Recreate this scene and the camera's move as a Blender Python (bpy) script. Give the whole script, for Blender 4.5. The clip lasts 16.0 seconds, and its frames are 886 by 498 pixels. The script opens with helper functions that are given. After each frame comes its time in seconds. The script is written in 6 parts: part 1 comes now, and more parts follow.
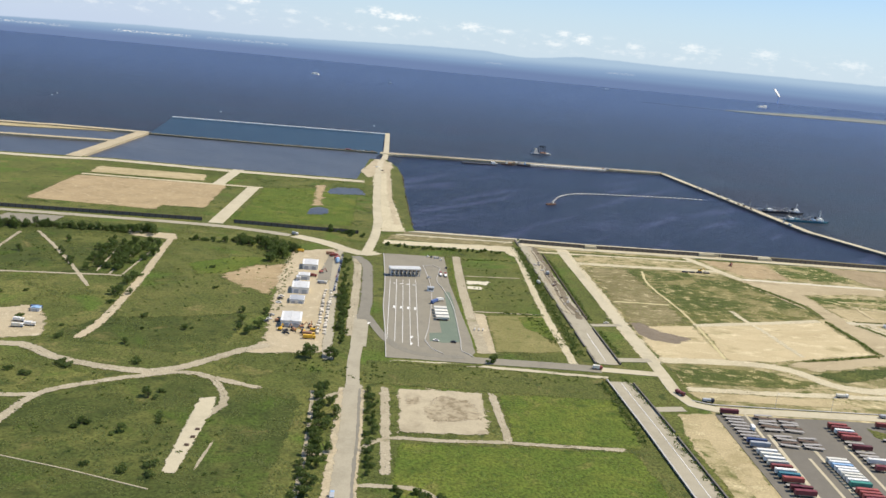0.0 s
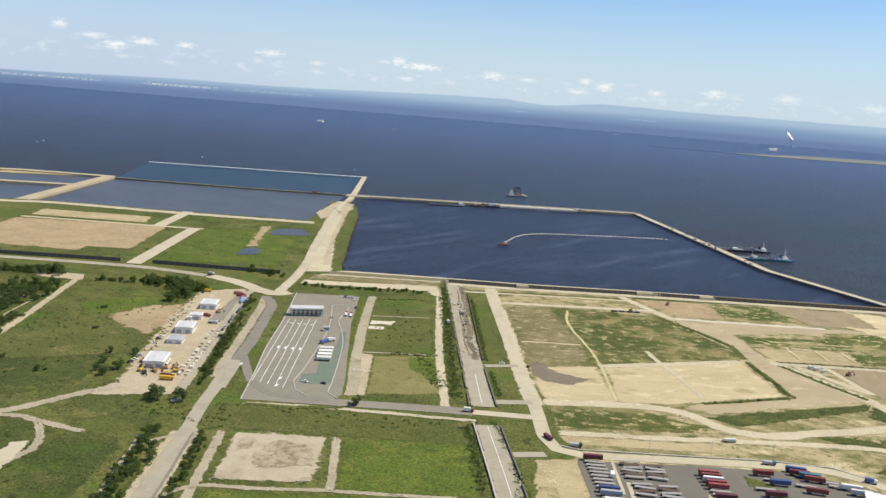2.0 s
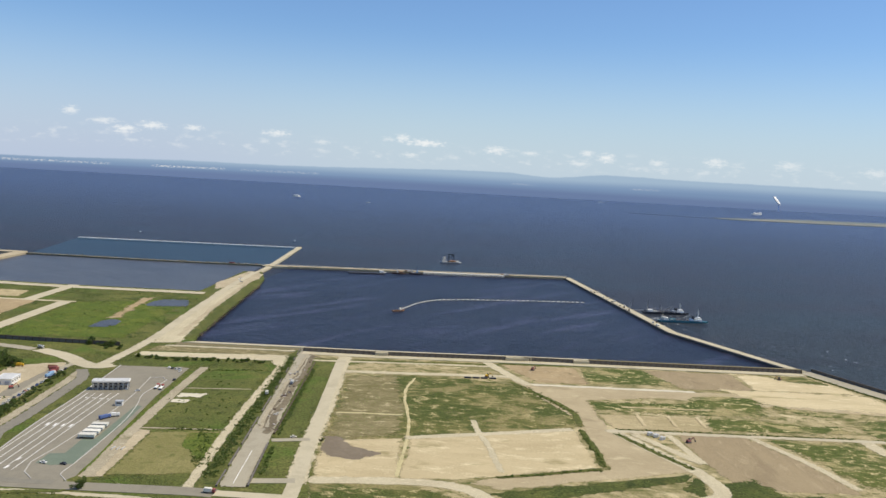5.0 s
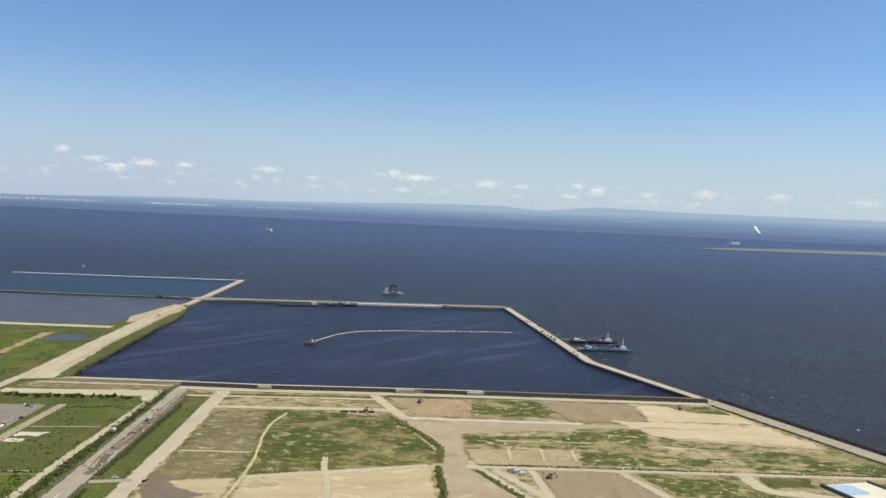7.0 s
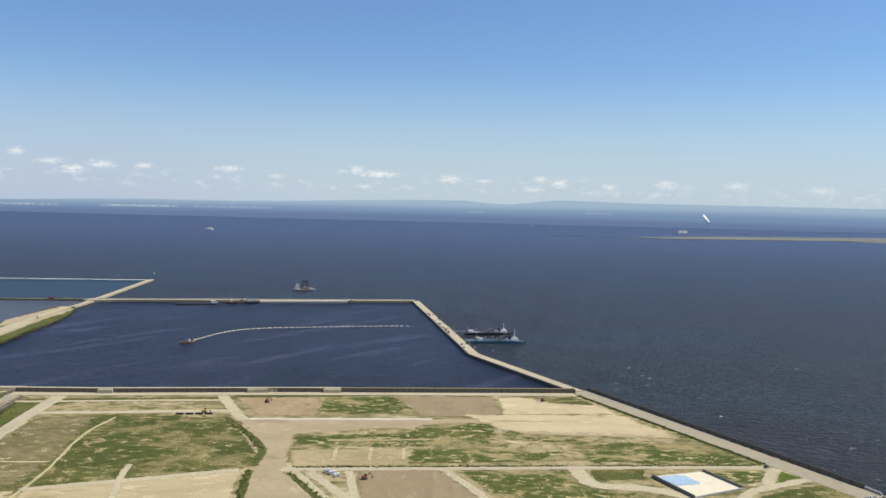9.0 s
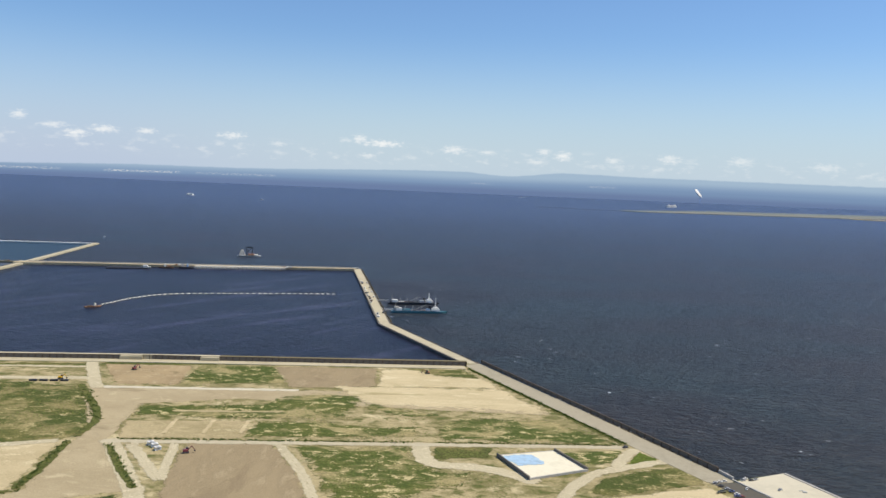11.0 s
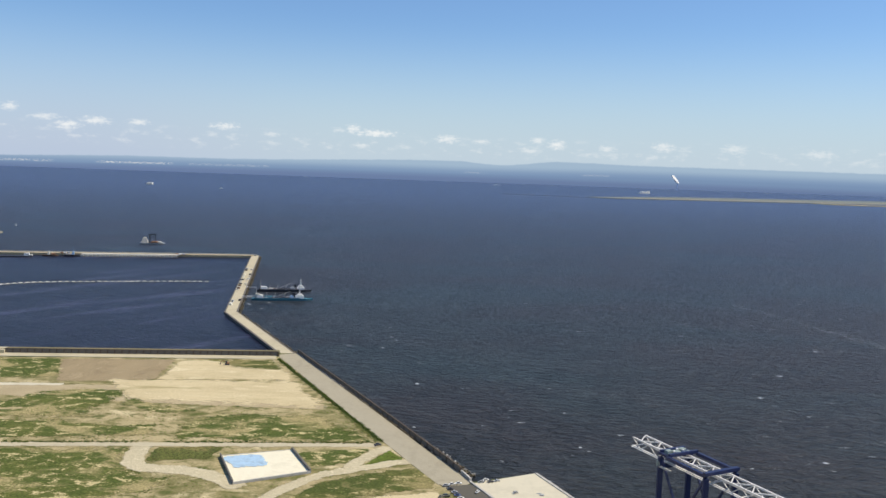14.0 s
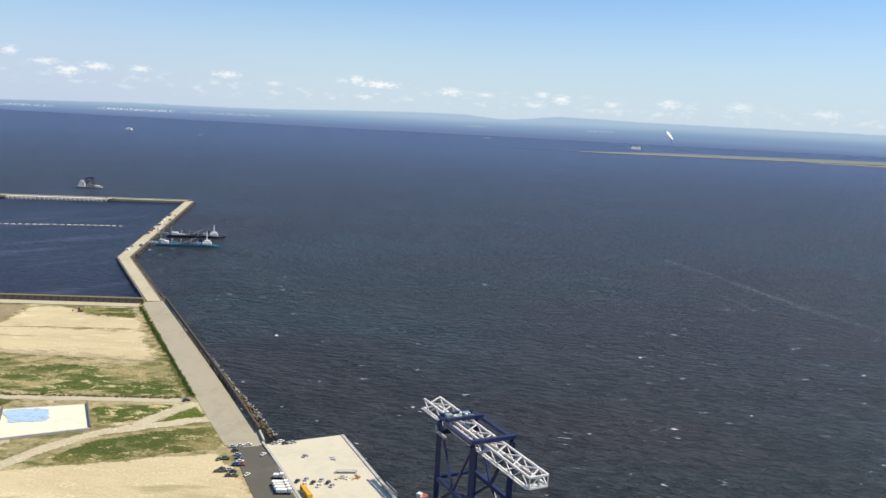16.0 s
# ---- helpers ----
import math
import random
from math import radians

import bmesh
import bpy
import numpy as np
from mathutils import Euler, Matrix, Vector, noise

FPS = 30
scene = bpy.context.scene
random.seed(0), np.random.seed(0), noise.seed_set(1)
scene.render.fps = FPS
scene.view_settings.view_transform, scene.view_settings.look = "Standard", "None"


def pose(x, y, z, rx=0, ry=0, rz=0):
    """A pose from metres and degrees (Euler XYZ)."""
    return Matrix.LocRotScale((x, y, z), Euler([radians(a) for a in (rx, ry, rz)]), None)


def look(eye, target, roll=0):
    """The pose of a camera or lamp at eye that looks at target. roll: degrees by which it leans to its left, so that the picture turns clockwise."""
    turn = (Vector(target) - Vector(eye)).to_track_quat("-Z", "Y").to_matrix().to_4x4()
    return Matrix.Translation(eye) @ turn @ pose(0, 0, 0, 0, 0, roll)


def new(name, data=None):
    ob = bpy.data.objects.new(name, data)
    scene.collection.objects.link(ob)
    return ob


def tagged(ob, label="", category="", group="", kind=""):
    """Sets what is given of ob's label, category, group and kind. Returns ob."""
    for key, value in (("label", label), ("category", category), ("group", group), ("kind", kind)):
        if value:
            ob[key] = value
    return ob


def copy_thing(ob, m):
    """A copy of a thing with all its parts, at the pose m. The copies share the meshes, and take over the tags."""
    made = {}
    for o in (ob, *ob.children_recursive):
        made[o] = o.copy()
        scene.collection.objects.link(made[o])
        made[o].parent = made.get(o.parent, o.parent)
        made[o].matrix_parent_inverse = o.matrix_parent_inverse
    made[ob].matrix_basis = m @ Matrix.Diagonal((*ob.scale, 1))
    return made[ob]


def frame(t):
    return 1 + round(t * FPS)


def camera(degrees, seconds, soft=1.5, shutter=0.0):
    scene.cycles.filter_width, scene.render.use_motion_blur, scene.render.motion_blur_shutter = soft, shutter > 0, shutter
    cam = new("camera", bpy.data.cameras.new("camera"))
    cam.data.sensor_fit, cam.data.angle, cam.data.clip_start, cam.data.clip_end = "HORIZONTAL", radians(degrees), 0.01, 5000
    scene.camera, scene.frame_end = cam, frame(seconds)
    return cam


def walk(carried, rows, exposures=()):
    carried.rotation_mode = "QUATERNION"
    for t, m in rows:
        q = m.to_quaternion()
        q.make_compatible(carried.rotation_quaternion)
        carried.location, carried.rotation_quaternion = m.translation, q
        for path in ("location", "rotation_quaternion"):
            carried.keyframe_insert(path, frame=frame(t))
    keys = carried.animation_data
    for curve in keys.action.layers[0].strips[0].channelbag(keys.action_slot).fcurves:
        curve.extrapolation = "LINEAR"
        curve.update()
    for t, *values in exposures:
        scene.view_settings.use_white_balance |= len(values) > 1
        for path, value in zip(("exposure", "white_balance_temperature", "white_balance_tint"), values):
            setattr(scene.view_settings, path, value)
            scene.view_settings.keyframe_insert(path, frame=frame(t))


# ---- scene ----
cam = camera(55.50, 16.0)
# seconds, place in metres, turn in degrees
ROWS = [
    (0.0, 2.42, -0.84, 136.96, 76.56, -5.24, 1.42),
    (0.5, 20.30, 3.53, 136.12, 78.42, -4.85, 1.88),
    (1.0, 38.06, 8.36, 135.27, 79.69, -4.71, 2.04),
    (1.5, 55.69, 13.58, 134.42, 79.56, -4.40, 2.35),
    (2.0, 73.23, 19.13, 133.58, 79.63, -4.56, 2.93),
    (2.5, 90.68, 24.97, 132.73, 80.38, -5.20, 3.08),
    (3.0, 108.05, 31.04, 131.89, 80.37, -5.33, 2.58),
    (3.5, 125.38, 37.29, 131.05, 79.88, -4.74, 2.80),
    (4.0, 142.66, 43.70, 130.23, 81.27, -4.13, 3.26),
    (6.5, 229.03, 76.67, 126.32, 86.90, -2.38, 2.53),
    (7.0, 246.38, 83.26, 125.58, 86.95, -2.60, 2.64),
    (7.5, 263.79, 89.82, 124.86, 87.01, -2.09, 2.12),
    (8.0, 281.24, 96.32, 124.15, 86.97, -1.18, 1.18),
    (8.5, 298.76, 102.76, 123.46, 86.86, -0.75, 0.47),
    (9.0, 316.35, 109.14, 122.77, 86.74, -1.42, 0.15),
    (11.5, 405.09, 140.41, 119.35, 84.17, -2.47, 0.35),
    (12.0, 422.94, 146.65, 118.62, 83.82, -2.51, 0.30),
    (12.5, 440.78, 152.96, 117.86, 84.02, -2.35, 0.11),
    (13.0, 458.59, 159.37, 117.06, 83.85, -2.34, 0.12),
    (13.5, 476.34, 165.92, 116.20, 83.86, -2.12, 0.04),
    (14.0, 493.99, 172.66, 115.28, 84.06, -2.01, -0.07),
    (14.5, 511.51, 179.64, 114.28, 84.06, -2.22, -0.11),
    (15.0, 528.85, 186.93, 113.19, 83.38, -2.64, -0.13),
    (15.5, 545.97, 194.58, 111.99, 82.14, -3.08, -0.07),
    (16.0, 562.80, 202.66, 110.66, 80.90, -3.06, 0.17),
]
walk(cam, [(t, pose(x, y, z, rx, ry, rz)) for t, x, y, z, rx, ry, rz in ROWS],
     [(0, .22), (1.5, .15), (3, .11), (3.5, 0), (4.2, .02), (6.3, -.05), (9, -.05), (11.5, .02), (14, 0), (15, .08), (16, .16)])
# ---- world, sun ----
SUN_AZ, SUN_EL = 84.0, 58.0      # degrees to the right of +y, and up


def link(tree, a, b):
    tree.links.new(a, b)


class Net:
    """Short hand for node trees."""

    def __init__(self, tree):
        self.t = tree

    def put(self, sock, v):
        if isinstance(v, bpy.types.NodeSocket):
            self.t.links.new(v, sock)
        elif v is not None:
            sock.default_value = v

    def math(self, op, a, b=None, c=None, clamp=False):
        n = self.t.nodes.new("ShaderNodeMath")
        n.operation, n.use_clamp = op, clamp
        for i, v in enumerate((a, b, c)):
            self.put(n.inputs[i], v)
        return n.outputs[0]

    def ramp(self, v, lo, hi, a=0.0, b=1.0):
        n = self.t.nodes.new("ShaderNodeMapRange")
        n.interpolation_type = "SMOOTHSTEP"
        self.put(n.inputs[0], v)
        for i, k in zip((1, 2, 3, 4), (lo, hi, a, b)):
            self.put(n.inputs[i], k)
        return n.outputs[0]

    def mix(self, f, a, b, blend="MIX"):
        n = self.t.nodes.new("ShaderNodeMix")
        n.data_type, n.blend_type = "RGBA", blend
        self.put(n.inputs[0], f)
        for i, v in ((6, a), (7, b)):
            self.put(n.inputs[i], (*v, 1) if isinstance(v, tuple) and len(v) == 3 else v)
        return n.outputs[2]

    def noise(self, vec, size, detail=4, rough=0.55, warp=0.0):
        n = self.t.nodes.new("ShaderNodeTexNoise")
        self.put(n.inputs["Vector"], vec)
        n.inputs["Scale"].default_value = 1.0 / size
        n.inputs["Detail"].default_value, n.inputs["Roughness"].default_value = detail, rough
        n.inputs["Distortion"].default_value = warp
        return n.outputs[0]

    def xyz(self, x, y, z):
        n = self.t.nodes.new("ShaderNodeCombineXYZ")
        for i, v in enumerate((x, y, z)):
            self.put(n.inputs[i], v)
        return n.outputs[0]

    def map(self, vec, scale=(1, 1, 1), rot=0.0, shift=(0, 0, 0)):
        n = self.t.nodes.new("ShaderNodeMapping")
        self.put(n.inputs[0], vec)
        n.inputs["Location"].default_value, n.inputs["Scale"].default_value = shift, scale
        n.inputs["Rotation"].default_value = (0, 0, radians(rot))
        return n.outputs[0]


world = bpy.data.worlds.new("world")
scene.world = world
world.use_nodes = True
wt = world.node_tree
wt.nodes.clear()
N = Net(wt)
sky = wt.nodes.new("ShaderNodeTexSky")
sky.sky_type, sky.sun_disc = "NISHITA", False
sky.sun_elevation, sky.sun_rotation = radians(SUN_EL), radians(SUN_AZ)
sky.altitude, sky.air_density, sky.dust_density, sky.ozone_density = 100, 1.0, 0.3, 3.0
geo = wt.nodes.new("ShaderNodeTexCoord")
sep = wt.nodes.new("ShaderNodeSeparateXYZ")
wt.links.new(geo.outputs["Generated"], sep.inputs[0])
EL = N.math("MULTIPLY", N.math("ARCSINE", sep.outputs[2]), 57.2958)
AZ = N.math("MULTIPLY", N.math("ARCTAN2", sep.outputs[0], sep.outputs[1]), 57.2958)
flat = N.xyz(AZ, N.math("MULTIPLY", EL, 2.2), 0.0)
# small fair-weather clouds low over the far shore: azimuth, height, half width, half height, body
CLOUDS = [(-27.0, 2.4, .5, .3, .8), (-25.1, 1.9, .9, .22, .7), (-23.8, 1.45, .8, .3, 1), (-22.2, 1.8, .9, .28, .9),
          (-19.7, 1.8, .7, .22, .8), (-14.4, 1.8, .9, .25, .85), (-11.4, 1.4, .6, .2, .5), (-6.0, 1.95, .5, .33, 1),
          (-4.5, 1.72, 1.5, .25, 1), (-5.5, .85, .6, .2, .6), (-7.0, 1.85, .5, .16, .5), (.3, 1.5, .9, .3, .8), (2.6, 1.42, .7, .2, .6),
          (6.4, 1.6, .5, .25, .75), (7.7, 1.35, .6, .35, .9), (5.9, .9, .8, .25, .55), (11, 1.2, .6, .25, .6),
          (14.6, 1.4, .8, .35, .7), (19, 1.4, .9, .3, .55), (24, 1.2, 1.0, .3, .5)]
body = 0.0
rag = N.noise(flat, .36, 5, .6)
for a, e, w, h, k in CLOUDS:
    dx = N.math("DIVIDE", N.math("SUBTRACT", AZ, a), w)
    dy = N.math("DIVIDE", N.math("SUBTRACT", EL, e), h)
    d = N.math("ADD", N.math("MULTIPLY", dx, dx), N.math("MULTIPLY", dy, dy))
    one = N.ramp(N.math("ADD", N.math("SQRT", d), N.math("MULTIPLY_ADD", rag, 2.6, -1.3)), 1.25, -0.1, 0.0, k * .85)
    body = N.math("MAXIMUM", body, one)
# a thin broken bank of haze cloud right round the horizon
bank = N.math("MULTIPLY", N.ramp(N.noise(flat, 1.1, 5, .6), .5, .72), N.math("MULTIPLY", N.ramp(EL, .1, .7), N.ramp(EL, 1.9, 1.2)))
body = N.math("MAXIMUM", body, N.math("MULTIPLY", bank, .3))
wisp = N.noise(N.xyz(N.math("MULTIPLY_ADD", EL, 3.0, AZ), N.math("MULTIPLY", EL, 12.0), 3.0), 6, 5, .6)
body = N.math("MAXIMUM", body, N.math("MULTIPLY", N.ramp(wisp, .66, .85), N.math("MULTIPLY", N.ramp(EL, 6, 10, 0, .18), N.ramp(EL, 40, 14))))
# haze whitens the lowest sky
air = N.mix(N.ramp(EL, 9.5, -1.0, 0.0, .88), N.mix(1.0, sky.outputs[0], (.86, 1.04, 1.26), "MULTIPLY"), N.mix(N.ramp(AZ, -26, -4), (5.0, 5.85, 7.5), (5.4, 6.5, 7.55)))
air = N.mix(body, air, (9.2, 9.3, 9.2))
# the far shore, with haze painted in: blue hills over a thin coast, and the farthest sea before it
line = N.xyz(AZ, 0.0, 0.0)
# heights of the ridge in degrees: a long rise to the right with a saddle in it
crest = N.math("ADD", N.ramp(AZ, -30, -19, -.56, -.33), N.ramp(AZ, -16, 1, 0, .38))
crest = N.math("ADD", crest, N.math("ADD", N.ramp(AZ, 1, 3.8, 0, -.17), N.ramp(AZ, 4, 8, 0, .34)))
crest = N.math("ADD", crest, N.math("ADD", N.ramp(AZ, 9, 13, 0, -.07), N.math("MULTIPLY_ADD", N.noise(line, .9, 4, .6), .12, -.06)))
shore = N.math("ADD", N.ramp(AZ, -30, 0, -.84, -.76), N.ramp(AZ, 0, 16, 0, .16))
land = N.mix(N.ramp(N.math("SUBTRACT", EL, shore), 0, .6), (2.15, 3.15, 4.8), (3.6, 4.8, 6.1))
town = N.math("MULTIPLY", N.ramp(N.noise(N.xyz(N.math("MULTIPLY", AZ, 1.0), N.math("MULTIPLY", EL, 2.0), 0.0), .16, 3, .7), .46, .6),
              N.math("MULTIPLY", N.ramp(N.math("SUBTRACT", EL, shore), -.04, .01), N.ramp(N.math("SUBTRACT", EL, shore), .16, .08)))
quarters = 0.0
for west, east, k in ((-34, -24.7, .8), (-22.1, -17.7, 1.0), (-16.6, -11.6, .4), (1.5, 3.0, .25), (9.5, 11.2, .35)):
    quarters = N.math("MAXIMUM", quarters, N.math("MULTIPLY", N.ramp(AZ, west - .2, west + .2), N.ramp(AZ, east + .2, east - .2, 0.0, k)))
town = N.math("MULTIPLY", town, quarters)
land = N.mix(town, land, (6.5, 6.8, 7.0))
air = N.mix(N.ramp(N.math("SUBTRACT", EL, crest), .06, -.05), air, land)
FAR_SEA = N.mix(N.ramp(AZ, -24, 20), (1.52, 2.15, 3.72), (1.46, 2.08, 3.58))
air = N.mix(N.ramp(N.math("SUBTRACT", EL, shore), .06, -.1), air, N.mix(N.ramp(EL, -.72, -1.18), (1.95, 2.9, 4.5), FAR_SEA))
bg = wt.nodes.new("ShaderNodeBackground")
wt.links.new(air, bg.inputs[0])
bg.inputs[1].default_value = 0.1
wo = wt.nodes.new("ShaderNodeOutputWorld")
wt.links.new(bg.outputs[0], wo.inputs[0])

sun = new("sun", bpy.data.lights.new("sun", "SUN"))
sun.data.energy, sun.data.angle, sun.data.color = 4.3, radians(0.6), (1.0, 0.91, 0.76)
_a, _e = radians(SUN_AZ), radians(SUN_EL)
sun.matrix_world = look((2000 * math.sin(_a) * math.cos(_e), 2000 * math.cos(_a) * math.cos(_e), 2000 * math.sin(_e)), (0, 0, 0))

# ---- materials ----
def shader(name, rough=0.9, metal=0.0, spec=0.3):
    m = bpy.data.materials.new(name)
    m.use_nodes = True
    b = m.node_tree.nodes["Principled BSDF"]
    b.inputs["Roughness"].default_value, b.inputs["Metallic"].default_value = rough, metal
    b.inputs["Specular IOR Level"].default_value = spec
    tc = m.node_tree.nodes.new("ShaderNodeTexCoord")
    return m, Net(m.node_tree), b, tc.outputs["Object"]


def bump(net, b, height, dist, strength=1.0):
    n = net.t.nodes.new("ShaderNodeBump")
    n.inputs["Strength"].default_value, n.inputs["Distance"].default_value = strength, dist
    net.put(n.inputs["Height"], height)
    net.t.links.new(n.outputs[0], b.inputs["Normal"])


def earth(name, main, other, spots, sizes=(45, 8, 0.9), share=(.45, .65), spotted=(.58, .72), grain=.22, stretch=(1, 1, 1), turn=0, rough=.95, relief=.25, third=None, third_at=(.6, .7), fourth=None):
    """Ground of three colours: broad drifts, patches and fine grain."""
    warm, cool = (1.07, .73 if main[1] > main[0] else .79) if rough > .9 else (1.04, .83)
    main, other, spots, third, fourth = ((k[0] * warm, k[1], k[2] * cool) if k else None for k in (main, other, spots, third, fourth))
    m, n, b, co = shader(name, rough, 0, .15)
    v = n.map(co, stretch, turn)
    big, mid, fine = n.noise(v, sizes[0], 4, .6, .3), n.noise(v, sizes[1], 6, .62, .4), n.noise(co, sizes[2], 5, .65)
    c = n.mix(n.ramp(n.math("MULTIPLY_ADD", mid, .5, n.math("MULTIPLY", big, .5)), *share), main, other)
    c = n.mix(n.ramp(n.math("MULTIPLY_ADD", fine, .25, n.math("MULTIPLY", mid, .75)), *spotted), c, spots)
    if third:
        c = n.mix(n.ramp(n.noise(v, sizes[0] * .6, 6, .65, .5), *third_at, 0, .9), c, third)
    if fourth:
        c = n.mix(n.ramp(n.noise(n.map(v, shift=(371, 90, 0)), sizes[0] * .8, 5, .6, .5), .52, .66, 0, .85), c, fourth)
    k = n.ramp(fine, .3, .7, 1 - grain, 1 + grain)
    c = n.mix(1.0, c, n.xyz(k, k, k), "MULTIPLY")
    n.put(b.inputs["Base Color"], c)
    bump(n, b, n.math("MULTIPLY_ADD", fine, .4, mid), relief)
    # the worn rim of a surface breaks up into patches of what lies under it
    rim = n.t.nodes.new("ShaderNodeAttribute")
    rim.attribute_name = "rim"
    rag = n.math("MULTIPLY_ADD", n.noise(n.map(co, (.6, 1.2, 1)), 4.5, 5, .65, .4), .65, n.math("MULTIPLY", n.noise(co, .8, 3, .6), .35))
    torn_at = n.math("ADD", rim.outputs["Fac"], n.math("MULTIPLY_ADD", rag, 2.6, -1.3))
    n.put(b.inputs["Alpha"], n.ramp(n.math("ADD", torn_at, n.ramp(rim.outputs["Fac"], 0, .12, -.4, 0)), .6, .5))
    return m


def paint(name, col, rough=.5, metal=0.0, dirt=.25, size=1.5, spec=.4, vary=0.0):
    """Painted or cast surface with dull stains; vary: shift between alike things."""
    m, n, b, co = shader(name, rough, metal, spec)
    s = n.noise(co, size, 5, .65, .2)
    dull = tuple(c * (1 - dirt) * .8 + .03 for c in col)
    c = n.mix(n.ramp(s, .45, .75, 0, .8), col, dull)
    c = n.mix(n.ramp(n.noise(co, size * .15, 3), .5, .8, 0, .35), c, dull)
    if vary:
        oi = n.t.nodes.new("ShaderNodeObjectInfo")
        k = n.ramp(oi.outputs["Random"], 0, 1, 1 - vary, 1 + vary)
        c = n.mix(1.0, c, n.xyz(k, k, k), "MULTIPLY")
    n.put(b.inputs["Base Color"], c)
    n.put(b.inputs["Roughness"], n.ramp(s, .3, .8, rough * .8, min(1, rough * 1.2)))
    return m


def leaf(name, dark, light):
    m, n, b, co = shader(name, .8, 0, .2)
    g = n.t.nodes.new("ShaderNodeNewGeometry")
    oi = n.t.nodes.new("ShaderNodeObjectInfo")
    f = n.math("MULTIPLY_ADD", g.outputs["Random Per Island"], .7, n.math("MULTIPLY", oi.outputs["Random"], .3))
    c = n.mix(f, dark, light)
    n.put(b.inputs["Base Color"], c)
    # thin leaves let light through
    tr = n.t.nodes.new("ShaderNodeBsdfTranslucent")
    n.put(tr.inputs[0], n.mix(1.0, c, (1.5, 1.6, .8), "MULTIPLY"))
    ms = n.t.nodes.new("ShaderNodeMixShader")
    ms.inputs[0].default_value = .42
    out = n.t.nodes["Material Output"]
    n.t.links.new(b.outputs[0], ms.inputs[1])
    n.t.links.new(tr.outputs[0], ms.inputs[2])
    n.t.links.new(ms.outputs[0], out.inputs[0])
    return m


def sea(name, deep, shallow, wave=1.0, caps=0.0, rough=.3, streak=0.0, spec=.5, offshore=None):
    m, n, b, co = shader(name, rough, 0, spec)
    big = n.noise(n.map(co, (1, 2.2, 1), 12), 260, 4, .55, .5)
    c = n.mix(n.ramp(big, .35, .7), deep, shallow)
    gust = n.ramp(n.noise(n.map(n.map(co, rot=30), (.6, 1.8, 1)), 55, 5, .6, .4), .3, .7, .84, 1.16)
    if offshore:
        # base colour lightens to blue away from the quays, standing in for distance haze
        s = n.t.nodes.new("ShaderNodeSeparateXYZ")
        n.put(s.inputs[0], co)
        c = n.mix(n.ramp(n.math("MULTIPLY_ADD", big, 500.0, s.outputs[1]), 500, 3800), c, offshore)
    if streak:
        s = n.noise(n.map(n.map(co, rot=-55), (.3, 2.4, 1)), 46, 5, .55, .25)
        c = n.mix(n.ramp(s, .5, .68, 0, streak), c, tuple(k * 3.0 for k in shallow))
    c = n.mix(1.0, c, n.xyz(gust, gust, gust), "MULTIPLY")
    w1 = n.noise(n.map(n.map(co, rot=10), (.6, 1.3, 1)), 3.6, 4, .6, .1)
    w2 = n.noise(n.map(n.map(co, rot=34), (.75, 1.3, 1)), 1.3, 4, .6, .1)
    # light crests and shaded troughs of the ripples are painted into the colour
    c = n.mix(n.ramp(n.math("MULTIPLY_ADD", w2, .4, n.math("MULTIPLY", w1, .6)), .38, .62, 0, min(1, wave)), n.mix(1.0, c, (.54, .54, .54), "MULTIPLY"), n.mix(1.0, c, (1.66, 1.66, 1.66), "MULTIPLY"))
    if caps:
        f = n.math("MULTIPLY", n.ramp(n.noise(n.map(co, (.5, 1, 1), 10), 3.2, 3, .6, .4), .685, .72), n.ramp(n.noise(co, 30, 2), .42, .62, 0, caps))
        c = n.mix(f, c, (.75, .78, .8))
        n.put(b.inputs["Roughness"], n.ramp(f, 0, 1, rough, .9))
    n.put(b.inputs["Base Color"], c)
    bump(n, b, n.math("MULTIPLY_ADD", w2, .35, w1), 1.1 * wave)
    return m


GRASS = earth("grass", (.086, .107, .036), (.145, .154, .058), (.046, .066, .023), sizes=(48, 9, 1.2), share=(.4, .6), spotted=(.48, .66), grain=.5, third=(.175, .165, .075), third_at=(.57, .72), fourth=(.078, .128, .028))
ROUGH = earth("rough_field_grass", (.06, .08, .027), (.135, .148, .053), (.034, .05, .017), sizes=(40, 8, 1.2), share=(.46, .6), spotted=(.47, .64), grain=.5, third=(.15, .142, .066), third_at=(.57, .72), fourth=(.066, .104, .024))
MEADOW = earth("meadow", (.08, .122, .026), (.128, .16, .036), (.052, .085, .02), sizes=(26, 6, 1.1), share=(.4, .6), spotted=(.48, .66), grain=.5, third=(.15, .155, .055), third_at=(.54, .7))
OLIVE = earth("olive_grass", (.084, .104, .035), (.13, .138, .054), (.05, .07, .025), sizes=(34, 7, 1.2), share=(.4, .6), spotted=(.48, .66), grain=.5, third=(.2, .18, .09), third_at=(.55, .7))
DRY = earth("dry_grass", (.19, .185, .082), (.25, .232, .118), (.125, .138, .052), sizes=(30, 5, .7), share=(.4, .6), spotted=(.5, .64), grain=.25, third=(.105, .13, .044), third_at=(.58, .68))
SCRUB = earth("scrub", (.07, .092, .03), (.14, .142, .06), (.42, .375, .25), sizes=(58, 6, 1.0), share=(.44, .58), spotted=(.53, .64), stretch=(.8, 1.1, 1), grain=.3, third=(.26, .232, .135), third_at=(.5, .6))
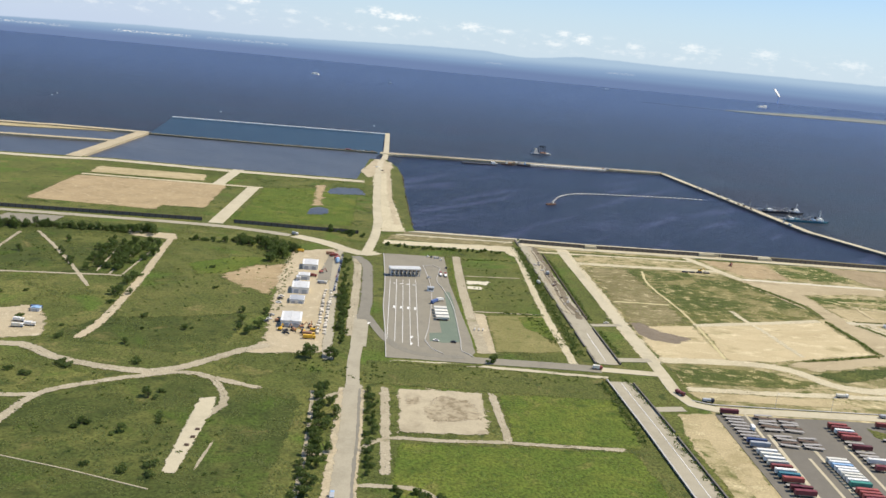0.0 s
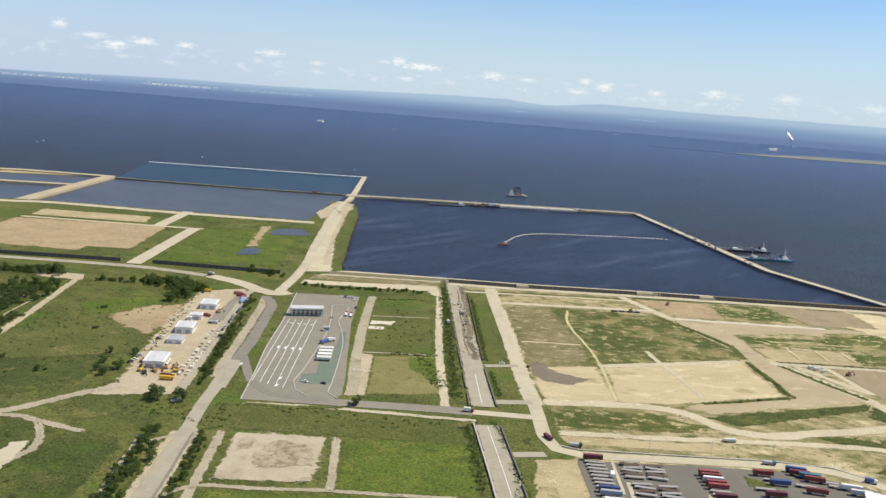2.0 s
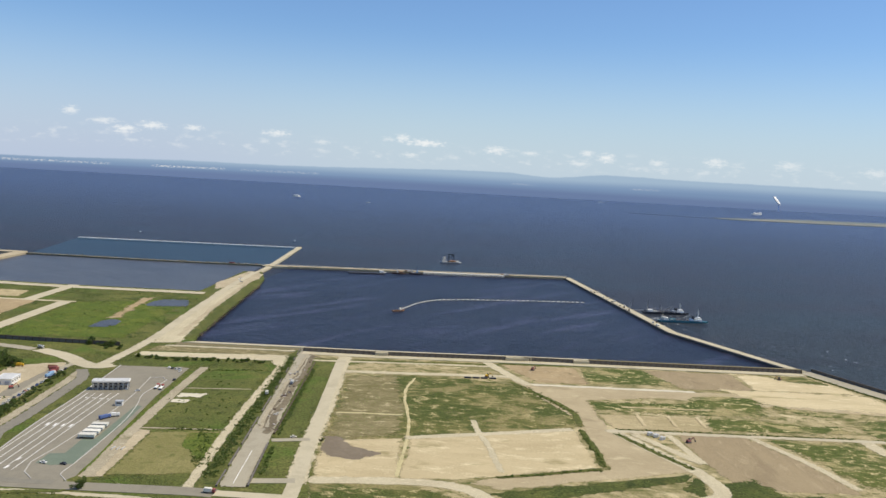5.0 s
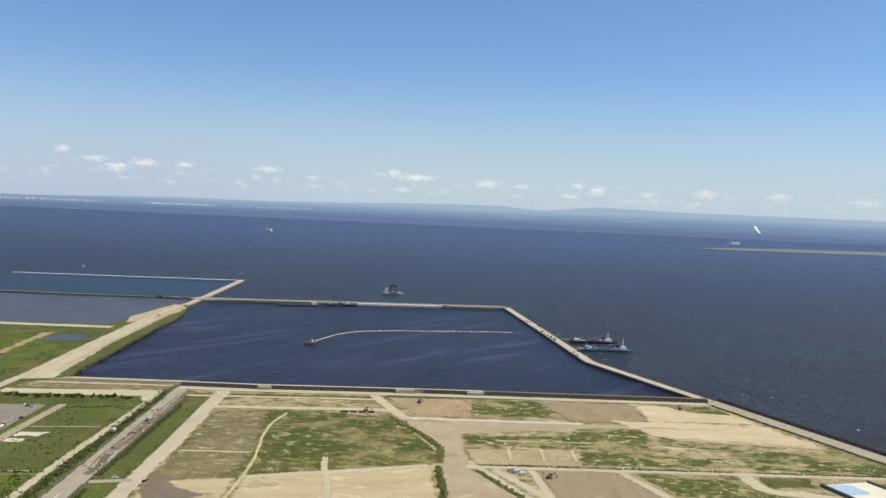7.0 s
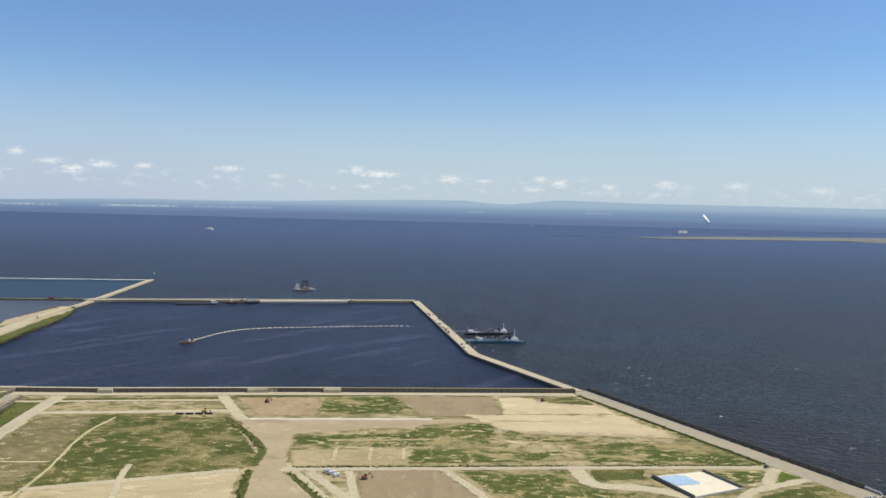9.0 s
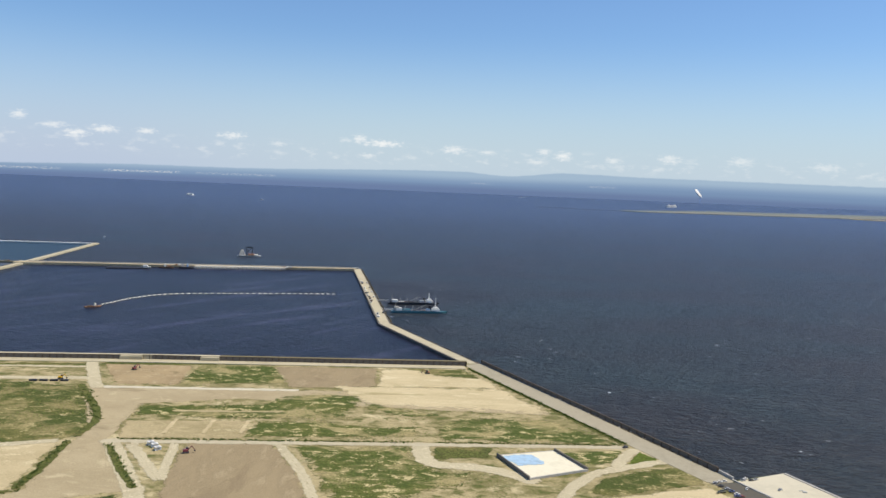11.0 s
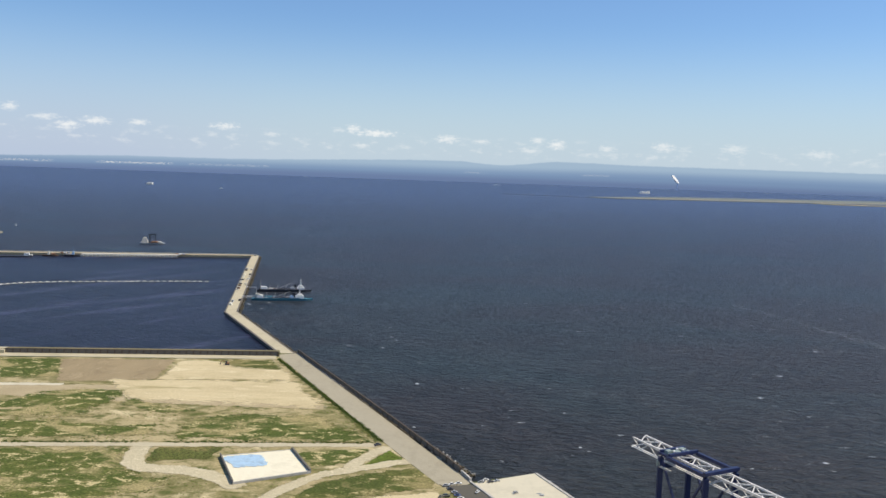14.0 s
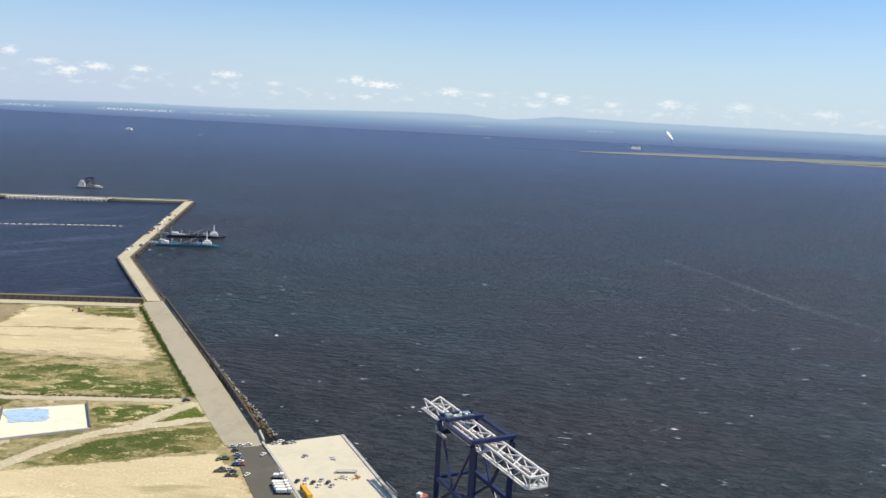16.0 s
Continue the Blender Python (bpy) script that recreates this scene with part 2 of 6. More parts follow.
GREENSCRUB = earth("green_scrub", (.072, .1, .03), (.125, .14, .05), (.47, .42, .29), sizes=(40, 5, .9), share=(.44, .6), spotted=(.535, .6), stretch=(.75, 1.15, 1), grain=.35, third=(.34, .3, .19), third_at=(.5, .61))
SPARSE = earth("sparse_scrub", (.4, .35, .235), (.2, .19, .098), (.1, .12, .042), sizes=(30, 6, .9), share=(.42, .58), spotted=(.53, .63), stretch=(.75, 1.1, 1), grain=.22, third=(.56, .5, .37), third_at=(.55, .68))
# far grass and stone have the blue-grey of distance haze in their base colours
FARGRASS = earth("far_haze_tinted_grass", (.165, .195, .215), (.2, .228, .25), (.14, .17, .18), sizes=(160, 40, 8), stretch=(.3, 2, 1), rough=.9)
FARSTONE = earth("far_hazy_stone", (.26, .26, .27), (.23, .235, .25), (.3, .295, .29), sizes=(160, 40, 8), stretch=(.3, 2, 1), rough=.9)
SANDY = earth("sandy_ground", (.43, .37, .26), (.32, .28, .18), (.56, .5, .375), sizes=(28, 7, .8), share=(.42, .6), spotted=(.52, .68), grain=.14, stretch=(.6, 1.2, 1), third=(.27, .25, .145), third_at=(.56, .7))
SAND = earth("bare_sand", (.5, .435, .318), (.415, .356, .25), (.63, .57, .44), sizes=(34, 9, .9), share=(.4, .6), spotted=(.48, .68), grain=.06, stretch=(.6, 1.3, 1), third=(.29, .26, .155), third_at=(.57, .7))
PALESAND = earth("pale_sand", (.56, .495, .37), (.46, .4, .285), (.66, .6, .475), sizes=(34, 9, .9), share=(.4, .6), spotted=(.48, .68), grain=.08, stretch=(.5, 1.4, 1), third=(.36, .32, .2), third_at=(.56, .68))
BROWN = earth("brown_earth", (.315, .262, .19), (.265, .22, .16), (.37, .312, .232), sizes=(34, 8, .6), share=(.4, .6), spotted=(.5, .66), grain=.1, stretch=(1.5, .5, 1), turn=10, third=(.25, .205, .15), third_at=(.55, .68))
TANEARTH = earth("orange_earth", (.38, .305, .21), (.3, .24, .165), (.48, .405, .3), sizes=(20, 5, .6), share=(.4, .6), spotted=(.5, .66), grain=.12, third=(.24, .2, .135))
GRADED = earth("graded_earth", (.42, .365, .278), (.36, .31, .23), (.49, .435, .335), sizes=(36, 8, .6), share=(.4, .6), spotted=(.5, .68), grain=.1, stretch=(.7, 1.2, 1), third=(.28, .242, .175), third_at=(.57, .7))
MUD = earth("wet_mud", (.19, .155, .12), (.23, .19, .15), (.15, .125, .1), sizes=(20, 4, .6), grain=.08, rough=.6)
GRAVEL = earth("gravel", (.46, .395, .305), (.385, .33, .25), (.53, .465, .37), sizes=(34, 6, .5), share=(.4, .6), spotted=(.5, .66), grain=.12, third=(.33, .295, .235), third_at=(.56, .7), rough=.9)
DIRT = earth("dirt_track", (.53, .48, .375), (.45, .4, .308), (.62, .565, .45), sizes=(25, 3, .5), share=(.4, .6), spotted=(.5, .66), grain=.14, rough=.9)
TRACKPALE = earth("pale_footpath", (.52, .48, .33), (.44, .4, .25), (.6, .555, .41), sizes=(25, 3, .5), share=(.4, .6), spotted=(.5, .66), grain=.14)
TRACK = earth("worn_track", (.4, .355, .29), (.32, .285, .225), (.48, .435, .36), sizes=(25, 3, .5), share=(.4, .6), spotted=(.5, .66), grain=.14, rough=.9, third=(.22, .205, .125), third_at=(.58, .7))
ASPHALT = earth("old_asphalt", (.26, .242, .215), (.222, .207, .185), (.31, .29, .26), sizes=(18, 4, .3), grain=.1, rough=.85, relief=.02)
DARKASPH = earth("new_asphalt", (.165, .155, .148), (.19, .178, .168), (.14, .132, .127), sizes=(20, 5, .3), grain=.08, rough=.85, relief=.02)
LIGHTASPH = earth("sun_bleached_asphalt", (.38, .35, .3), (.32, .295, .25), (.43, .4, .345), sizes=(20, 4, .3), grain=.1, rough=.85, relief=.02)
MIDASPH = earth("patched_asphalt", (.235, .222, .205), (.205, .195, .18), (.27, .255, .235), sizes=(14, 3, .3), grain=.1, rough=.85, relief=.02)
CONCRETE = earth("concrete_paving", (.5, .455, .37), (.42, .38, .305), (.58, .53, .435), sizes=(24, 5, .4), grain=.06, rough=.85, relief=.03)
PLOT = earth("stained_slab", (.44, .4, .335), (.38, .345, .29), (.29, .26, .21), sizes=(22, 9, .5), share=(.4, .6), spotted=(.54, .68), grain=.1, relief=.04)
WHITESLAB = earth("pale_slab", (.6, .565, .5), (.54, .51, .45), (.66, .625, .56), sizes=(16, 4, .4), grain=.04, rough=.8, relief=.02)
STAIN = earth("brown_stain", (.225, .192, .148), (.42, .38, .315), (.34, .3, .245), sizes=(8, 3, .5), share=(.42, .58), spotted=(.5, .62), grain=.1, relief=.03)
TANKWALL = paint("weathered_tank_wall", (.17, .155, .13), .85, 0, .3, 1.5)
LINING = earth("white_lining", (.78, .74, .66), (.7, .665, .58), (.84, .8, .72), sizes=(12, 3, .4), grain=.04, rough=.7, relief=.02)
TEAL = earth("teal_paving", (.15, .195, .195), (.17, .215, .215), (.13, .17, .175), sizes=(10, 3, .3), grain=.08, relief=.02)
ROCK = earth("dark_rubble", (.13, .115, .095), (.19, .17, .14), (.08, .072, .06), sizes=(9, 2, .5), grain=.3, relief=.6)
WEEDTOP = earth("weedy_concrete", (.2, .18, .125), (.15, .145, .085), (.27, .245, .18), sizes=(14, 3, .4), grain=.2, relief=.05)
BLACKTOP = earth("fresh_asphalt", (.115, .109, .103), (.145, .138, .13), (.09, .086, .083), sizes=(20, 5, .3), grain=.08, rough=.85, relief=.02)
MUDRUT = earth("muddy_ruts", (.15, .13, .105), (.22, .195, .16), (.11, .098, .08), sizes=(9, 2.5, .4), share=(.4, .6), grain=.2)
DRYSCRUB = earth("dry_scrub", (.165, .152, .082), (.235, .21, .13), (.43, .39, .275), sizes=(30, 5, .9), share=(.42, .58), spotted=(.55, .63), stretch=(.8, 1.1, 1), grain=.3, third=(.105, .12, .045), third_at=(.56, .66))
RUBBLE = earth("weedy_rubble", (.2, .19, .16), (.26, .245, .205), (.15, .15, .115), sizes=(9, 2, .5), grain=.3, relief=.6)
STONE = paint("pale_concrete", (.5, .47, .41), .85, 0, .3, 2.5, .2)
# base colour darkened to carry the shade on wall faces and breakwater sides
DARKWALL = paint("shade_dark_weathered_concrete", (.17, .15, .125), .9, 0, .3, 1.5, .2)
WHITE = paint("white_paint", (.84, .81, .73), .5, 0, .12, 2)
ROOFGREY = paint("pale_grey_roof", (.62, .61, .57), .55, 0, .15, 2)
GREY = paint("grey_panel", (.42, .43, .43), .6, 0, .2, 2)
DARK = paint("dark_metal", (.06, .06, .065), .6, .3, .2, 1)
RUBBER = paint("black_rubber", (.03, .03, .03), .9, 0, .2, .4)
GLASS = paint("dark_window", (.03, .04, .05), .08, 0, .1, 1, .8)
BOOM = paint("cream_white_paint", (.78, .74, .68), .55, 0, .3, .8)
TROLLEY = paint("grey_green_machinery", (.3, .36, .33), .6, .1, .5, .8)
BLUEPAINT = paint("deep_blue_paint", (.016, .025, .085), .45, 0, .25, 2)
RED = paint("red_paint", (.31, .075, .058), .55, 0, .35, 1.2, vary=.3)
MAROON = paint("maroon_paint", (.2, .045, .05), .55, 0, .3, 1.2, vary=.3)
BLUE = paint("blue_paint", (.07, .11, .245), .55, 0, .35, 1.2, vary=.3)
SKYBLUE = paint("light_blue_paint", (.3, .45, .62), .5, 0, .2, 1.2)
OLIVEPAINT = paint("olive_grey_paint", (.13, .13, .085), .5, 0, .4, 1.2)
GREEN = paint("green_paint", (.08, .3, .22), .5, 0, .25, 1.2)
CREAM = paint("cream_paint", (.72, .68, .56), .55, 0, .2, 1.2, vary=.12)
TEALPAINT = paint("teal_paint", (.07, .21, .25), .5, 0, .25, 1.2)
YELLOW = paint("yellow_paint", (.72, .42, .03), .5, 0, .25, 1.0)
ORANGE = paint("rust_orange", (.36, .19, .1), .7, 0, .35, 1.0)
CHASSIS = paint("weathered_chassis_steel", (.38, .35, .31), .8, .1, .4, .8)
RUST = paint("rusted_steel", (.14, .09, .06), .85, .2, .3, .8)
BARK = paint("bark", (.12, .09, .065), .95, 0, .3, .4, .1)
LEAVES = leaf("leaves", (.062, .09, .03), (.14, .18, .056))
LEAVES2 = leaf("light_leaves", (.065, .095, .028), (.13, .17, .05))
BLADES = leaf("grass_blades", (.11, .14, .042), (.2, .22, .07))
# last colour of the open sea holds the haze of its far part
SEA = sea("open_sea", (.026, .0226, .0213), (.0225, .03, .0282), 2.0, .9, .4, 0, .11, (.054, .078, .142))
BAY = sea("sheltered_water", (.0118, .0104, .0172), (.0152, .0152, .0265), .8, 0, .35, .9, .17)
LAGOON = sea("lagoon_water", (.0135, .029, .038), (.02, .04, .05), .3, 0, .35, 0, .25)
POND = sea("pond_water", (.1, .1, .104), (.125, .122, .118), .25, 0, .35, 0, .25)

BLOCKS = paint("weathered_cast_concrete", (.56, .51, .41), .85, 0, .35, 1.0, .2, vary=.2)
FOAM = paint("sea_foam", (.62, .65, .68), .9, 0, .3, .8, .2)

# ---- building helpers ----
def part(name, bm, material, parent=None, label=""):
    me = bpy.data.meshes.new(name)
    bm.to_mesh(me)
    bm.free()
    me.materials.append(material)
    ob = new(name, me)
    ob.parent = parent
    return tagged(ob, label)


def empty(name, label, category, group="", at=None):
    ob = new(name)
    ob.empty_display_size = 0.5
    if at is not None:
        ob.matrix_basis = at
    return tagged(ob, label, category, group)


def box(bm, x, y, z, sx, sy, sz, turn=0.0, tilt=0.0, bevel=0.0):
    """A block whose base centre is x, y, z."""
    m = pose(x, y, z, tilt, 0, turn) @ Matrix.Translation((0, 0, sz / 2)) @ Matrix.Diagonal((sx, sy, sz, 1))
    r = bmesh.ops.create_cube(bm, size=1, matrix=m)
    if bevel:
        bmesh.ops.bevel(bm, geom=list({e for v in r["verts"] for e in v.link_edges}), offset=bevel, segments=1, affect="EDGES")
    return bm


def block(x, y, z, sx, sy, sz, turn=0.0, bevel=0.0):
    return box(bmesh.new(), x, y, z, sx, sy, sz, turn, 0, bevel)


def beam(bm, a, b, w, h=None):
    """A square bar from a to b."""
    a, b = Vector(a), Vector(b)
    d = b - a
    m = Matrix.Translation((a + b) / 2) @ d.to_track_quat("X", "Z").to_matrix().to_4x4() @ Matrix.Diagonal((d.length, w, h or w, 1))
    bmesh.ops.create_cube(bm, size=1, matrix=m)
    return bm


def tube(bm, x, y, z, r, h, axis="Z", seg=10, r2=None):
    m = Matrix.Translation((x, y, z)) @ (Matrix.Rotation(radians(90), 4, "X") if axis == "Y" else Matrix.Rotation(radians(90), 4, "Y") if axis == "X" else Matrix())
    bmesh.ops.create_cone(bm, cap_ends=True, segments=seg, radius1=r, radius2=r if r2 is None else r2, depth=h, matrix=m)
    return bm


def outline(pts, rough=0.0, step=3.0):
    """The ring of a plan, with its edges broken up as worn or mown edges are."""
    out, n = [], len(pts)
    for i in range(n):
        a, b = Vector((*pts[i], 0)), Vector((*pts[(i + 1) % n], 0))
        k = max(1, int((b - a).length / step)) if rough else 1
        k = min(k, 60)
        side = (b - a).normalized().cross(Vector((0, 0, 1)))
        for j in range(k):
            p = a.lerp(b, j / k)
            if rough and j:
                q = noise.noise(p * .16) * 1.3 + noise.noise(p * .6) * .7
                p = p + side * (q * rough)
            out.append((p.x, p.y))
    return out


LAID = []        # every surface laid on the ground: outline and material


def inside(px, py, ring):
    hit = np.zeros(len(px), bool)
    x0, y0 = ring[:, 0], ring[:, 1]
    x1, y1 = np.roll(x0, -1), np.roll(y0, -1)
    for a, b, c, d in zip(x0, y0, x1, y1):
        if b != d:
            hit ^= ((b > py) != (d > py)) & (px < (c - a) * (py - b) / (d - b) + a)
    return hit


def worn_sheet(material, top, pts, rough):
    """A sheet over a plan whose rim thins out; its verts carry how near the rim they lie."""
    q = np.array(pts, float)
    lo, hi = q.min(0), q.max(0)
    small = (hi - lo).min()
    deep = min(.2 * small, 1.0 + rough if rough < 1.5 else 2.6 * rough)
    out = .6 + rough * (.6 if rough < 1.5 else 1.2)
    cell = min(3.0, max(.7, small / 14))
    nx, ny = (int((hi[k] - lo[k] + 2 * out) / cell) + 2 for k in (0, 1))
    gx, gy = (v.ravel() for v in np.meshgrid(lo[0] - out + cell * np.arange(nx), lo[1] - out + cell * np.arange(ny), indexing="ij"))
    near = np.full(len(gx), 1e9)
    for a, b in zip(q, np.roll(q, -1, 0)):
        d = b - a
        t = np.clip(((gx - a[0]) * d[0] + (gy - a[1]) * d[1]) / max(d @ d, 1e-6), 0, 1)
        near = np.minimum(near, np.hypot(gx - a[0] - t * d[0], gy - a[1] - t * d[1]))
    depth = np.where(inside(gx, gy, q), near, -near)
    sway = np.array([noise.noise((x * .07, y * .09, 3)) + .6 * noise.noise((x * .25, y * .3, 5)) for x, y in zip(gx, gy)])
    rim = np.clip((deep - depth - sway * rough) / (deep + out), 0, 1)
    k = (np.arange(nx - 1)[:, None] * ny + np.arange(ny - 1)).ravel()
    quads = np.stack([k, k + ny, k + ny + 1, k + 1], 1)
    quads = quads[rim[quads].min(1) < .97]
    used = np.unique(quads)
    slot = np.zeros(len(gx), int)
    slot[used] = np.arange(len(used))
    me = bpy.data.meshes.new("sheet")
    me.from_pydata(np.stack([gx[used], gy[used], top - .004 * rim[used]], 1).tolist(), [], slot[quads].tolist())
    me.attributes.new("rim", "FLOAT", "POINT").data.foreach_set("value", rim[used].astype(np.float32))
    me.materials.append(material)
    return me


def slab(name, material, top, pts, rough=0.0, bottom=-0.02, label="", step=3.0):
    """A surface laid on the ground; a rough one has a worn rim that thins out over its neighbours."""
    ring = outline(pts, rough, step)
    top += .0004 * len(LAID)
    LAID.append((np.array(ring), material))
    if rough and bottom > -1:
        return tagged(new(name, worn_sheet(material, top, pts, rough)), label, kind="structure")
    bm = bmesh.new()
    hi = [bm.verts.new((x, y, top)) for x, y in ring]
    lo = [bm.verts.new((x, y, bottom)) for x, y in ring]
    f = bm.faces.new(hi)
    f.normal_update()
    if f.normal.z < 0:
        f.normal_flip()
    for i in range(len(hi)):
        j = (i + 1) % len(hi)
        bm.faces.new((hi[i], hi[j], lo[j], lo[i]))
    bmesh.ops.triangulate(bm, faces=[f])
    bmesh.ops.recalc_face_normals(bm, faces=bm.faces[:])
    if sum(g.normal.z * g.calc_area() for g in bm.faces) < 0:
        bmesh.ops.reverse_faces(bm, faces=bm.faces[:])
    return tagged(part(name, bm, material), label, kind="structure")


def ribbon(name, material, top, width, pts, rough=0.0, bottom=-0.02, label=""):
    """A road or bank along a line with rounded bends; a rough one has worn rims, and a narrow track a grown-over middle."""
    p = [Vector((*q, 0)) for q in pts]
    fine = []
    for i in range(len(p) - 1):
        a, b = p[max(0, i - 1)], p[i]
        c, d = p[i + 1], p[min(len(p) - 1, i + 2)]
        k = max(1, min(40, int((c - b).length / (4 if rough else 6)))) if len(p) > 2 or rough else 1
        for j in range(k):
            t = j / k
            fine.append(.5 * ((2 * b) + (c - a) * t + (2 * a - 5 * b + 4 * c - d) * t * t + (3 * b - a - 3 * c + d) * t ** 3) if len(p) > 2 else b.lerp(c, t))
    fine.append(p[-1])
    sides = []
    for i, q in enumerate(fine):
        d = (fine[min(i + 1, len(fine) - 1)] - fine[max(i - 1, 0)]).normalized()
        sides.append(Vector((-d.y, d.x, 0)))
    left = [(q + s * width / 2)[:2] for q, s in zip(fine, sides)]
    right = [(q - s * width / 2)[:2] for q, s in zip(fine, sides)]
    if not rough or bottom < -1:
        return slab(name, material, top, left + right[::-1], rough, bottom, label)
    top += .0004 * len(LAID)
    LAID.append((np.array(left + right[::-1]), material))
    half, soft = width / 2, min(width * .36, .9 + 1.4 * rough)
    grown = .42 if width < 5.5 and material in (DIRT, TRACK, TRACKPALE) else 0.0
    rows = ((-half - .7 * soft, 1.0), (-half + soft, 0.0), (-half * .3, 0.0), (0.0, grown), (half * .3, 0.0), (half - soft, 0.0), (half + .7 * soft, 1.0))
    bm = bmesh.new()
    rim = bm.verts.layers.float.new("rim")
    last = None
    for i, (q, s) in enumerate(zip(fine, sides)):
        sway = (noise.noise(q * .05) * 1.2 + noise.noise(q * .21) * .6) * rough
        line = []
        for off, worn in rows:
            wob = noise.noise(q * .11 + Vector((off, 7, 0))) * rough * .9
            v = bm.verts.new((*(q + s * (off + sway + wob))[:2], top - .004 * worn))
            v[rim] = max(worn, .75 if i in (0, len(fine) - 1) else 0.0)
            line.append(v)
        if last:
            for a, b, c, d in zip(last, last[1:], line[1:], line):
                bm.faces.new((a, d, c, b) if s.length else (a, b, c, d))
        last = line
    for g in bm.faces:
        g.normal_update()
        if g.normal.z < 0:
            g.normal_flip()
    return tagged(part(name, bm, material), label, kind="structure")


# ---- water and land ----
bm = bmesh.new()
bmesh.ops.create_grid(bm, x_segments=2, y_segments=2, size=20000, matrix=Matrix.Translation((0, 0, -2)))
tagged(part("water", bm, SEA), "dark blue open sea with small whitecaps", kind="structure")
slab("water_bay", BAY, -1.94, [(-60, 1050), (-84, 1068), (280, 1131), (339, 783), (404, 661), (240, 640), (-30, 620), (-70, 800)], 0, -2.1, "sheltered dark blue harbour water with wind streaks")
slab("water_lagoon", LAGOON, -1.93, [(-426, 1269), (-108, 1311), (-90, 1060), (-382, 1050)], 0, -2.1, "turquoise water inside the long breakwater")
slab("water_basin", POND, -1.92, [(-380, 1045), (-95, 1070), (-84, 840), (-224, 826), (-375, 828)], 0, -2.1, "calm grey-blue settling basin")
slab("water_pond_west", POND, -1.91, [(-900, 780), (-380, 826), (-386, 950), (-520, 930), (-900, 860)], 0, -2.1, "calm pond between sandy banks")
slab("water_pond_north", POND, -1.90, [(-900, 880), (-520, 935), (-388, 955), (-388, 1048), (-500, 1040), (-900, 990)], 0, -2.1, "calm pond beside the sandy outer bank")

slab("ground", GRASS, 0.0, [(-3500, 500), (-900, 770), (-440, 810), (-338, 831), (-224, 832), (-94, 845), (-98, 1005), (-78, 1008), (-61, 955), (-52, 900), (-46, 830), (-34, 722), (-26, 645),
                            (-22, 626), (55, 630), (104, 626), (193, 637), (240, 642), (399, 657), (407, 662), (413, 652), (508.5, 467.5), (533.6, 478.4), (553.8, 432), (700, 110), (1000, -500), (1200, -3500), (-3500, -3500)],
     0, -6, "grass-covered reclaimed land with a hard edge to the sea")

slab("field_southwest", ROUGH, .01, [(-320, 150), (-46, 150), (-46, 230), (-48, 300), (-66, 306), (-84, 311), (-98, 315), (-116, 306), (-136, 292), (-145, 281), (-200, 275), (-320, 272)], .8, label="dark rough grass with scattered shrubs")
slab("field_west", ROUGH, .01, [(-178, 440), (-300, 412), (-320, 560), (-200, 560), (-182, 540)], .8, label="dark overgrown field with rows of shrubs")
slab("field_track", ROUGH, .01, [(-172, 336), (-152, 330), (-126, 330), (-104, 340), (-92, 356), (-92, 400), (-130, 420), (-150, 400), (-156, 370)], 1.2, label="dark rough grass above the dirt track")

# broad ground on the east side of the concrete road
slab("field_east", SPARSE, .02, [(108, 600), (400, 652), (409, 642), (500, 470), (520, 420), (640, 180), (300, 150), (120, 250), (119, 335), (104, 440), (93, 586)], .8, label="sandy ground with thin dry scrub")
slab("field_scrub", SCRUB, .05, [(97, 560), (139, 570), (175, 570), (207, 564), (233, 515), (230, 490), (228, 480), (150, 453), (143, 446), (106, 436)], 1.2, label="patchy green scrub on bare soil")
slab("field_sand", SAND, .06, [(148, 450), (228, 479), (234, 426), (186, 405), (172, 399), (147, 395)], .8, label="levelled pale sand plot")
slab("field_sand_west", SAND, .06, [(107, 437), (142, 447), (146, 395), (112, 389)], .8, label="levelled pale sand plot")
slab("field_mud", MUD, .08, [(106, 446), (113, 444), (120, 432), (136, 424), (126, 413), (113, 416), (108, 424)], 1.0, label="damp brown-grey mud patch")
slab("field_gravel", GRADED, .07, [(204, 562), (212, 571), (310, 576), (422, 590), (446, 550), (338, 552), (286, 556), (241, 540), (247, 482), (277, 430), (190, 391), (176, 396), (186, 403), (238, 424), (231, 500)], .8, label="bare graded earth")
slab("field_brown", TANEARTH, .08, [(192, 617), (242, 622), (247, 578), (214, 575)], 1.0, label="dug-over orange-brown earth")
slab("field_green", GREENSCRUB, .08, [(245, 622), (288, 628), (303, 592), (248, 579)], .8, label="rough green plot by the quay")
slab("field_grey", BROWN, .085, [(289, 628), (349, 634), (352, 590), (307, 582)], .6, label="graded brown earth plot")
slab("field_pale", PALESAND, .09, [(353, 632), (402, 644), (421, 600), (354, 592)], 1.0, label="pale sand with sparse weeds")
slab("field_weeds", SCRUB, .095, [(366, 636), (402, 643), (412, 618), (384, 622)], 2.0, label="weeds on sand")
slab("field_pale_band", PALESAND, .09, [(330, 590), (421, 598), (446, 552), (350, 556), (338, 570)], 3.0, label="pale trampled sand")
slab("field_scrub_mid", GREENSCRUB, .1, [(241, 537), (262, 541), (278, 544), (299, 549), (307, 560), (316, 570), (345, 573), (349, 560), (342, 545), (346, 528), (326, 526), (313, 524), (300, 523), (258, 520), (243, 520)], 3.0, label="green scrub in broken rows")
ribbon("track_strip", SANDY, .107, 2.6, [(258, 530), (285, 533), (313, 537)], 1.0, label="pale sandy streak through the scrub")
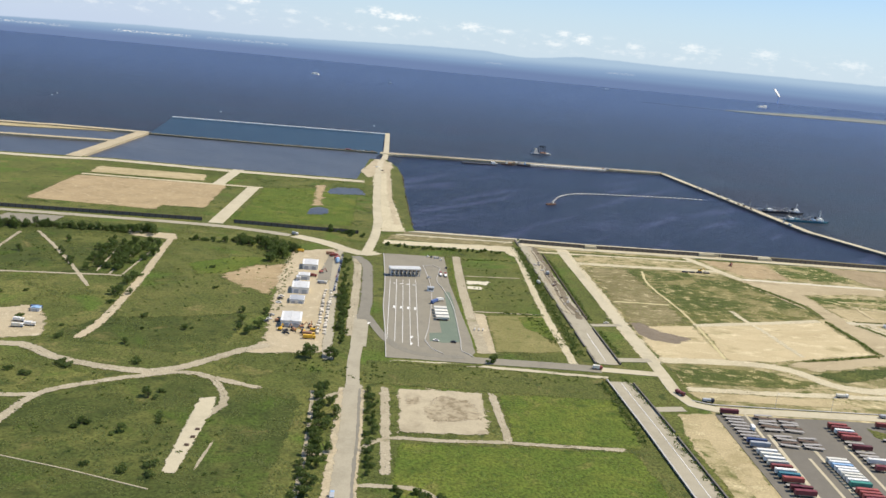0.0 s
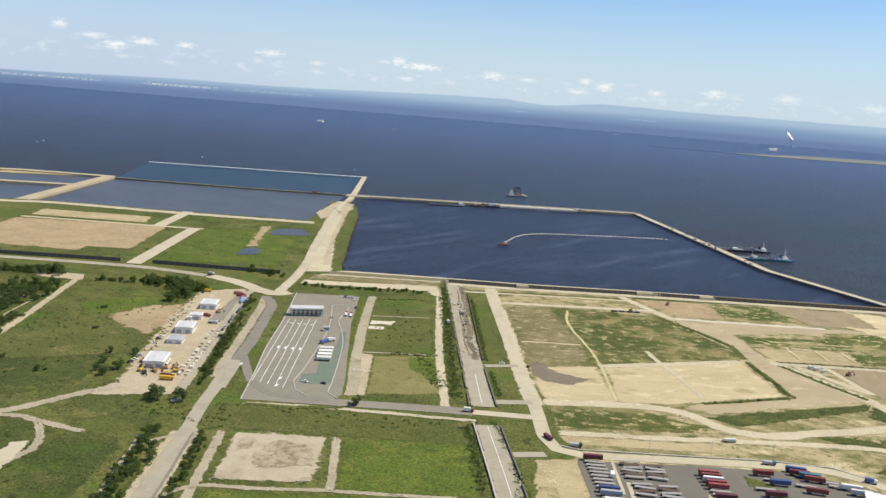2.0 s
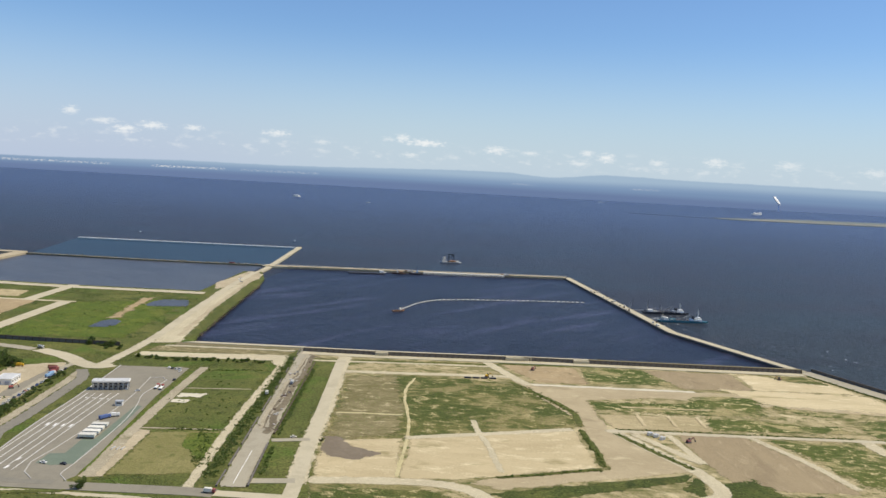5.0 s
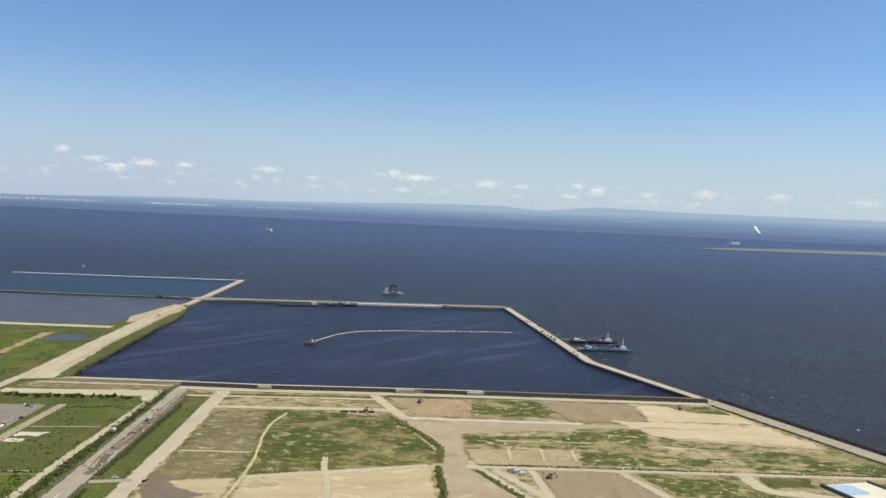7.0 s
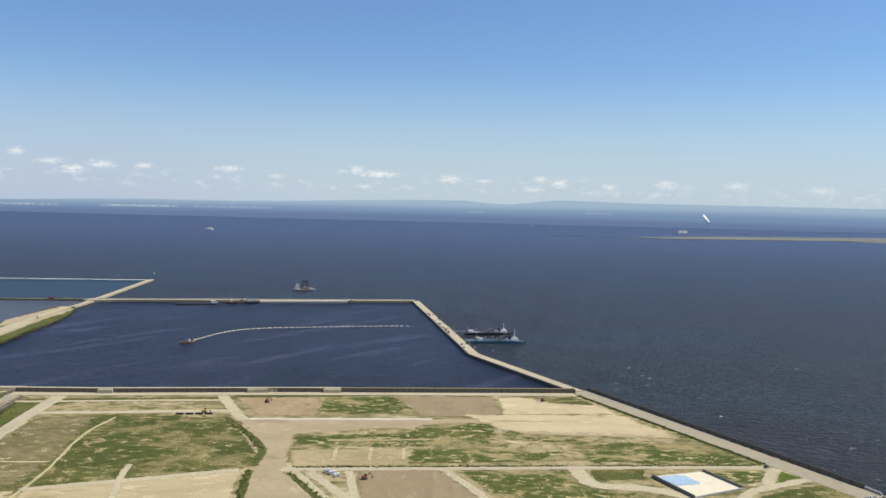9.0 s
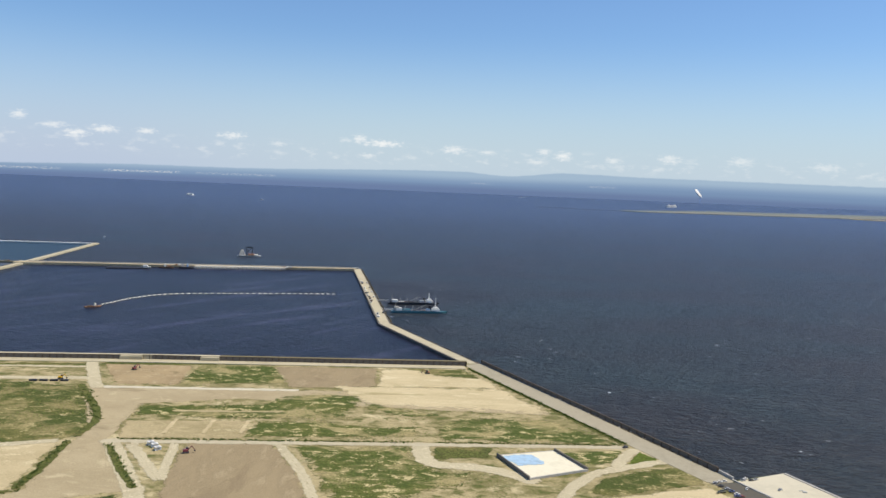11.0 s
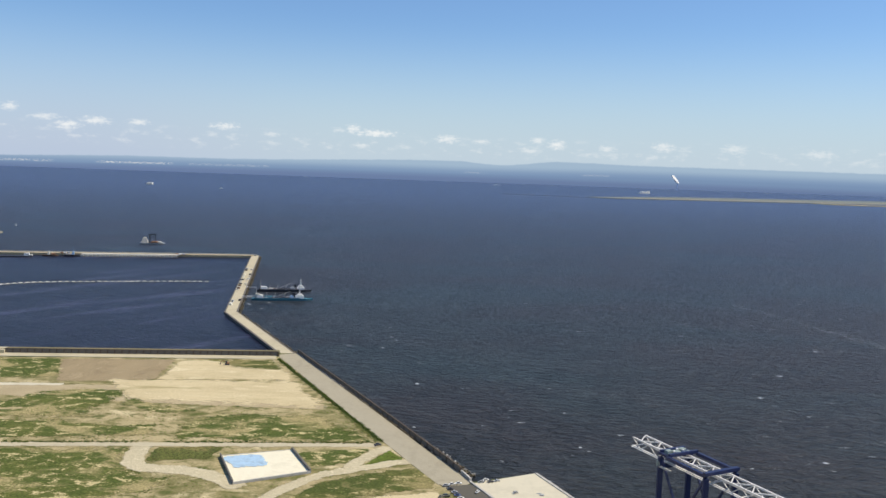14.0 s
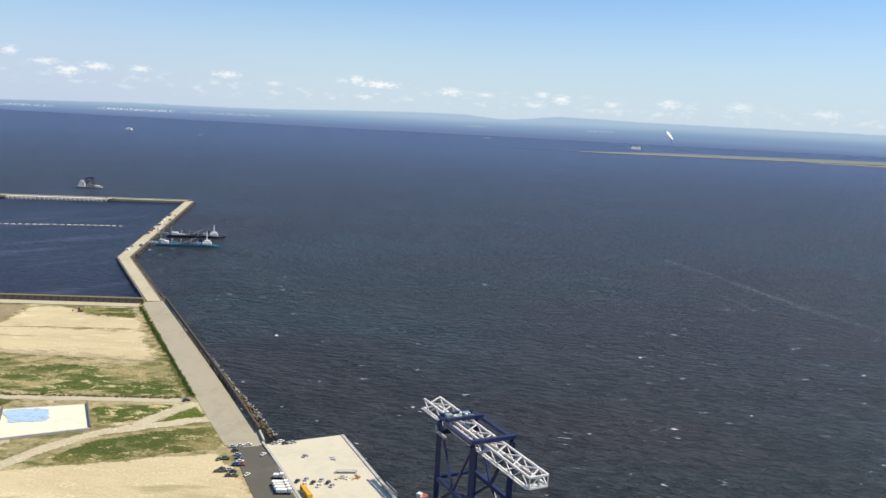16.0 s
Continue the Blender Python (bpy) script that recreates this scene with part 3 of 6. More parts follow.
slab("field_green_mid", GREENSCRUB, .105, [(302, 496), (340, 500), (366, 503.5), (378, 509), (377, 520), (352, 517), (330, 523), (302, 519)], 2.4, label="low green scrub")
slab("field_green_edge", GREENSCRUB, .106, [(349, 560), (366, 549), (390, 541), (374, 537), (352, 546)], 2.0, label="low green scrub")
slab("field_green_coast", GREENSCRUB, .1, [(388, 530), (402, 538), (420, 540), (441, 543), (470, 507), (388, 502)], 3.0, label="low green scrub by the coast road")
slab("field_tan", SANDY, .105, [(244, 512), (299, 519), (302, 494), (250, 488)], .6, label="tan sand plots between low banks")
for x0, x1 in ((250, 266), (268, 283), (285, 299)):
    slab("bank", SAND, .35, [(x1, 494 + (x1 - 250) * .12), (x1 + 1.4, 494 + (x1 - 250) * .12), (x1 + .6, 516 + (x1 - 250) * .06), (x1 - .8, 516 + (x1 - 250) * .06)], .2, label="low tan earth bank")
slab("field_ploughed", BROWN, .09, [(281, 485), (317, 488), (334, 452), (345, 415), (292, 412), (284, 448)], .6, label="bare brown earth plot")
slab("field_grass_south", GREENSCRUB, .09, [(326, 486), (375, 492), (378, 482), (384, 470), (392, 462), (404, 464), (398, 450), (384, 440), (372, 425), (350, 420), (341, 452)], 3.5, label="rough grass and sand")
slab("field_grass_tank", OLIVE, .1, [(386, 494), (412, 495), (409, 482), (387, 478)], .8, label="rough grass beside the tank")
slab("field_grass_gap", GREENSCRUB, .1, [(441, 492), (470, 500), (464, 482), (450, 478)], .8, label="grass beside the tank")
slab("field_verge", MEADOW, .11, [(477, 499), (484, 487), (467, 479)], .4, label="triangle of green grass at the road fork")
slab("field_scrub_south", SCRUB, .1, [(446, 447), (455, 463), (474, 474), (493, 482), (496, 462), (455, 444)], .8, label="scrub on sand")
slab("field_sand_south", PALESAND, .08, [(400, 425), (437, 437), (496, 458), (514, 428), (560, 320), (480, 300)], .8, label="wide pale sand ground")
slab("field_green_road", ROUGH, .085, [(184, 386), (277, 427), (270, 416), (198, 378)], .6, label="strip of rough grass")
slab("field_grass_road", SCRUB, .085, [(113, 384), (134, 386), (153, 389), (165, 381), (181, 374), (173, 365), (116, 357)], .8, label="rough grass beside the dirt road")
slab("field_brown_road", SANDY, .085, [(114, 348), (182, 354), (194, 347), (118, 340)], .6, label="worn sandy verge")
for k, pts in enumerate(([(285, 418), (302, 425), (310, 407), (328, 411), (321, 394), (290, 383), (282, 397)], [(257, 376), (276, 392), (284, 381), (266, 362)], [(275, 422), (278, 418), (273, 399), (268, 406)],
                         [(230, 374), (250, 378), (262, 368), (240, 364)], [(250, 350), (268, 345), (258, 330), (240, 340)])):
    slab("field_bush", ROUGH, .09, pts, 1.8, label="rough grass between dirt tracks")
slab("field_pale_corner", SANDY, .1, [(298, 385), (320, 387), (330, 372), (307, 362), (295, 374)], .3, label="pale levelled pad")

# tracks and roads of the east side
ribbon("track", TRACKPALE, .11, 1.6, [(139, 566), (138, 556), (135.8, 531), (141, 492), (145, 457), (146, 396)], .5, label="worn pale track across the scrub")
slab("field_scrub_dry", DRYSCRUB, .056, [(98, 560), (128, 568), (134, 534), (139, 492), (142, 450), (107, 437)], 3.0, label="dry brown scrub with bare patches")
ribbon("track_cross", TRACKPALE, .113, 2.0, [(104, 481.5), (120, 483.6), (141, 485.3)], .3, label="narrow pale track")
ribbon("track_cross_field", DIRT, .114, 5.0, [(143, 448), (180, 462), (228, 481)], .2, label="pale track along the sand plot")
ribbon("track_sand", DIRT, .112, 3.2, [(176, 486), (180, 462), (185, 441), (190, 410)], .3, label="pale wheel track on sand")
ribbon("track_north", DIRT, .115, 6.5, [(92, 569), (128, 574), (160, 579), (200, 585)], .4, label="pale dirt lane")
ribbon("track_quay", DIRT, .12, 4.0, [(66, 593), (92, 596), (130, 602), (186, 609)], .3, label="pale lane below the quay wall")
ribbon("dirt_road", DIRT, .12, 7.5, [(110, 386), (151, 392), (175, 389), (190, 373), (208, 370), (230, 378), (272, 394), (283, 406), (281, 420), (277, 431), (251, 478), (246, 486)], .3, label="wide winding dirt haul road")
ribbon("dirt_road_south", DIRT, .116, 5.0, [(114, 351), (160, 356), (190, 360), (249, 366), (275, 357)], .3, label="dirt road beside the container yard")
ribbon("dirt_road_east", DIRT, .117, 4.5, [(276, 397), (288, 380), (300, 384), (321, 394), (360, 412)], .2, label="dirt road between grass plots")
ribbon("track_white", WHITESLAB, .118, 4.2, [(206, 567), (259, 572), (285, 574.5), (313, 577)], .5, label="pale bank of spoil")
ribbon("track_diagonal", DIRT, .121, 7.0, [(181, 626), (189, 606), (199, 584), (209, 564)], .4, label="pale ramp to the quay")
ribbon("road_middle", CONCRETE, .13, 4.6, [(244, 483), (312, 489), (376, 495), (474, 504)], .25, label="straight pale service road")
ribbon("track_fork_south", DIRT, .125, 8.0, [(380, 499), (381, 485), (386, 472), (410, 468), (428, 455)], .4, label="dirt fork to the tank")
ribbon("road_tank", DIRT, .128, 5.6, [(434, 436), (441, 452), (452, 467), (470, 479), (498, 492)], .4, label="pale service road by the tank")
ribbon("road_tank_link", DIRT, .129, 5.8, [(462, 476), (470, 492), (477, 503)], .3, label="pale link road")
ribbon("track_brown", DIRT, .122, 4.5, [(319, 488), (336, 452), (346, 420)], .2, label="dirt track along the brown plot")
ribbon("track_works", DIRT, .123, 5.0, [(257, 482), (268, 465), (284, 440)], .2, label="dirt track to the works huts")
ribbon("track_works_link", DIRT, .124, 4.0, [(276, 484), (279, 466), (284, 440)], .1, label="short dirt track")
ribbon("coast_road", LIGHTASPH, .14, 12.4, [(407.6, 656.2), (478.9, 512.2), (502.2, 466.6)], 0, label="broad concrete coast road")
slab("coast_road_verge", OLIVE, .1, [(400, 650), (405, 645), (474.5, 511), (471, 507)], .5, label="thin green verge of the coast road")
slab("coast_road_end", LIGHTASPH, .139, [(496.4, 466), (503, 478), (509, 467.4), (504, 460.5), (499, 461)], 0, label="worn concrete end of the coast road")
slab("yard_dark", BLACKTOP, .16, [(499, 462.5), (508.6, 465), (527.6, 429), (560, 355), (545, 350), (514, 428)], 0, label="dark asphalt parking strip")
slab("apron", WHITESLAB, .2, [(509, 466), (533.4, 478.2), (553.9, 433.3), (598.9, 332.3), (574, 322), (526, 429)], 0, label="pale concrete quay apron")
ribbon("apron_joint", STONE, .5, .8, [(508, 468), (527, 429), (571, 330)], 0, label="raised kerb along the apron")
ribbon("apron_kerb", STONE, .5, 1.0, [(533.3, 477.6), (553.4, 433.3), (598.2, 333)], 0, -2, label="raised quay kerb")

# the road between walls, and the concrete road beside it
slab("verge_walled_road", OLIVE, .03, [(52, 605), (62, 605), (81, 430), (92, 300), (100, 240), (82, 240), (76, 330), (68, 380), (60, 480)], .4, label="dark rough grass beside the walled road")
ribbon("walled_road", LIGHTASPH, .3, 10.5, [(60, 625), (66, 560), (77, 440), (83.5, 372)], .2, label="worn grey road between low walls")
ribbon("walled_road_south", LIGHTASPH, .3, 10.5, [(85.5, 352), (92, 303), (99, 245), (104, 190)], .2, label="grey road between low walls")
ribbon("worn_lane", MUDRUT, .32, 3.6, [(68, 604), (70.5, 560), (74.5, 490), (79.5, 438)], 1.4, label="dark mud on the worn road")
ribbon("worn_lane", MUDRUT, .3205, 1.8, [(64.5, 596), (68, 540), (72, 480), (74.5, 446)], 1.2, label="dark mud rut on the worn road")
ribbon("worn_lane", MUDRUT, .3207, 2.6, [(70, 452), (76, 447), (84, 445)], 1.2, label="dark mud on the worn road")
ribbon("worn_lane", MUDRUT, .3208, 2.2, [(60, 614), (66, 606), (74, 600)], 1.0, label="dark mud on the worn road")
ribbon("worn_lane_side", TRACK, .321, 2.2, [(63, 605), (69, 500), (74, 445)], .9, label="dark mud on the worn road")
ribbon("concrete_road", CONCRETE, .13, 6.2, [(87, 600), (89, 575), (101, 440), (107, 376), (109, 345), (113, 334), (122, 331), (156, 334), (200, 338), (222, 337), (240, 325), (262, 300)], 0, label="pale concrete road round the container yard")
ribbon("concrete_road_bed", DIRT, .1255, 8.6, [(87, 612), (88.5, 594), (97.2, 500), (102.4, 424), (107, 380)], .7, label="pale dusty bed of the concrete road")
for pts in ([(74, 580), (85, 581), (96, 438), (84, 434)], [(87, 425), (97.5, 428), (102, 390), (89, 386)], [(88, 360), (103, 361), (104.5, 332), (92, 328)]):
    slab("field_strip", GRASS, .06, pts, .4, label="mown green strip between the roads")
slab("field_strip_south", GRASS, .055, [(94, 319), (104, 321), (106, 308), (100, 290), (107, 250), (101, 250)], .4, label="overgrown green strip")
slab("field_sand_strip", SANDY, .06, [(104, 323), (120, 326), (123, 254), (127, 210), (112, 210), (108, 253), (102, 292)], .4, label="pale sandy strip beside the yard fence")
slab("field_dry_strip", SPARSE, .07, [(103, 300), (110, 300), (116, 240), (108, 240)], .5, label="strip of dry grass")
for a, b, w in (((84, 431), (101, 436), 4.0), ((87, 380), (106, 384), 5.0), ((92, 324), (108, 328), 4.5), ((40, 364.5), (106, 366), 5.5)):
    ribbon("road_link", CONCRETE if w > 5 else LIGHTASPH, .135, w, [a, b], 0, label="short link road across the verge")

# container yard
slab("container_yard", DARKASPH, .11, [(120, 325), (170, 331), (205, 333), (232, 324), (250, 300), (300, 180), (135, 180), (124, 256)], 0, label="dark asphalt container yard")
slab("yard_island", OLIVE, .2, [(183, 326), (190, 322), (198, 308), (193, 306), (183, 318)], .2, label="grass island in the yard")
for a, b, w in (((137, 310), (137, 240), 1.6), ((146, 292), (147, 240), 1.2), ((151, 300), (152, 240), 1.4), ((165.5, 306), (165, 240), 1.2), ((133.5, 330), (134, 300), 1.2), ((171.5, 306), (172, 240), 1.2)):
    ribbon("parking_strip", CONCRETE, .135, w, [a, b], 0, label="pale concrete parking strip")
slab("roundabout_road", ASPHALT, .13, [(262, 322), (266, 336), (275, 345), (290, 351), (300, 346), (300, 330), (280, 318)], .2, label="asphalt turning loop")
tagged(ribbon("roundabout_line", STONE, .16, .8, [(268, 330), (276, 340), (288, 345), (296, 340)], 0), "pale kerb of the turning loop")

# middle block: plaza, plots and lanes
slab("plaza", ASPHALT, .12, [(-38, 546), (2, 551), (8, 470), (21, 372), (18, 364), (3, 357), (-19.4, 355), (-27.5, 430)], 0, label="grey asphalt lanes of a gate plaza")
slab("plaza_teal", TEAL, .15, [(-1.5, 393.5), (4.5, 395.5), (2.8, 414), (8, 415), (6, 440), (4, 468), (7.2, 468.5), (10.5, 440), (13.6, 384), (6, 381), (-1, 382)], 0, label="teal-grey paving of the plaza island")
ribbon("plaza_road", ASPHALT, .14, 4.0, [(-4, 552), (3, 500), (12, 430), (18, 378), (12, 366), (0, 366)], 0, label="service lane round the plaza")
slab("field_plaza_west", GRASS, .06, [(-48, 540), (-39, 545), (-27, 430), (-21, 356), (-26, 356), (-29, 380), (-34, 440)], .5, label="grass strip along the plaza")
slab("field_plaza_east", MEADOW, .06, [(5, 545), (9, 546), (23, 378), (19, 374), (13, 440)], .3, label="grass strip beside the plaza")
ribbon("lane_plots", TRACK, .1, 5.5, [(10, 556), (13, 500), (18, 436), (25, 372)], .1, label="pale dirt lane between plots")
slab("field_plot_pad", GRAVEL, .09, [(18, 434), (27, 432), (31, 374), (22, 371)], .4, label="bare gravel pad")
slab("field_plot_green", GRASS, .06, [(13, 551), (48, 560), (57, 446), (19, 437)], .5, label="overgrown green plot")
slab("field_plot_dry", DRY, .06, [(28, 431), (61, 439), (65, 384), (31, 375)], .5, label="mown yellow-green plot")
slab("field_plot_corner", MEADOW, .075, [(44, 432), (60, 437), (63, 398), (54, 408), (48, 414)], 1.0, label="overgrown green corner of the plot")
slab("plot_slab", WHITESLAB, .16, [(17, 497), (31, 499), (30.5, 490), (24, 491), (18, 488)], .9, label="broken pale concrete slab")
slab("plot_slab", WHITESLAB, .16, [(17, 484.5), (26, 485.5), (27, 478.5), (17, 478)], .6, label="broken pale concrete slab")
ribbon("lane_plots_east", DIRT, .1, 4.4, [(52, 592), (56.5, 510), (60, 447), (67, 368)], .4, label="pale dirt lane beside the walled road")
ribbon("lane_plots_cross", TRACK, .095, 1.6, [(18, 435), (61, 441)], .1, label="thin dirt lane between plots")
ribbon("lane_plots_north", TRACK, .095, 1.5, [(10, 506), (52, 514)], .1, label="thin dirt lane across the plot")
slab("promenade_lane", WEEDTOP, .115, [(-30, 611), (55, 619), (55, 626), (-30, 620)], .5, label="grey-brown weedy lane along the seawall")
slab("promenade_strip", CONCRETE, .118, [(-36, 605), (52, 614), (52, 618), (-34, 610)], .5, label="pale concrete lane")
slab("field_promenade", DRYSCRUB, .085, [(-40, 590), (50, 600), (53, 614), (-38, 605)], .6, label="brown dry grass strip")
slab("promenade", CONCRETE, .5, [(-27, 618.4), (56, 626.2), (56, 630.5), (-18, 624.5)], 0, -4, label="pale concrete seawall coping")
slab("field_seawall", DIRT, .09, [(-42, 574), (10, 580), (44, 584), (50, 570), (56, 572), (52, 602), (37, 600), (5, 593), (-42, 586)], .8, label="pale dirt lane below the seawall")
ribbon("cross_road", ASPHALT, .13, 8.0, [(-4, 360), (26, 362), (66, 365), (79, 365)], 0, label="grey cross road south of the plaza")
ribbon("cross_road_edge", CONCRETE, .1, 3.0, [(-18, 351), (26, 355), (60, 355), (82, 356)], .4, label="pale verge of the cross road")
slab("field_dark_strip", OLIVE, .05, [(-28, 350), (80, 354), (84, 330), (-26, 324)], .5, label="dark rough grass strip")
slab("plot_concrete", PLOT, .1, [(-12, 321), (23, 325), (25, 286), (-8, 281)], .4, label="weathered slab with dark brown stains")
slab("plot_stain", STAIN, .102, [(6, 318), (18, 316), (20, 300), (12, 294), (3, 292), (0, 303)], 2.6, label="dark brown stain on the weathered slab", step=1.2)
slab("plot_stain", STAIN, .102, [(-8, 312), (-3, 314), (-2, 308), (-7, 306)], 1.2, label="dark brown stain on the weathered slab", step=1.0)
slab("field_meadow_north", MEADOW, .06, [(30, 325), (79, 330), (82, 286), (34, 282)], .5, label="bright green overgrown plot")
slab("field_meadow_south", MEADOW, .06, [(-8, 273), (78, 282), (88, 235), (90, 170), (-6, 170)], .5, label="bright green overgrown plot")
ribbon("lane_south", TRACK, .1, 3.6, [(-17, 322), (-13, 280), (-10, 248)], .2, label="dirt lane beside the slab")
ribbon("lane_south_cross", TRACK, .105, 2.6, [(-21, 264), (-13, 275), (10, 278), (32, 281), (76, 284)], .1, label="dirt lane across the plots")
ribbon("lane_south_east", TRACK, .107, 3.2, [(27, 326), (30, 300), (32.5, 279)], .1, label="dirt lane beside the slab")
ribbon("lane_low", TRACK, .1, 2.4, [(-19, 241), (0, 242), (9, 234), (14, 222)], .1, label="dirt lane through the grass")

# the long straight road to the pier
ribbon("main_road", LIGHTASPH, .14, 7.4, [(-12, 140), (-22, 229), (-26, 277), (-30, 322)], .2, label="worn grey two-lane road")
ribbon("main_road_edge", MIDASPH, .147, 1.2, [(-8.8, 140), (-18.8, 229), (-22.8, 277), (-26.8, 318)], .3, label="darker worn edge of the main road")
ribbon("main_road_bridge", LIGHTASPH, .16, 5.6, [(-30, 320), (-33, 346), (-34.2, 370)], 0, label="narrow pale road over the ditch")
ribbon("main_road_mid", LIGHTASPH, .141, 7.4, [(-33.5, 366), (-37, 412)], 0, label="pale concrete road")
ribbon("main_road_north", MIDASPH, .145, 6.6, [(-36, 404), (-38, 440), (-42, 480), (-46, 512), (-56, 532)], .2, label="dark asphalt road")
ribbon("road_shoulder", TRACK, .1, 5.0, [(-39, 378), (-45, 447), (-50, 500), (-55, 528)], .4, label="bare beige shoulder")
ribbon("plaza_link", MIDASPH, .15, 4.2, [(-36.5, 416), (-32.5, 406), (-27, 391), (-21.6, 378.5), (-15, 369), (-8, 364), (2, 362.7), (16, 364)], 0, label="curving slip road into the plaza")
ribbon("road_shoulder_south", GRAVEL, .1, 11.0, [(-13, 150), (-22.5, 229), (-26.5, 277), (-30, 318)], .4, label="gravel shoulder of the main road")
slab("field_works_strip", OLIVE, .105, [(-63, 528), (-58.5, 528), (-53, 480), (-48.5, 440), (-43.5, 385), (-41, 352), (-43.5, 351), (-51, 417), (-57, 470)], .5, label="green strip between the works road and the main road")
ribbon("works_road", LIGHTASPH, .13, 4.6, [(-45, 345), (-54, 417), (-67, 532), (-62, 545)], .2, label="grey works road")
ribbon("junction_road", CONCRETE, .135, 11.0, [(-104, 572), (-80, 560), (-62, 545), (-50, 540), (-42, 548)], .2, label="pale road junction")
slab("causeway_bed", DIRT, .11, [(-47, 612), (-62.5, 715), (-79.5, 860), (-87, 985), (-70, 990), (-66, 914), (-49, 746), (-29, 618)], .8, label="pale dusty causeway of sand and gravel")
ribbon("causeway_road", CONCRETE, .15, 7.0, [(-50, 535), (-50.5, 620), (-63, 740), (-76, 880), (-84, 1000)], .3, label="pale concrete causeway road")
ribbon("causeway_strip", GRAVEL, .12, 4.0, [(-37, 640), (-52, 750), (-69, 930)], 1.0, label="gravel wheel strip on the causeway")
slab("causeway_head", GRAVEL, .13, [(-97, 900), (-92, 1004), (-80, 1006), (-64, 950), (-70, 900), (-84, 860)], .5, label="sandy head of the causeway")
ribbon("road_west", LIGHTASPH, .13, 8.0, [(-700, 545), (-400, 562), (-317, 568), (-238, 575), (-158, 580), (-106, 572)], .2, label="grey road along the wall")
slab("works_yard", GRAVEL, .09, [(-96, 529), (-70, 546), (-58, 466), (-48, 353), (-82, 344), (-76, 362), (-80, 386), (-92, 467)], .6, label="bare gravel works yard")
slab("works_apron", ASPHALT, .11, [(-72, 532), (-68, 535), (-59, 470), (-71, 466)], .3, label="grey hardstanding in the works yard")
slab("field_earth", TANEARTH, .07, [(-123, 456), (-118, 476), (-104, 490), (-93, 498), (-88, 508), (-86, 470), (-90, 432), (-110, 443)], 2.0, label="bare orange earth patch")
slab("field_light", MEADOW, .05, [(-148, 478), (-125, 503), (-102, 506), (-110, 490), (-121, 466), (-136, 457)], 1.0, label="bright green grass patch")
ribbon("track_west", GRAVEL, .11, 4.4, [(-178, 540), (-170, 490), (-162, 442), (-156, 395), (-153, 364), (-154, 342)], .2, label="straight gravel track")
slab("field_pad_west", GRAVEL, .1, [(-220, 545), (-178, 545), (-172, 530), (-200, 530)], .8, label="bare gravel pad")
slab("road_pad_west", ASPHALT, .12, [(-300, 560), (-262, 566), (-262, 545), (-276, 535), (-300, 535)], .4, label="worn asphalt pad")
ribbon("track_main", TRACK, .12, 5.2, [(-260, 325), (-182, 329), (-170, 330), (-150, 319), (-118, 314), (-102, 321), (-84, 345), (-72, 358)], .3, label="wide winding dirt track")
ribbon("track_low", TRACK, .118, 3.7, [(-144, 245), (-143, 281), (-134, 294), (-114, 309), (-98, 317), (-83, 313), (-64, 308)], .3, label="winding dirt track")
ribbon("track_low_west", TRACK, .117, 3.5, [(-200, 276), (-155, 281), (-140, 285)], .2, label="dirt track joining from the fields")
ribbon("track_pad", TRACK, .119, 3.4, [(-86, 314), (-78, 301), (-75, 290), (-78, 281), (-80, 262)], .3, label="dirt track to the concrete pad")
slab("pad", CONCRETE, .2, [(-85, 294), (-79, 297), (-77, 282), (-75, 237), (-80, 238)], .3, label="long pale concrete pad")
ribbon("track_pad_edge", TRACK, .06, 1.0, [(-70.5, 240), (-70, 262)], .2, label="worn bare strip of soil")
ribbon("path_fence", TRACK, .1, .5, [(-160, 245), (-133, 239), (-108, 234), (-80, 227)], 0, label="thin pale fence line path")
ribbon("path_west", TRACK, .1, 2.4, [(-300, 415), (-235, 428), (-181, 439), (-166, 440)], .2, label="dirt path between fields")
ribbon("path_diagonal", TRACK, .1, 2.2, [(-258, 520), (-225, 478), (-198, 441), (-180, 415)], .3, label="overgrown dirt path")
ribbon("path_corner", TRACK, .1, 2.2, [(-259, 472), (-267, 516)], .2, label="dirt path")
for a, b in (((-188, 442), (-199, 505)), ((-180, 440), (-186, 500)), ((-173, 440), (-177, 500))):
    ribbon("path_trees", TRACK, .1, 1.2, [a, b], .2, label="dirt path between tree rows")
slab("yard_west", GRAVEL, .09, [(-240, 360), (-204, 371), (-192, 379), (-178, 366), (-169, 342), (-184, 333), (-240, 330)], .8, label="small bare works yard")
ribbon("lane_roadside", TRACK, .1, 1.8, [(-45, 312), (-42, 290), (-39, 265), (-36, 228), (-32, 180)], .1, label="dirt lane behind the roadside trees")
ribbon("lane_roadside_link", TRACK, .1, 2.4, [(-44, 300), (-34, 312)], .1, label="dirt link to the road")
ribbon("lane_roadside_link_low", TRACK, .1, 3.0, [(-39, 258), (-27, 262)], .1, label="dirt link to the road")
slab("field_olive_west", OLIVE, .03, [(-170, 328), (-150, 317), (-118, 312), (-104, 319), (-92, 335), (-128, 338), (-160, 340)], .8, label="dark rough grass")
slab("field_olive_dark", OLIVE, .03, [(-160, 420), (-95, 470), (-84, 400), (-150, 372)], 1.0, label="long dark-green rough grass")

# plots beyond the west road
slab("field_bare_north", TANEARTH, .07, [(-325, 724), (-198, 742), (-186, 636), (-218, 632), (-217, 616), (-314, 614)], .8, label="large bare sandy plot")
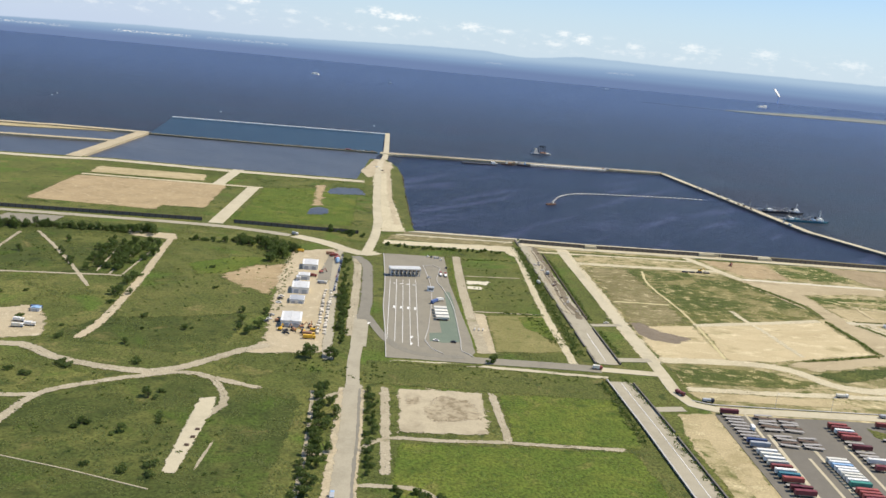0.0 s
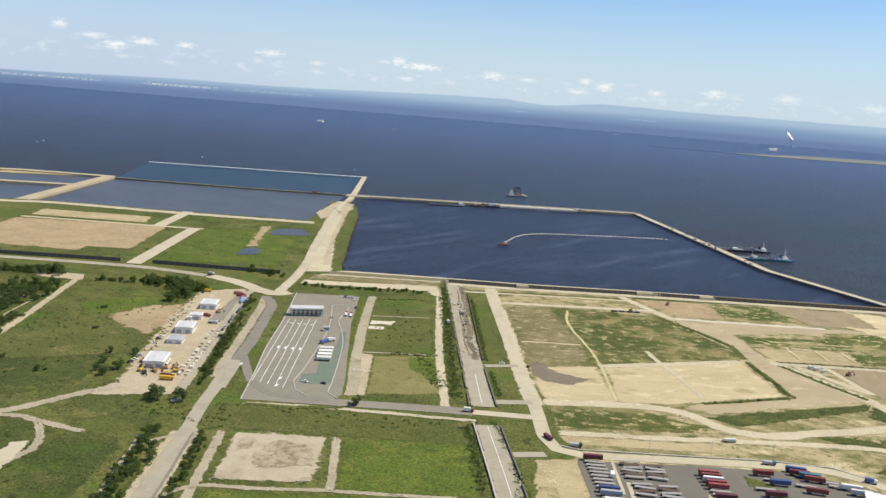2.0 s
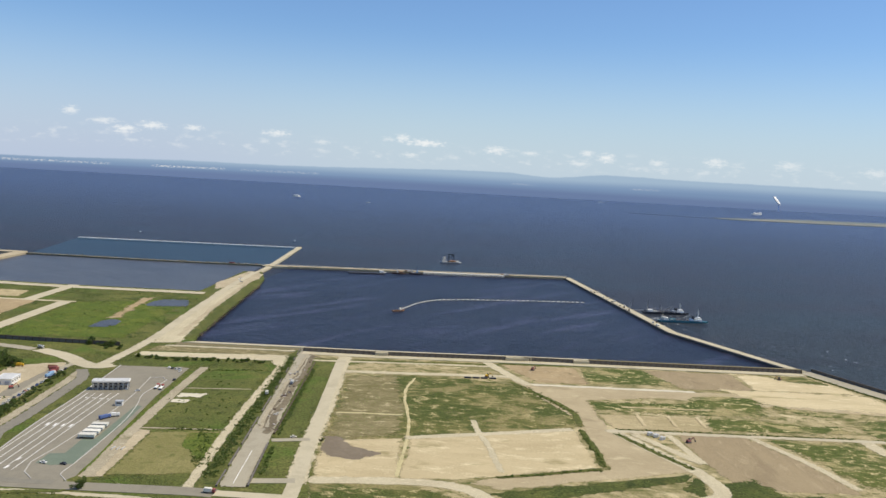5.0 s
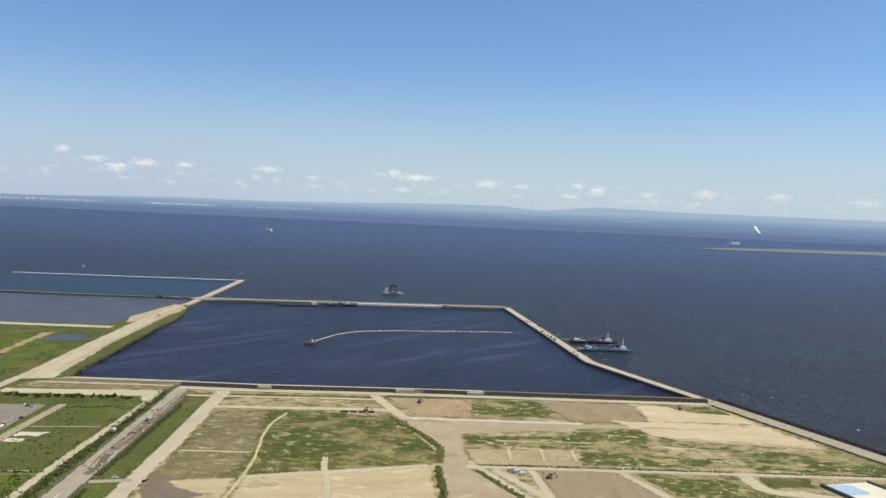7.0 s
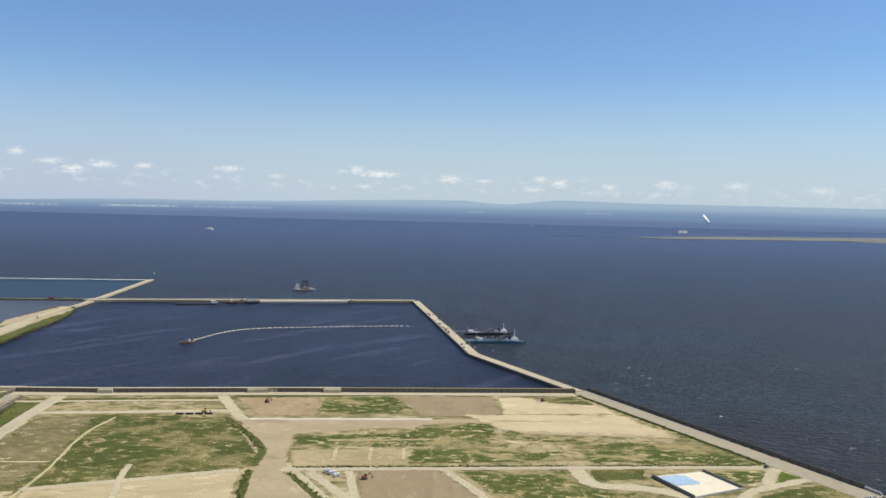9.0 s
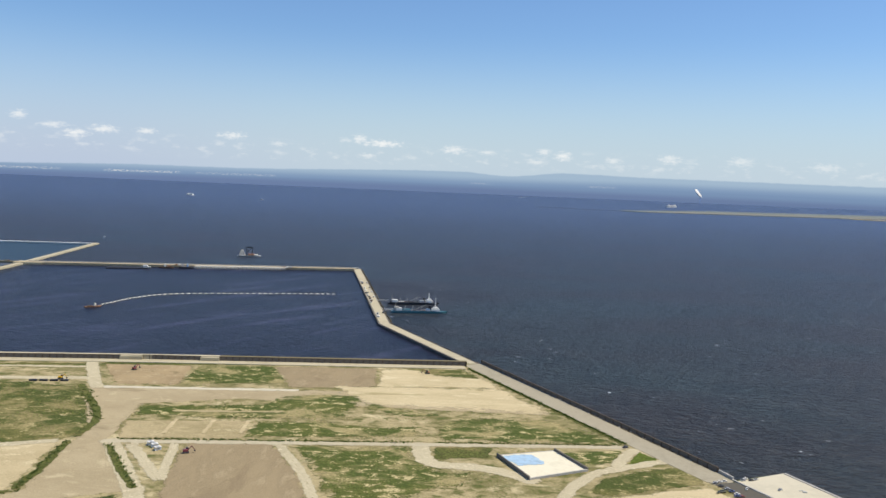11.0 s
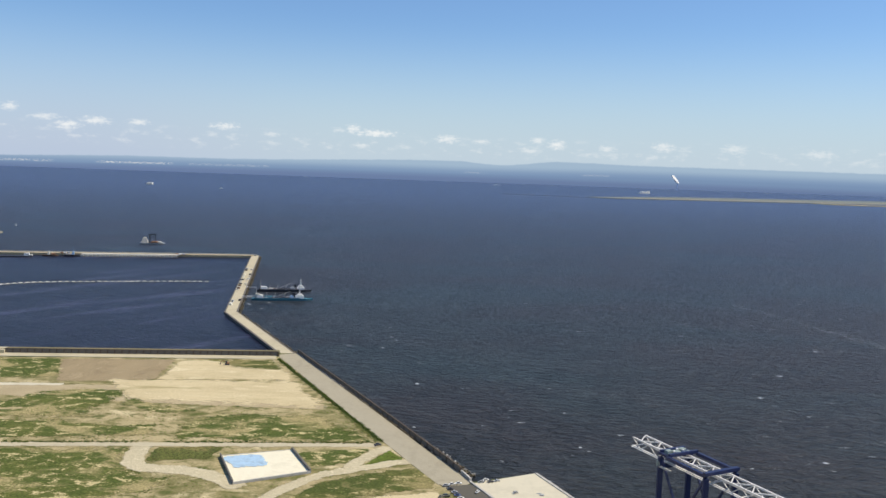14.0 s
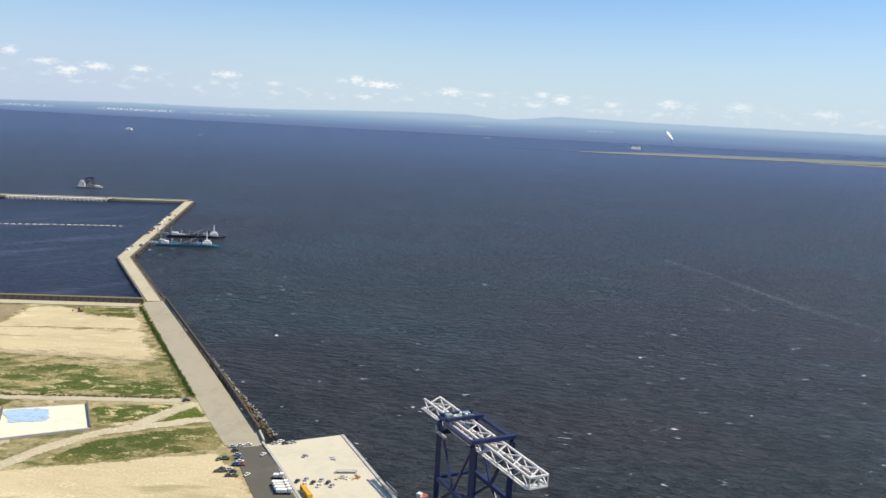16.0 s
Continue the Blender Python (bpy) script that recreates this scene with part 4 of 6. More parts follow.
slab("field_bare_bank", SANDY, .07, [(-328, 779), (-229, 786), (-222, 752), (-323, 744)], 1.0, label="bare sandy bank")
slab("field_marsh", MEADOW, .05, [(-165, 745), (-85, 790), (-70, 620), (-155, 605)], .8, label="wet green plot")
ribbon("lane_north", CONCRETE, .12, 10.5, [(-174, 742), (-164, 588)], 0, label="pale lane to the basin")
ribbon("lane_north_far", CONCRETE, .12, 10.5, [(-211, 832), (-206, 740)], 0, label="pale lane to the basin")
ribbon("lane_north_cross", DIRT, .11, 6.0, [(-325, 732), (-210, 741), (-166, 745)], .2, label="pale lane between plots")
ribbon("shore_road", CONCRETE, .12, 13.0, [(-900, 755), (-440, 797), (-338, 818), (-224, 820), (-84, 832)], .5, label="pale shore road beside the basin")
slab("pool", POND, .09, [(-108, 672), (-104, 679), (-99, 676), (-97, 662), (-100, 654), (-107, 652)], 1.6, label="small pool of standing water")
slab("pool_marsh", POND, .09, [(-105, 770), (-97, 782), (-88, 784), (-84, 768), (-80, 760), (-92, 756), (-102, 752)], 3.2, label="flooded corner of the plot")
slab("field_dirt_strip", TANEARTH, .08, [(-124, 785), (-116, 790), (-112, 745), (-104, 690), (-111, 687), (-116, 730)], 2.2, label="strip of bare soil")
slab("field_causeway", OLIVE, .05, [(-34, 634), (-25, 640), (-34, 722), (-46, 840), (-52, 895), (-66, 905), (-52, 755)], .8, label="weedy edge of the causeway")

# banks, dikes and breakwaters
ribbon("dike_west", GRAVEL, .3, 15.0, [(-373, 820), (-389, 1052)], .6, -5, "sandy dike between basins")
ribbon("dike_outer", GRAVEL, .4, 13.0, [(-900, 990), (-562, 1032), (-493, 1046), (-385, 1054)], .6, -5, "sandy outer bank")
ribbon("dike_inner", GRAVEL, .2, 12.0, [(-900, 870), (-520, 930), (-386, 955)], .6, -5, "sandy dike between ponds")
ribbon("dike_middle", RUBBLE, -.4, 4.5, [(-384, 1052), (-231, 1060), (-96, 1076)], .4, -5, "low dark rubble dike")
ribbon("breakwater_north", WHITE, -.5, 5.0, [(-426, 1270), (-105, 1312)], 0, -5, "long pale concrete breakwater")
ribbon("pier_north", CONCRETE, -.3, 7.0, [(-104.5, 1317), (-84, 1062), (-83, 990)], 0, -5, "pale concrete pier road")
ribbon("breakwater_long", GRAVEL, .5, 8.0, [(-92, 1067), (282, 1133.5)], 0, -5, "long breakwater with a gravel top")
ribbon("breakwater_cap", STONE, 1.3, 1.4, [(-80, 1073), (284.5, 1138)], 0, -1, "pale parapet of the long breakwater")
# side shade is painted: dark body under a pale, slightly smaller top
slab("breakwater_east", DARKWALL, -.12, [(279.3, 1130), (287.6, 1138), (347.2, 786), (412, 659), (402.5, 657), (338, 783)], 0, -5, "broad breakwater with shade-dark sides")
slab("breakwater_east_top", CONCRETE, -.02, [(280.2, 1129.6), (286.8, 1137), (346.2, 785.6), (410.6, 659), (403.5, 657.6), (339, 783.4)], 0, -.1, "pale sandy top of the breakwater")
slab("breakwater_head", CONCRETE, .3, [(-92, 1060), (-62, 1066), (-66, 1076), (-92, 1078)], .4, -5, "concrete pad at the breakwater's root")
slab("mudflat", SANDY, -1.2, [(-900, 950), (-640, 985), (-540, 1004), (-470, 1030), (-420, 1046), (-500, 1040), (-560, 1030), (-900, 985)], 0, -5, "sandy mudflat at the edge of the pond")
slab("runway_island", FARGRASS, -.6, [(1060, 3380), (1144, 3350), (1585, 3450), (2400, 3680), (3600, 4050), (3600, 4500), (2400, 4080), (1500, 3740), (1060, 3420)], 3.0, -6, "far low airfield island of dry grass tinted haze blue", 20)
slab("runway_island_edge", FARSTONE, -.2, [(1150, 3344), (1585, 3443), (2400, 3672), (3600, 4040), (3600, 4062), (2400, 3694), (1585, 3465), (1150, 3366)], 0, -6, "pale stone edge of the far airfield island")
slab("runway_island_pier", FARSTONE, -1.4, [(735, 3440), (1064, 3388), (1064, 3396), (735, 3448)], 0, -6, "long thin light pier off the far airfield island")
slab("runway", ASPHALT, -.4, [(1250, 3430), (2400, 3800), (3600, 4180), (3600, 4230), (2400, 3850), (1250, 3480)], 0, -2, "far grey runway")

slab("field_quay", SPARSE, .06, [(66, 598), (190, 617), (192, 629), (104, 618), (62, 614)], .4, label="thin scrub below the quay wall")
ribbon("field_hedge", OLIVE, .14, 4.0, [(197, 571), (216, 541), (230, 513), (232, 486)], .5, label="dark green strip beside the graded earth")
ribbon("field_hedge", OLIVE, .14, 3.4, [(231, 482), (235, 450), (236, 426)], .5, label="dark green strip beside the graded earth")
ribbon("field_hedge", OLIVE, .14, 2.6, [(236, 425), (210, 413), (188, 404)], .5, label="dark green strip beside the sand plot")
ribbon("field_hedge", OLIVE, .14, 3.0, [(249, 480), (262, 456), (277, 432)], .5, label="dark green strip beside the dirt road")
slab("island_shore", SAND, -.3, [(1975, 3560), (2060, 3470), (2300, 3480), (3600, 3800), (3600, 3850), (2320, 3540), (2110, 3520)], 4.0, -6, "pale sand shore of the far island", 20)
# ---- walls along the sea and the roads ----
def wall_run(name, a, b, height, pitch=4.6, panel=DARKWALL, post=STONE, gaps=(), label="dark concrete parapet wall with pale buttresses", z=0.1):
    """A parapet of panels between buttress posts, with a coping."""
    a, b = Vector((*a, 0)), Vector((*b, 0))
    d = b - a
    n = max(1, round(d.length / pitch))
    turn = math.degrees(math.atan2(d.y, d.x))
    top = tagged(new(name), label, kind="structure")
    w = d.length / n
    pm = block(0, 0, 0, w - .5, .35, height).copy()
    me_panel, me_post, me_cap = (bpy.data.meshes.new(k) for k in ("panel", "post", "coping"))
    pm.to_mesh(me_panel)
    block(0, 0, 0, .5, .8, height + .15).to_mesh(me_post)
    block(0, 0, 0, w, .6, .16).to_mesh(me_cap)
    me_panel.materials.append(panel), me_post.materials.append(post), me_cap.materials.append(post)
    for i in range(n + 1):
        p = a.lerp(b, i / n)
        if not any(g0 < i / n < g1 for g0, g1 in gaps):
            o = new("post", me_post)
            o.parent, o.matrix_basis = top, pose(p.x, p.y, z, 0, 0, turn)
        q = a.lerp(b, (i + .5) / n)
        if i < n and not any(g0 < (i + .5) / n < g1 for g0, g1 in gaps):
            for k, me, h in (("panel", me_panel, z), ("coping", me_cap, z + height)):
                o = new(k, me)
                o.parent, o.matrix_basis = top, pose(q.x, q.y, h, 0, 0, turn)
    return top


# the land face is coloured dark for its shade, the top slabs stay pale
for a, b in (((58, 616), (106.5, 619)), ((115.5, 620), (195.5, 630)), ((208.5, 632), (242.5, 635)), ((253.5, 636), (403, 650))):
    wall_run("seawall", a, b, 2.7, 4.0, post=BARK, label="thick seawall with a shade-dark buttressed land face")
slab("seawall_top", CONCRETE, 2.7, [(57, 616.4), (107, 619.4), (196, 630.4), (243, 635.4), (253.5, 636.4), (253, 639.8), (242.6, 638.8), (195.6, 633.8), (106.6, 622.8), (57, 619.8)], 0, -4, "pale weathered top of the seawall")
slab("seawall_top", WEEDTOP, 2.7, [(253.5, 636.4), (404, 650.4), (403.6, 653.8), (253, 639.8)], 0, -4, "dull weedy top of the long seawall")
for a, b in (((106.5, 618.6), (115.5, 619.6)), ((195.5, 629.6), (208.5, 631.6)), ((242.5, 634.6), (253.5, 635.6))):
    ribbon("seawall_ramp", CONCRETE, 2.3, 3.0, [a, b], 0, -.5, "pale concrete ramp block at a gap of the seawall")
ribbon("seawall_base", CONCRETE, .3, 8.0, [(58, 612), (106, 615), (195, 626), (242, 631), (403, 646)], 0, -.5, "pale concrete strip below the seawall")
wall_run("seawall", (-317, 577), (-175, 592), 2.4, post=BARK, label="long dark roadside barrier wall")
wall_run("seawall", (-152, 594), (-62, 597), 2.4, post=BARK, label="dark roadside barrier wall")
wall_run("seawall", (-560, 566), (-317, 577), 2.4, post=BARK, label="long dark roadside barrier wall")
# shade of the inner face is in the dark panel colour
for a, b in (((413.6, 659), (479.4, 528.8)), ((479.4, 528.8), (505, 476.5))):
    wall_run("coast_parapet", a, b, 2.0, 6.0, DARKWALL, BARK, label="shade-dark parapet wall of the coast road", z=.12)
wall_run("coast_parapet", (505.4, 475.6), (508.4, 468), 1.1, 2.6, STONE, STONE, label="low pale end of the coast road parapet", z=.12)
wall_run("road_wall", (54.2, 622), (70.5, 446), .5, 5.5, DARKWALL, DARKWALL, gaps=((.1, .16), (.2, .3), (.38, .46), (.52, .56), (.6, .7), (.84, .9)), label="dark low wall beside the worn road")
wall_run("road_wall", (70.8, 444), (77.5, 372), .6, 5.5, DARKWALL, DARKWALL, gaps=((.3, .36), (.68, .74)), label="dark low wall beside the worn road")
wall_run("road_wall", (79.5, 352), (86.3, 303), .7, 5.5, DARKWALL, STONE, label="dark low wall beside the road")
wall_run("road_wall", (86.3, 303), (93.3, 245), .7, 5.5, DARKWALL, STONE, label="dark low wall beside the road")
wall_run("road_wall", (93.3, 245), (98.3, 190), .7, 5.5, DARKWALL, STONE, label="dark low wall beside the road")
wall_run("road_wall", (72, 585), (83, 440), .5, 6, DARKWALL, BARK, label="low weathered road barrier")
wall_run("road_wall", (84, 425), (89.5, 374), .8, 6, DARKWALL, DARKWALL, label="low weathered road barrier")
wall_run("road_wall", (91, 350), (97.6, 303), .9, 6, DARKWALL, DARKWALL, label="dark road barrier")
wall_run("road_wall", (97.8, 298), (104.6, 245), .9, 6, DARKWALL, DARKWALL, label="dark road barrier")
ribbon("road_marking", WHITE, .33, .25, [(85.5, 350), (92, 303), (99, 245)], 0, .3, "worn white centre line")
ribbon("road_marking", WHITE, .33, .25, [(79.5, 415), (83, 376)], 0, .3, "worn white centre line")


# pale barrier with posts along the container road
LINE = [(114, 338), (122, 335.6), (156, 338.4), (200, 342.4), (223, 341.2), (243, 328), (266, 302)]
for p, q in zip(LINE, LINE[1:]):
    wall_run("road_barrier", p, q, .06, 3.6, STONE, STONE, label="low pale barrier beside the concrete road", z=.14)


def street_lamp(x, y, turn):
    ob = empty("street_lamp", "slim grey steel street lamp beside the concrete road", "street lamp", "lamps of the yard", pose(x, y, .1, 0, 0, turn))
    part("pole", tube(bmesh.new(), 0, 0, 3.4, .09, 6.8, "Z", 8, .06), GREY, ob)
    arm = part("arm", beam(bmesh.new(), (0, 0, 6.7), (0, -1.3, 7.0), .09), GREY, ob)
    part("lamp_head", block(0, -1.5, 6.92, .3, .7, .16, 0, .04), ROOFGREY, arm)


for x, y in ((150, 339.2), (175, 341.2), (200, 343.2), (224, 341.8), (245, 327)):
    street_lamp(x, y, 0)


def litter(name, a, b, count, spread, z, sizes, mats, label, group):
    """Loose blocks and boards dumped along a line."""
    r = random.Random(name + str(a))
    for i in range(count):
        t = r.random()
        k = r.uniform(*sizes)
        o = part(name, block(a[0] + (b[0] - a[0]) * t + r.gauss(0, spread), a[1] + (b[1] - a[1]) * t + r.gauss(0, spread), z, k * r.uniform(.8, 2.4), k * r.uniform(.6, 1.2), k * r.uniform(.3, .7), r.uniform(0, 180), .04), r.choice(mats))
        tagged(o, label, "block", group)


litter("broken_block", (65, 588), (78, 445), 34, 2.0, .32, (.5, 1.2), (STONE, STONE, RUST, DARK), "weathered concrete block dumped on the worn road", "blocks on the worn road")


def stones(name, line, spread, count, size, z, material, label):
    """Armour stones tipped along a line, joined as one heap."""
    rnd = random.Random(name + str(count))
    bm = bmesh.new()
    total = [Vector((*p, 0)) for p in line]
    for _ in range(count):
        i = rnd.randrange(len(total) - 1)
        p = total[i].lerp(total[i + 1], rnd.random())
        d = (total[i + 1] - total[i]).normalized()
        p = p + Vector((d.y, -d.x, 0)) * rnd.uniform(*spread)
        s = size * rnd.uniform(.5, 1.3)
        m = pose(p.x, p.y, z + rnd.uniform(-.4, .6), *(rnd.uniform(0, 180) for _ in range(3))) @ Matrix.Diagonal((s, s * rnd.uniform(.6, 1), s * rnd.uniform(.5, .9), 1))
        bmesh.ops.create_cube(bm, size=1, matrix=m)
    return tagged(part(name, bm, material), label, kind="stuff")


stones("armour_stones", [(509, 477), (414, 652)], (-.4, 1.9), 900, .85, -1.8, ROCK, "dark armour stones along the sea edge")
stones("armour_blocks", [(509, 477), (414, 652)], (1.2, 2.8), 190, .62, -1.7, STONE, "pale armour blocks along the sea edge")
stones("armour_stones", [(413, 659), (348, 786), (288.5, 1136)], (-.4, 1.6), 700, 1.0, -1.6, ROCK, "dark armour stones of the breakwater")
stones("rubble", [(-96, 1082), (-231, 1066), (-384, 1058)], (-1.0, 5), 220, 1.1, -1.4, ROCK, "dark rubble of the low dike")
stones("rubble", [(-25.5, 640), (-34, 722), (-46, 830), (-52, 900), (-77, 1006)], (-1.2, 1.0), 220, 1.4, -1.0, ROCK, "dark rubble at the causeway edge")


# ---- vehicles ----
def wheels(ob, places, r=.3, w=.22):
    me = bpy.data.meshes.new("wheel")
    tube(bmesh.new(), 0, 0, 0, r, w, "Y", 10).to_mesh(me)
    me.materials.append(RUBBER)
    for x, y in places:
        o = new("wheel", me)
        o.parent, o.location = ob, (x, y, r)


def car(m, paintwork, colour):
    ob = empty("car", f"{colour} passenger car parked on the pavement", "car", at=m)
    part("body", block(0, 0, .2, 2.9, 1.15, .5, 0, .12), paintwork, ob)
    bm = block(-.15, 0, .68, 1.6, 1.0, .42)
    for v in bm.verts:
        if v.co.z > .9:
            v.co.x *= .68
            v.co.y *= .86
    part("cabin", bm, GLASS, ob, "dark window band")
    part("roof", block(-.12, 0, 1.08, 1.05, .86, .06, 0, .02), paintwork, ob)
    wheels(ob, [(x, y) for x in (-.9, .9) for y in (-.52, .52)], .26)
    return ob


def truck(m, cab, load, label, long=4.2, high=1.5):
    ob = empty("truck", label, "truck", at=m)
    part("chassis", block(0, 0, .45, long + 1.6, .9, .18), DARK, ob)
    part("cab", block(long / 2 + .35, 0, .5, 1.2, 1.35, 1.35, 0, .12), cab, ob)
    part("windscreen", block(long / 2 + .96, 0, 1.15, .04, 1.15, .5), GLASS, ob)
    part("load_bed", block(-.5, 0, .65, long, 1.45, high, 0, .05), load, ob)
    wheels(ob, [(x, y) for x in (-long / 2 + .1, -long / 2 + .9, long / 2 + .3) for y in (-.6, .6)], .36)
    return ob


def corrugated(sx, sy, sz, z):
    """A freight box with ribbed long sides, corner posts and a ribbed roof."""
    bm = block(0, 0, z, sx - .1, sy - .1, sz - .06)
    for i in range(15):
        x = -sx / 2 + .3 + i * (sx - .6) / 14
        for y in (-sy / 2 + .03, sy / 2 - .03):
            box(bm, x, y, z + .1, .2, .06, sz - .25)
        box(bm, x, 0, z + sz - .08, .2, sy - .2, .05)
    for x in (-sx / 2 + .06, sx / 2 - .06):
        for y in (-sy / 2 + .06, sy / 2 - .06):
            box(bm, x, y, z, .14, .14, sz)
    return bm


def trailer(m, colour, material, boxed=True, long=7.5):
    name = "container_trailer" if boxed else "trailer_chassis"
    ob = empty(name, f"{colour} freight container on a parked semi-trailer" if boxed else "empty weathered semi-trailer chassis parked in the yard", "trailer", "trailers in the yard", m)
    bm = block(0, -.4, .72, long, .16, .2)
    box(bm, 0, .4, .72, long, .16, .2)
    for i in range(6):
        box(bm, -long / 2 + .3 + i * (long - .6) / 5, 0, .72, .16, 1.4, .14)
    part("frame", bm, CHASSIS, ob)
    for y in (-.4, .4):
        part("landing_leg", block(long * .28, y, 0, .14, .14, .75), DARK, ob)
    wheels(ob, [(x, y) for x in (-long / 2 + .6, -long / 2 + 1.35) for y in (-.6, .6)], .36)
    if not boxed:
        part("deck", block(0, 0, .92, long, 1.5, .07), material, ob)
    if boxed:
        c = part("container", corrugated(long, 1.6, 1.65, .92), material, ob)
        part("door", block(-long / 2 - .02, 0, 1.0, .06, 1.4, 1.45), material, c)
    return ob


def excavator(m, material, colour):
    ob = empty("excavator", f"{colour} tracked excavator standing on bare ground", "excavator", at=m)
    for y in (-.7, .7):
        part("track", block(0, y, 0, 2.6, .45, .6, 0, .15), DARK, ob)
    part("body", block(-.2, 0, .7, 2.0, 1.6, .9, 0, .12), material, ob)
    part("cab", block(.5, .45, .7, .9, .7, 1.5, 0, .06), GLASS, ob)
    bm = beam(bmesh.new(), (.6, -.2, 1.2), (2.4, -.2, 2.9), .3)
    part("boom", bm, material, ob)
    arm = part("arm", beam(bmesh.new(), (2.3, -.2, 2.9), (3.5, -.2, 1.2), .22), material, ob)
    part("bucket", block(3.5, -.2, .5, .6, .8, .7, 0, .1), DARK, arm)
    return ob


COLOURS = dict(white=WHITE, red=RED, maroon=MAROON, blue=BLUE, cream=CREAM, green=GREEN, olive=OLIVEPAINT, teal=TEALPAINT, pale_blue=SKYBLUE, yellow=YELLOW, grey=GREY, black=DARK, orange=ORANGE)


def col(c):
    return c.replace("_", "-"), COLOURS[c]


# containers and chassis in the yard, row by row from the road towards the flight path
protos = {}


def yard(x, y, c, turn=0):
    m = pose(x, y, .16, 0, 0, turn)
    if c in protos:
        return copy_thing(protos[c], m)
    protos[c] = trailer(m, *(("", CHASSIS) if c == "chassis" else ("", RUST) if c == "flatbed" else col(c)), c not in ("chassis", "flatbed"))


for i, c in enumerate("maroon chassis chassis chassis chassis chassis chassis chassis chassis blue grey chassis white cream white cream red white teal red chassis maroon maroon".split()):
    yard(126 + .28 * i, 326.5 - 2.95 * i, c, random.Random(i).uniform(-2, 2))
for i, c in enumerate("cream white pale_blue white white cream cream white green chassis red red red maroon".split()):
    yard(154.5 + .12 * i, 289 - 2.2 * i, c)
for i, c in enumerate("red red white red red chassis chassis maroon chassis chassis chassis white chassis maroon".split()):
    yard(169 + .2 * i, 322 - 2.75 * i, c)
for k, (x0, y0, n) in enumerate(((140, 327, 6), (149, 325, 5), (142, 308, 4), (151, 308, 4))):
    for i in range(n):
        yard(x0 + random.Random(k * 9 + i).uniform(-.6, .6), y0 - 2.7 * i, ("chassis", "flatbed", "chassis")[(i + k) % 3], random.Random(i).uniform(-9, 9))
for x, y, c in ((191, 327, "red"), (194, 323, "chassis"), (195, 319.5, "blue"), (206, 330, "maroon"), (205.5, 333, "blue"), (209, 328, "teal"), (210, 325.5, "red"), (215, 325, "chassis"), (218, 322, "chassis"), (222, 321, "white"),
                (224, 317, "cream"), (188, 314, "chassis"), (190, 309, "maroon"), (205, 320, "chassis"), (207, 315, "red")):
    yard(x, y, c, -8 if x > 200 else 0)
# works traffic
def works_truck(x, y, turn, cab, load, label, lng):
    truck(pose(x, y, .15 if not 60 < x < 75 else .32, 0, 0, turn), COLOURS[cab], COLOURS[load], label, lng, 1.0 if "tipper" in label or "flatbed" in label else .9 if "low white" in label else 1.4)


for row in (
        (131.5, 313, 80, "white", "white", "small white truck parked in the yard", 2.6), (197, 338.5, 0, "teal", "grey", "blue-green tipper truck on the concrete road", 3.6), (187, 358.5, 5, "white", "cream", "cream tipper truck on the dirt road", 4.0),
        (110, 344, -60, "maroon", "maroon", "dark red tipper truck turning on the concrete road", 3.6), (120.5, 338, 0, "black", "grey", "dark flatbed truck on the concrete road", 3.4), (233, 330, -20, "white", "blue", "white and blue truck on the road", 3.0),
        (77, 365, 0, "red", "cream", "cream truck at the walled road", 3.0), (-1, 444, 60, "blue", "blue", "blue truck with a blue load on the plaza", 4.6), (2, 448.5, 30, "white", "white", "white truck parked on the plaza", 2.6),
        (-57, 369, 6, "yellow", "yellow", "yellow dump truck in the works yard", 4.4), (-58, 373, 2, "yellow", "orange", "yellow and orange dump truck in the works yard", 4.4)):
    works_truck(*row)
for row in (
        (-69, 525, 20, "red", "red", "red truck in the works yard", 4.0), (-72, 529, 10, "red", "orange", "red truck in the works yard", 3.8), (-66, 519, 70, "red", "red", "red truck by the works road", 3.6), (-64, 510, 80, "pale_blue", "pale_blue", "light blue truck in the works yard", 3.8), (-65, 515, 80, "white", "pale_blue", "light blue truck in the works yard", 3.6),
        (-74, 473, 0, "red", "red", "red truck beside the shed", 4.0), (-92, 528, 10, "yellow", "yellow", "yellow truck at the yard's edge", 4.4), (-66, 461, 0, "white", "grey", "grey flatbed truck in the yard", 4.0),
        (-187, 374, 10, "blue", "blue", "blue truck in the small works yard", 3.8), (-179, 352, 5, "white", "white", "white truck in the small works yard", 3.4), (-183, 349, 10, "white", "cream", "cream truck in the small works yard", 3.6), (-186, 356, 0, "white", "white", "white truck in the small works yard", 3.4),
        (-25, 231, 95, "pale_blue", "grey", "grey truck driving on the main road", 3.0), (-104, 575, -20, "white", "grey", "dark truck on the west road", 3.2), (62, 505, 100, "white", "cream", "white works truck on the worn road", 2.6), (70, 530, 95, "white", "grey", "grey works truck on the worn road", 2.8),
        (518.3, 441.2, 5, "white", "white", "low white lorry parked on the dark strip", 1.6), (519.6, 436.4, 4, "white", "white", "low white box lorry parked in a row", 3.1), (520.3, 434.7, 4, "white", "cream", "low white box lorry parked in a row", 3.1), (521.0, 433.0, 4, "white", "white", "low white box lorry parked in a row", 3.1), (521.8, 431.3, 4, "white", "white", "low white box lorry parked in a row", 3.1)):
    works_truck(*row)
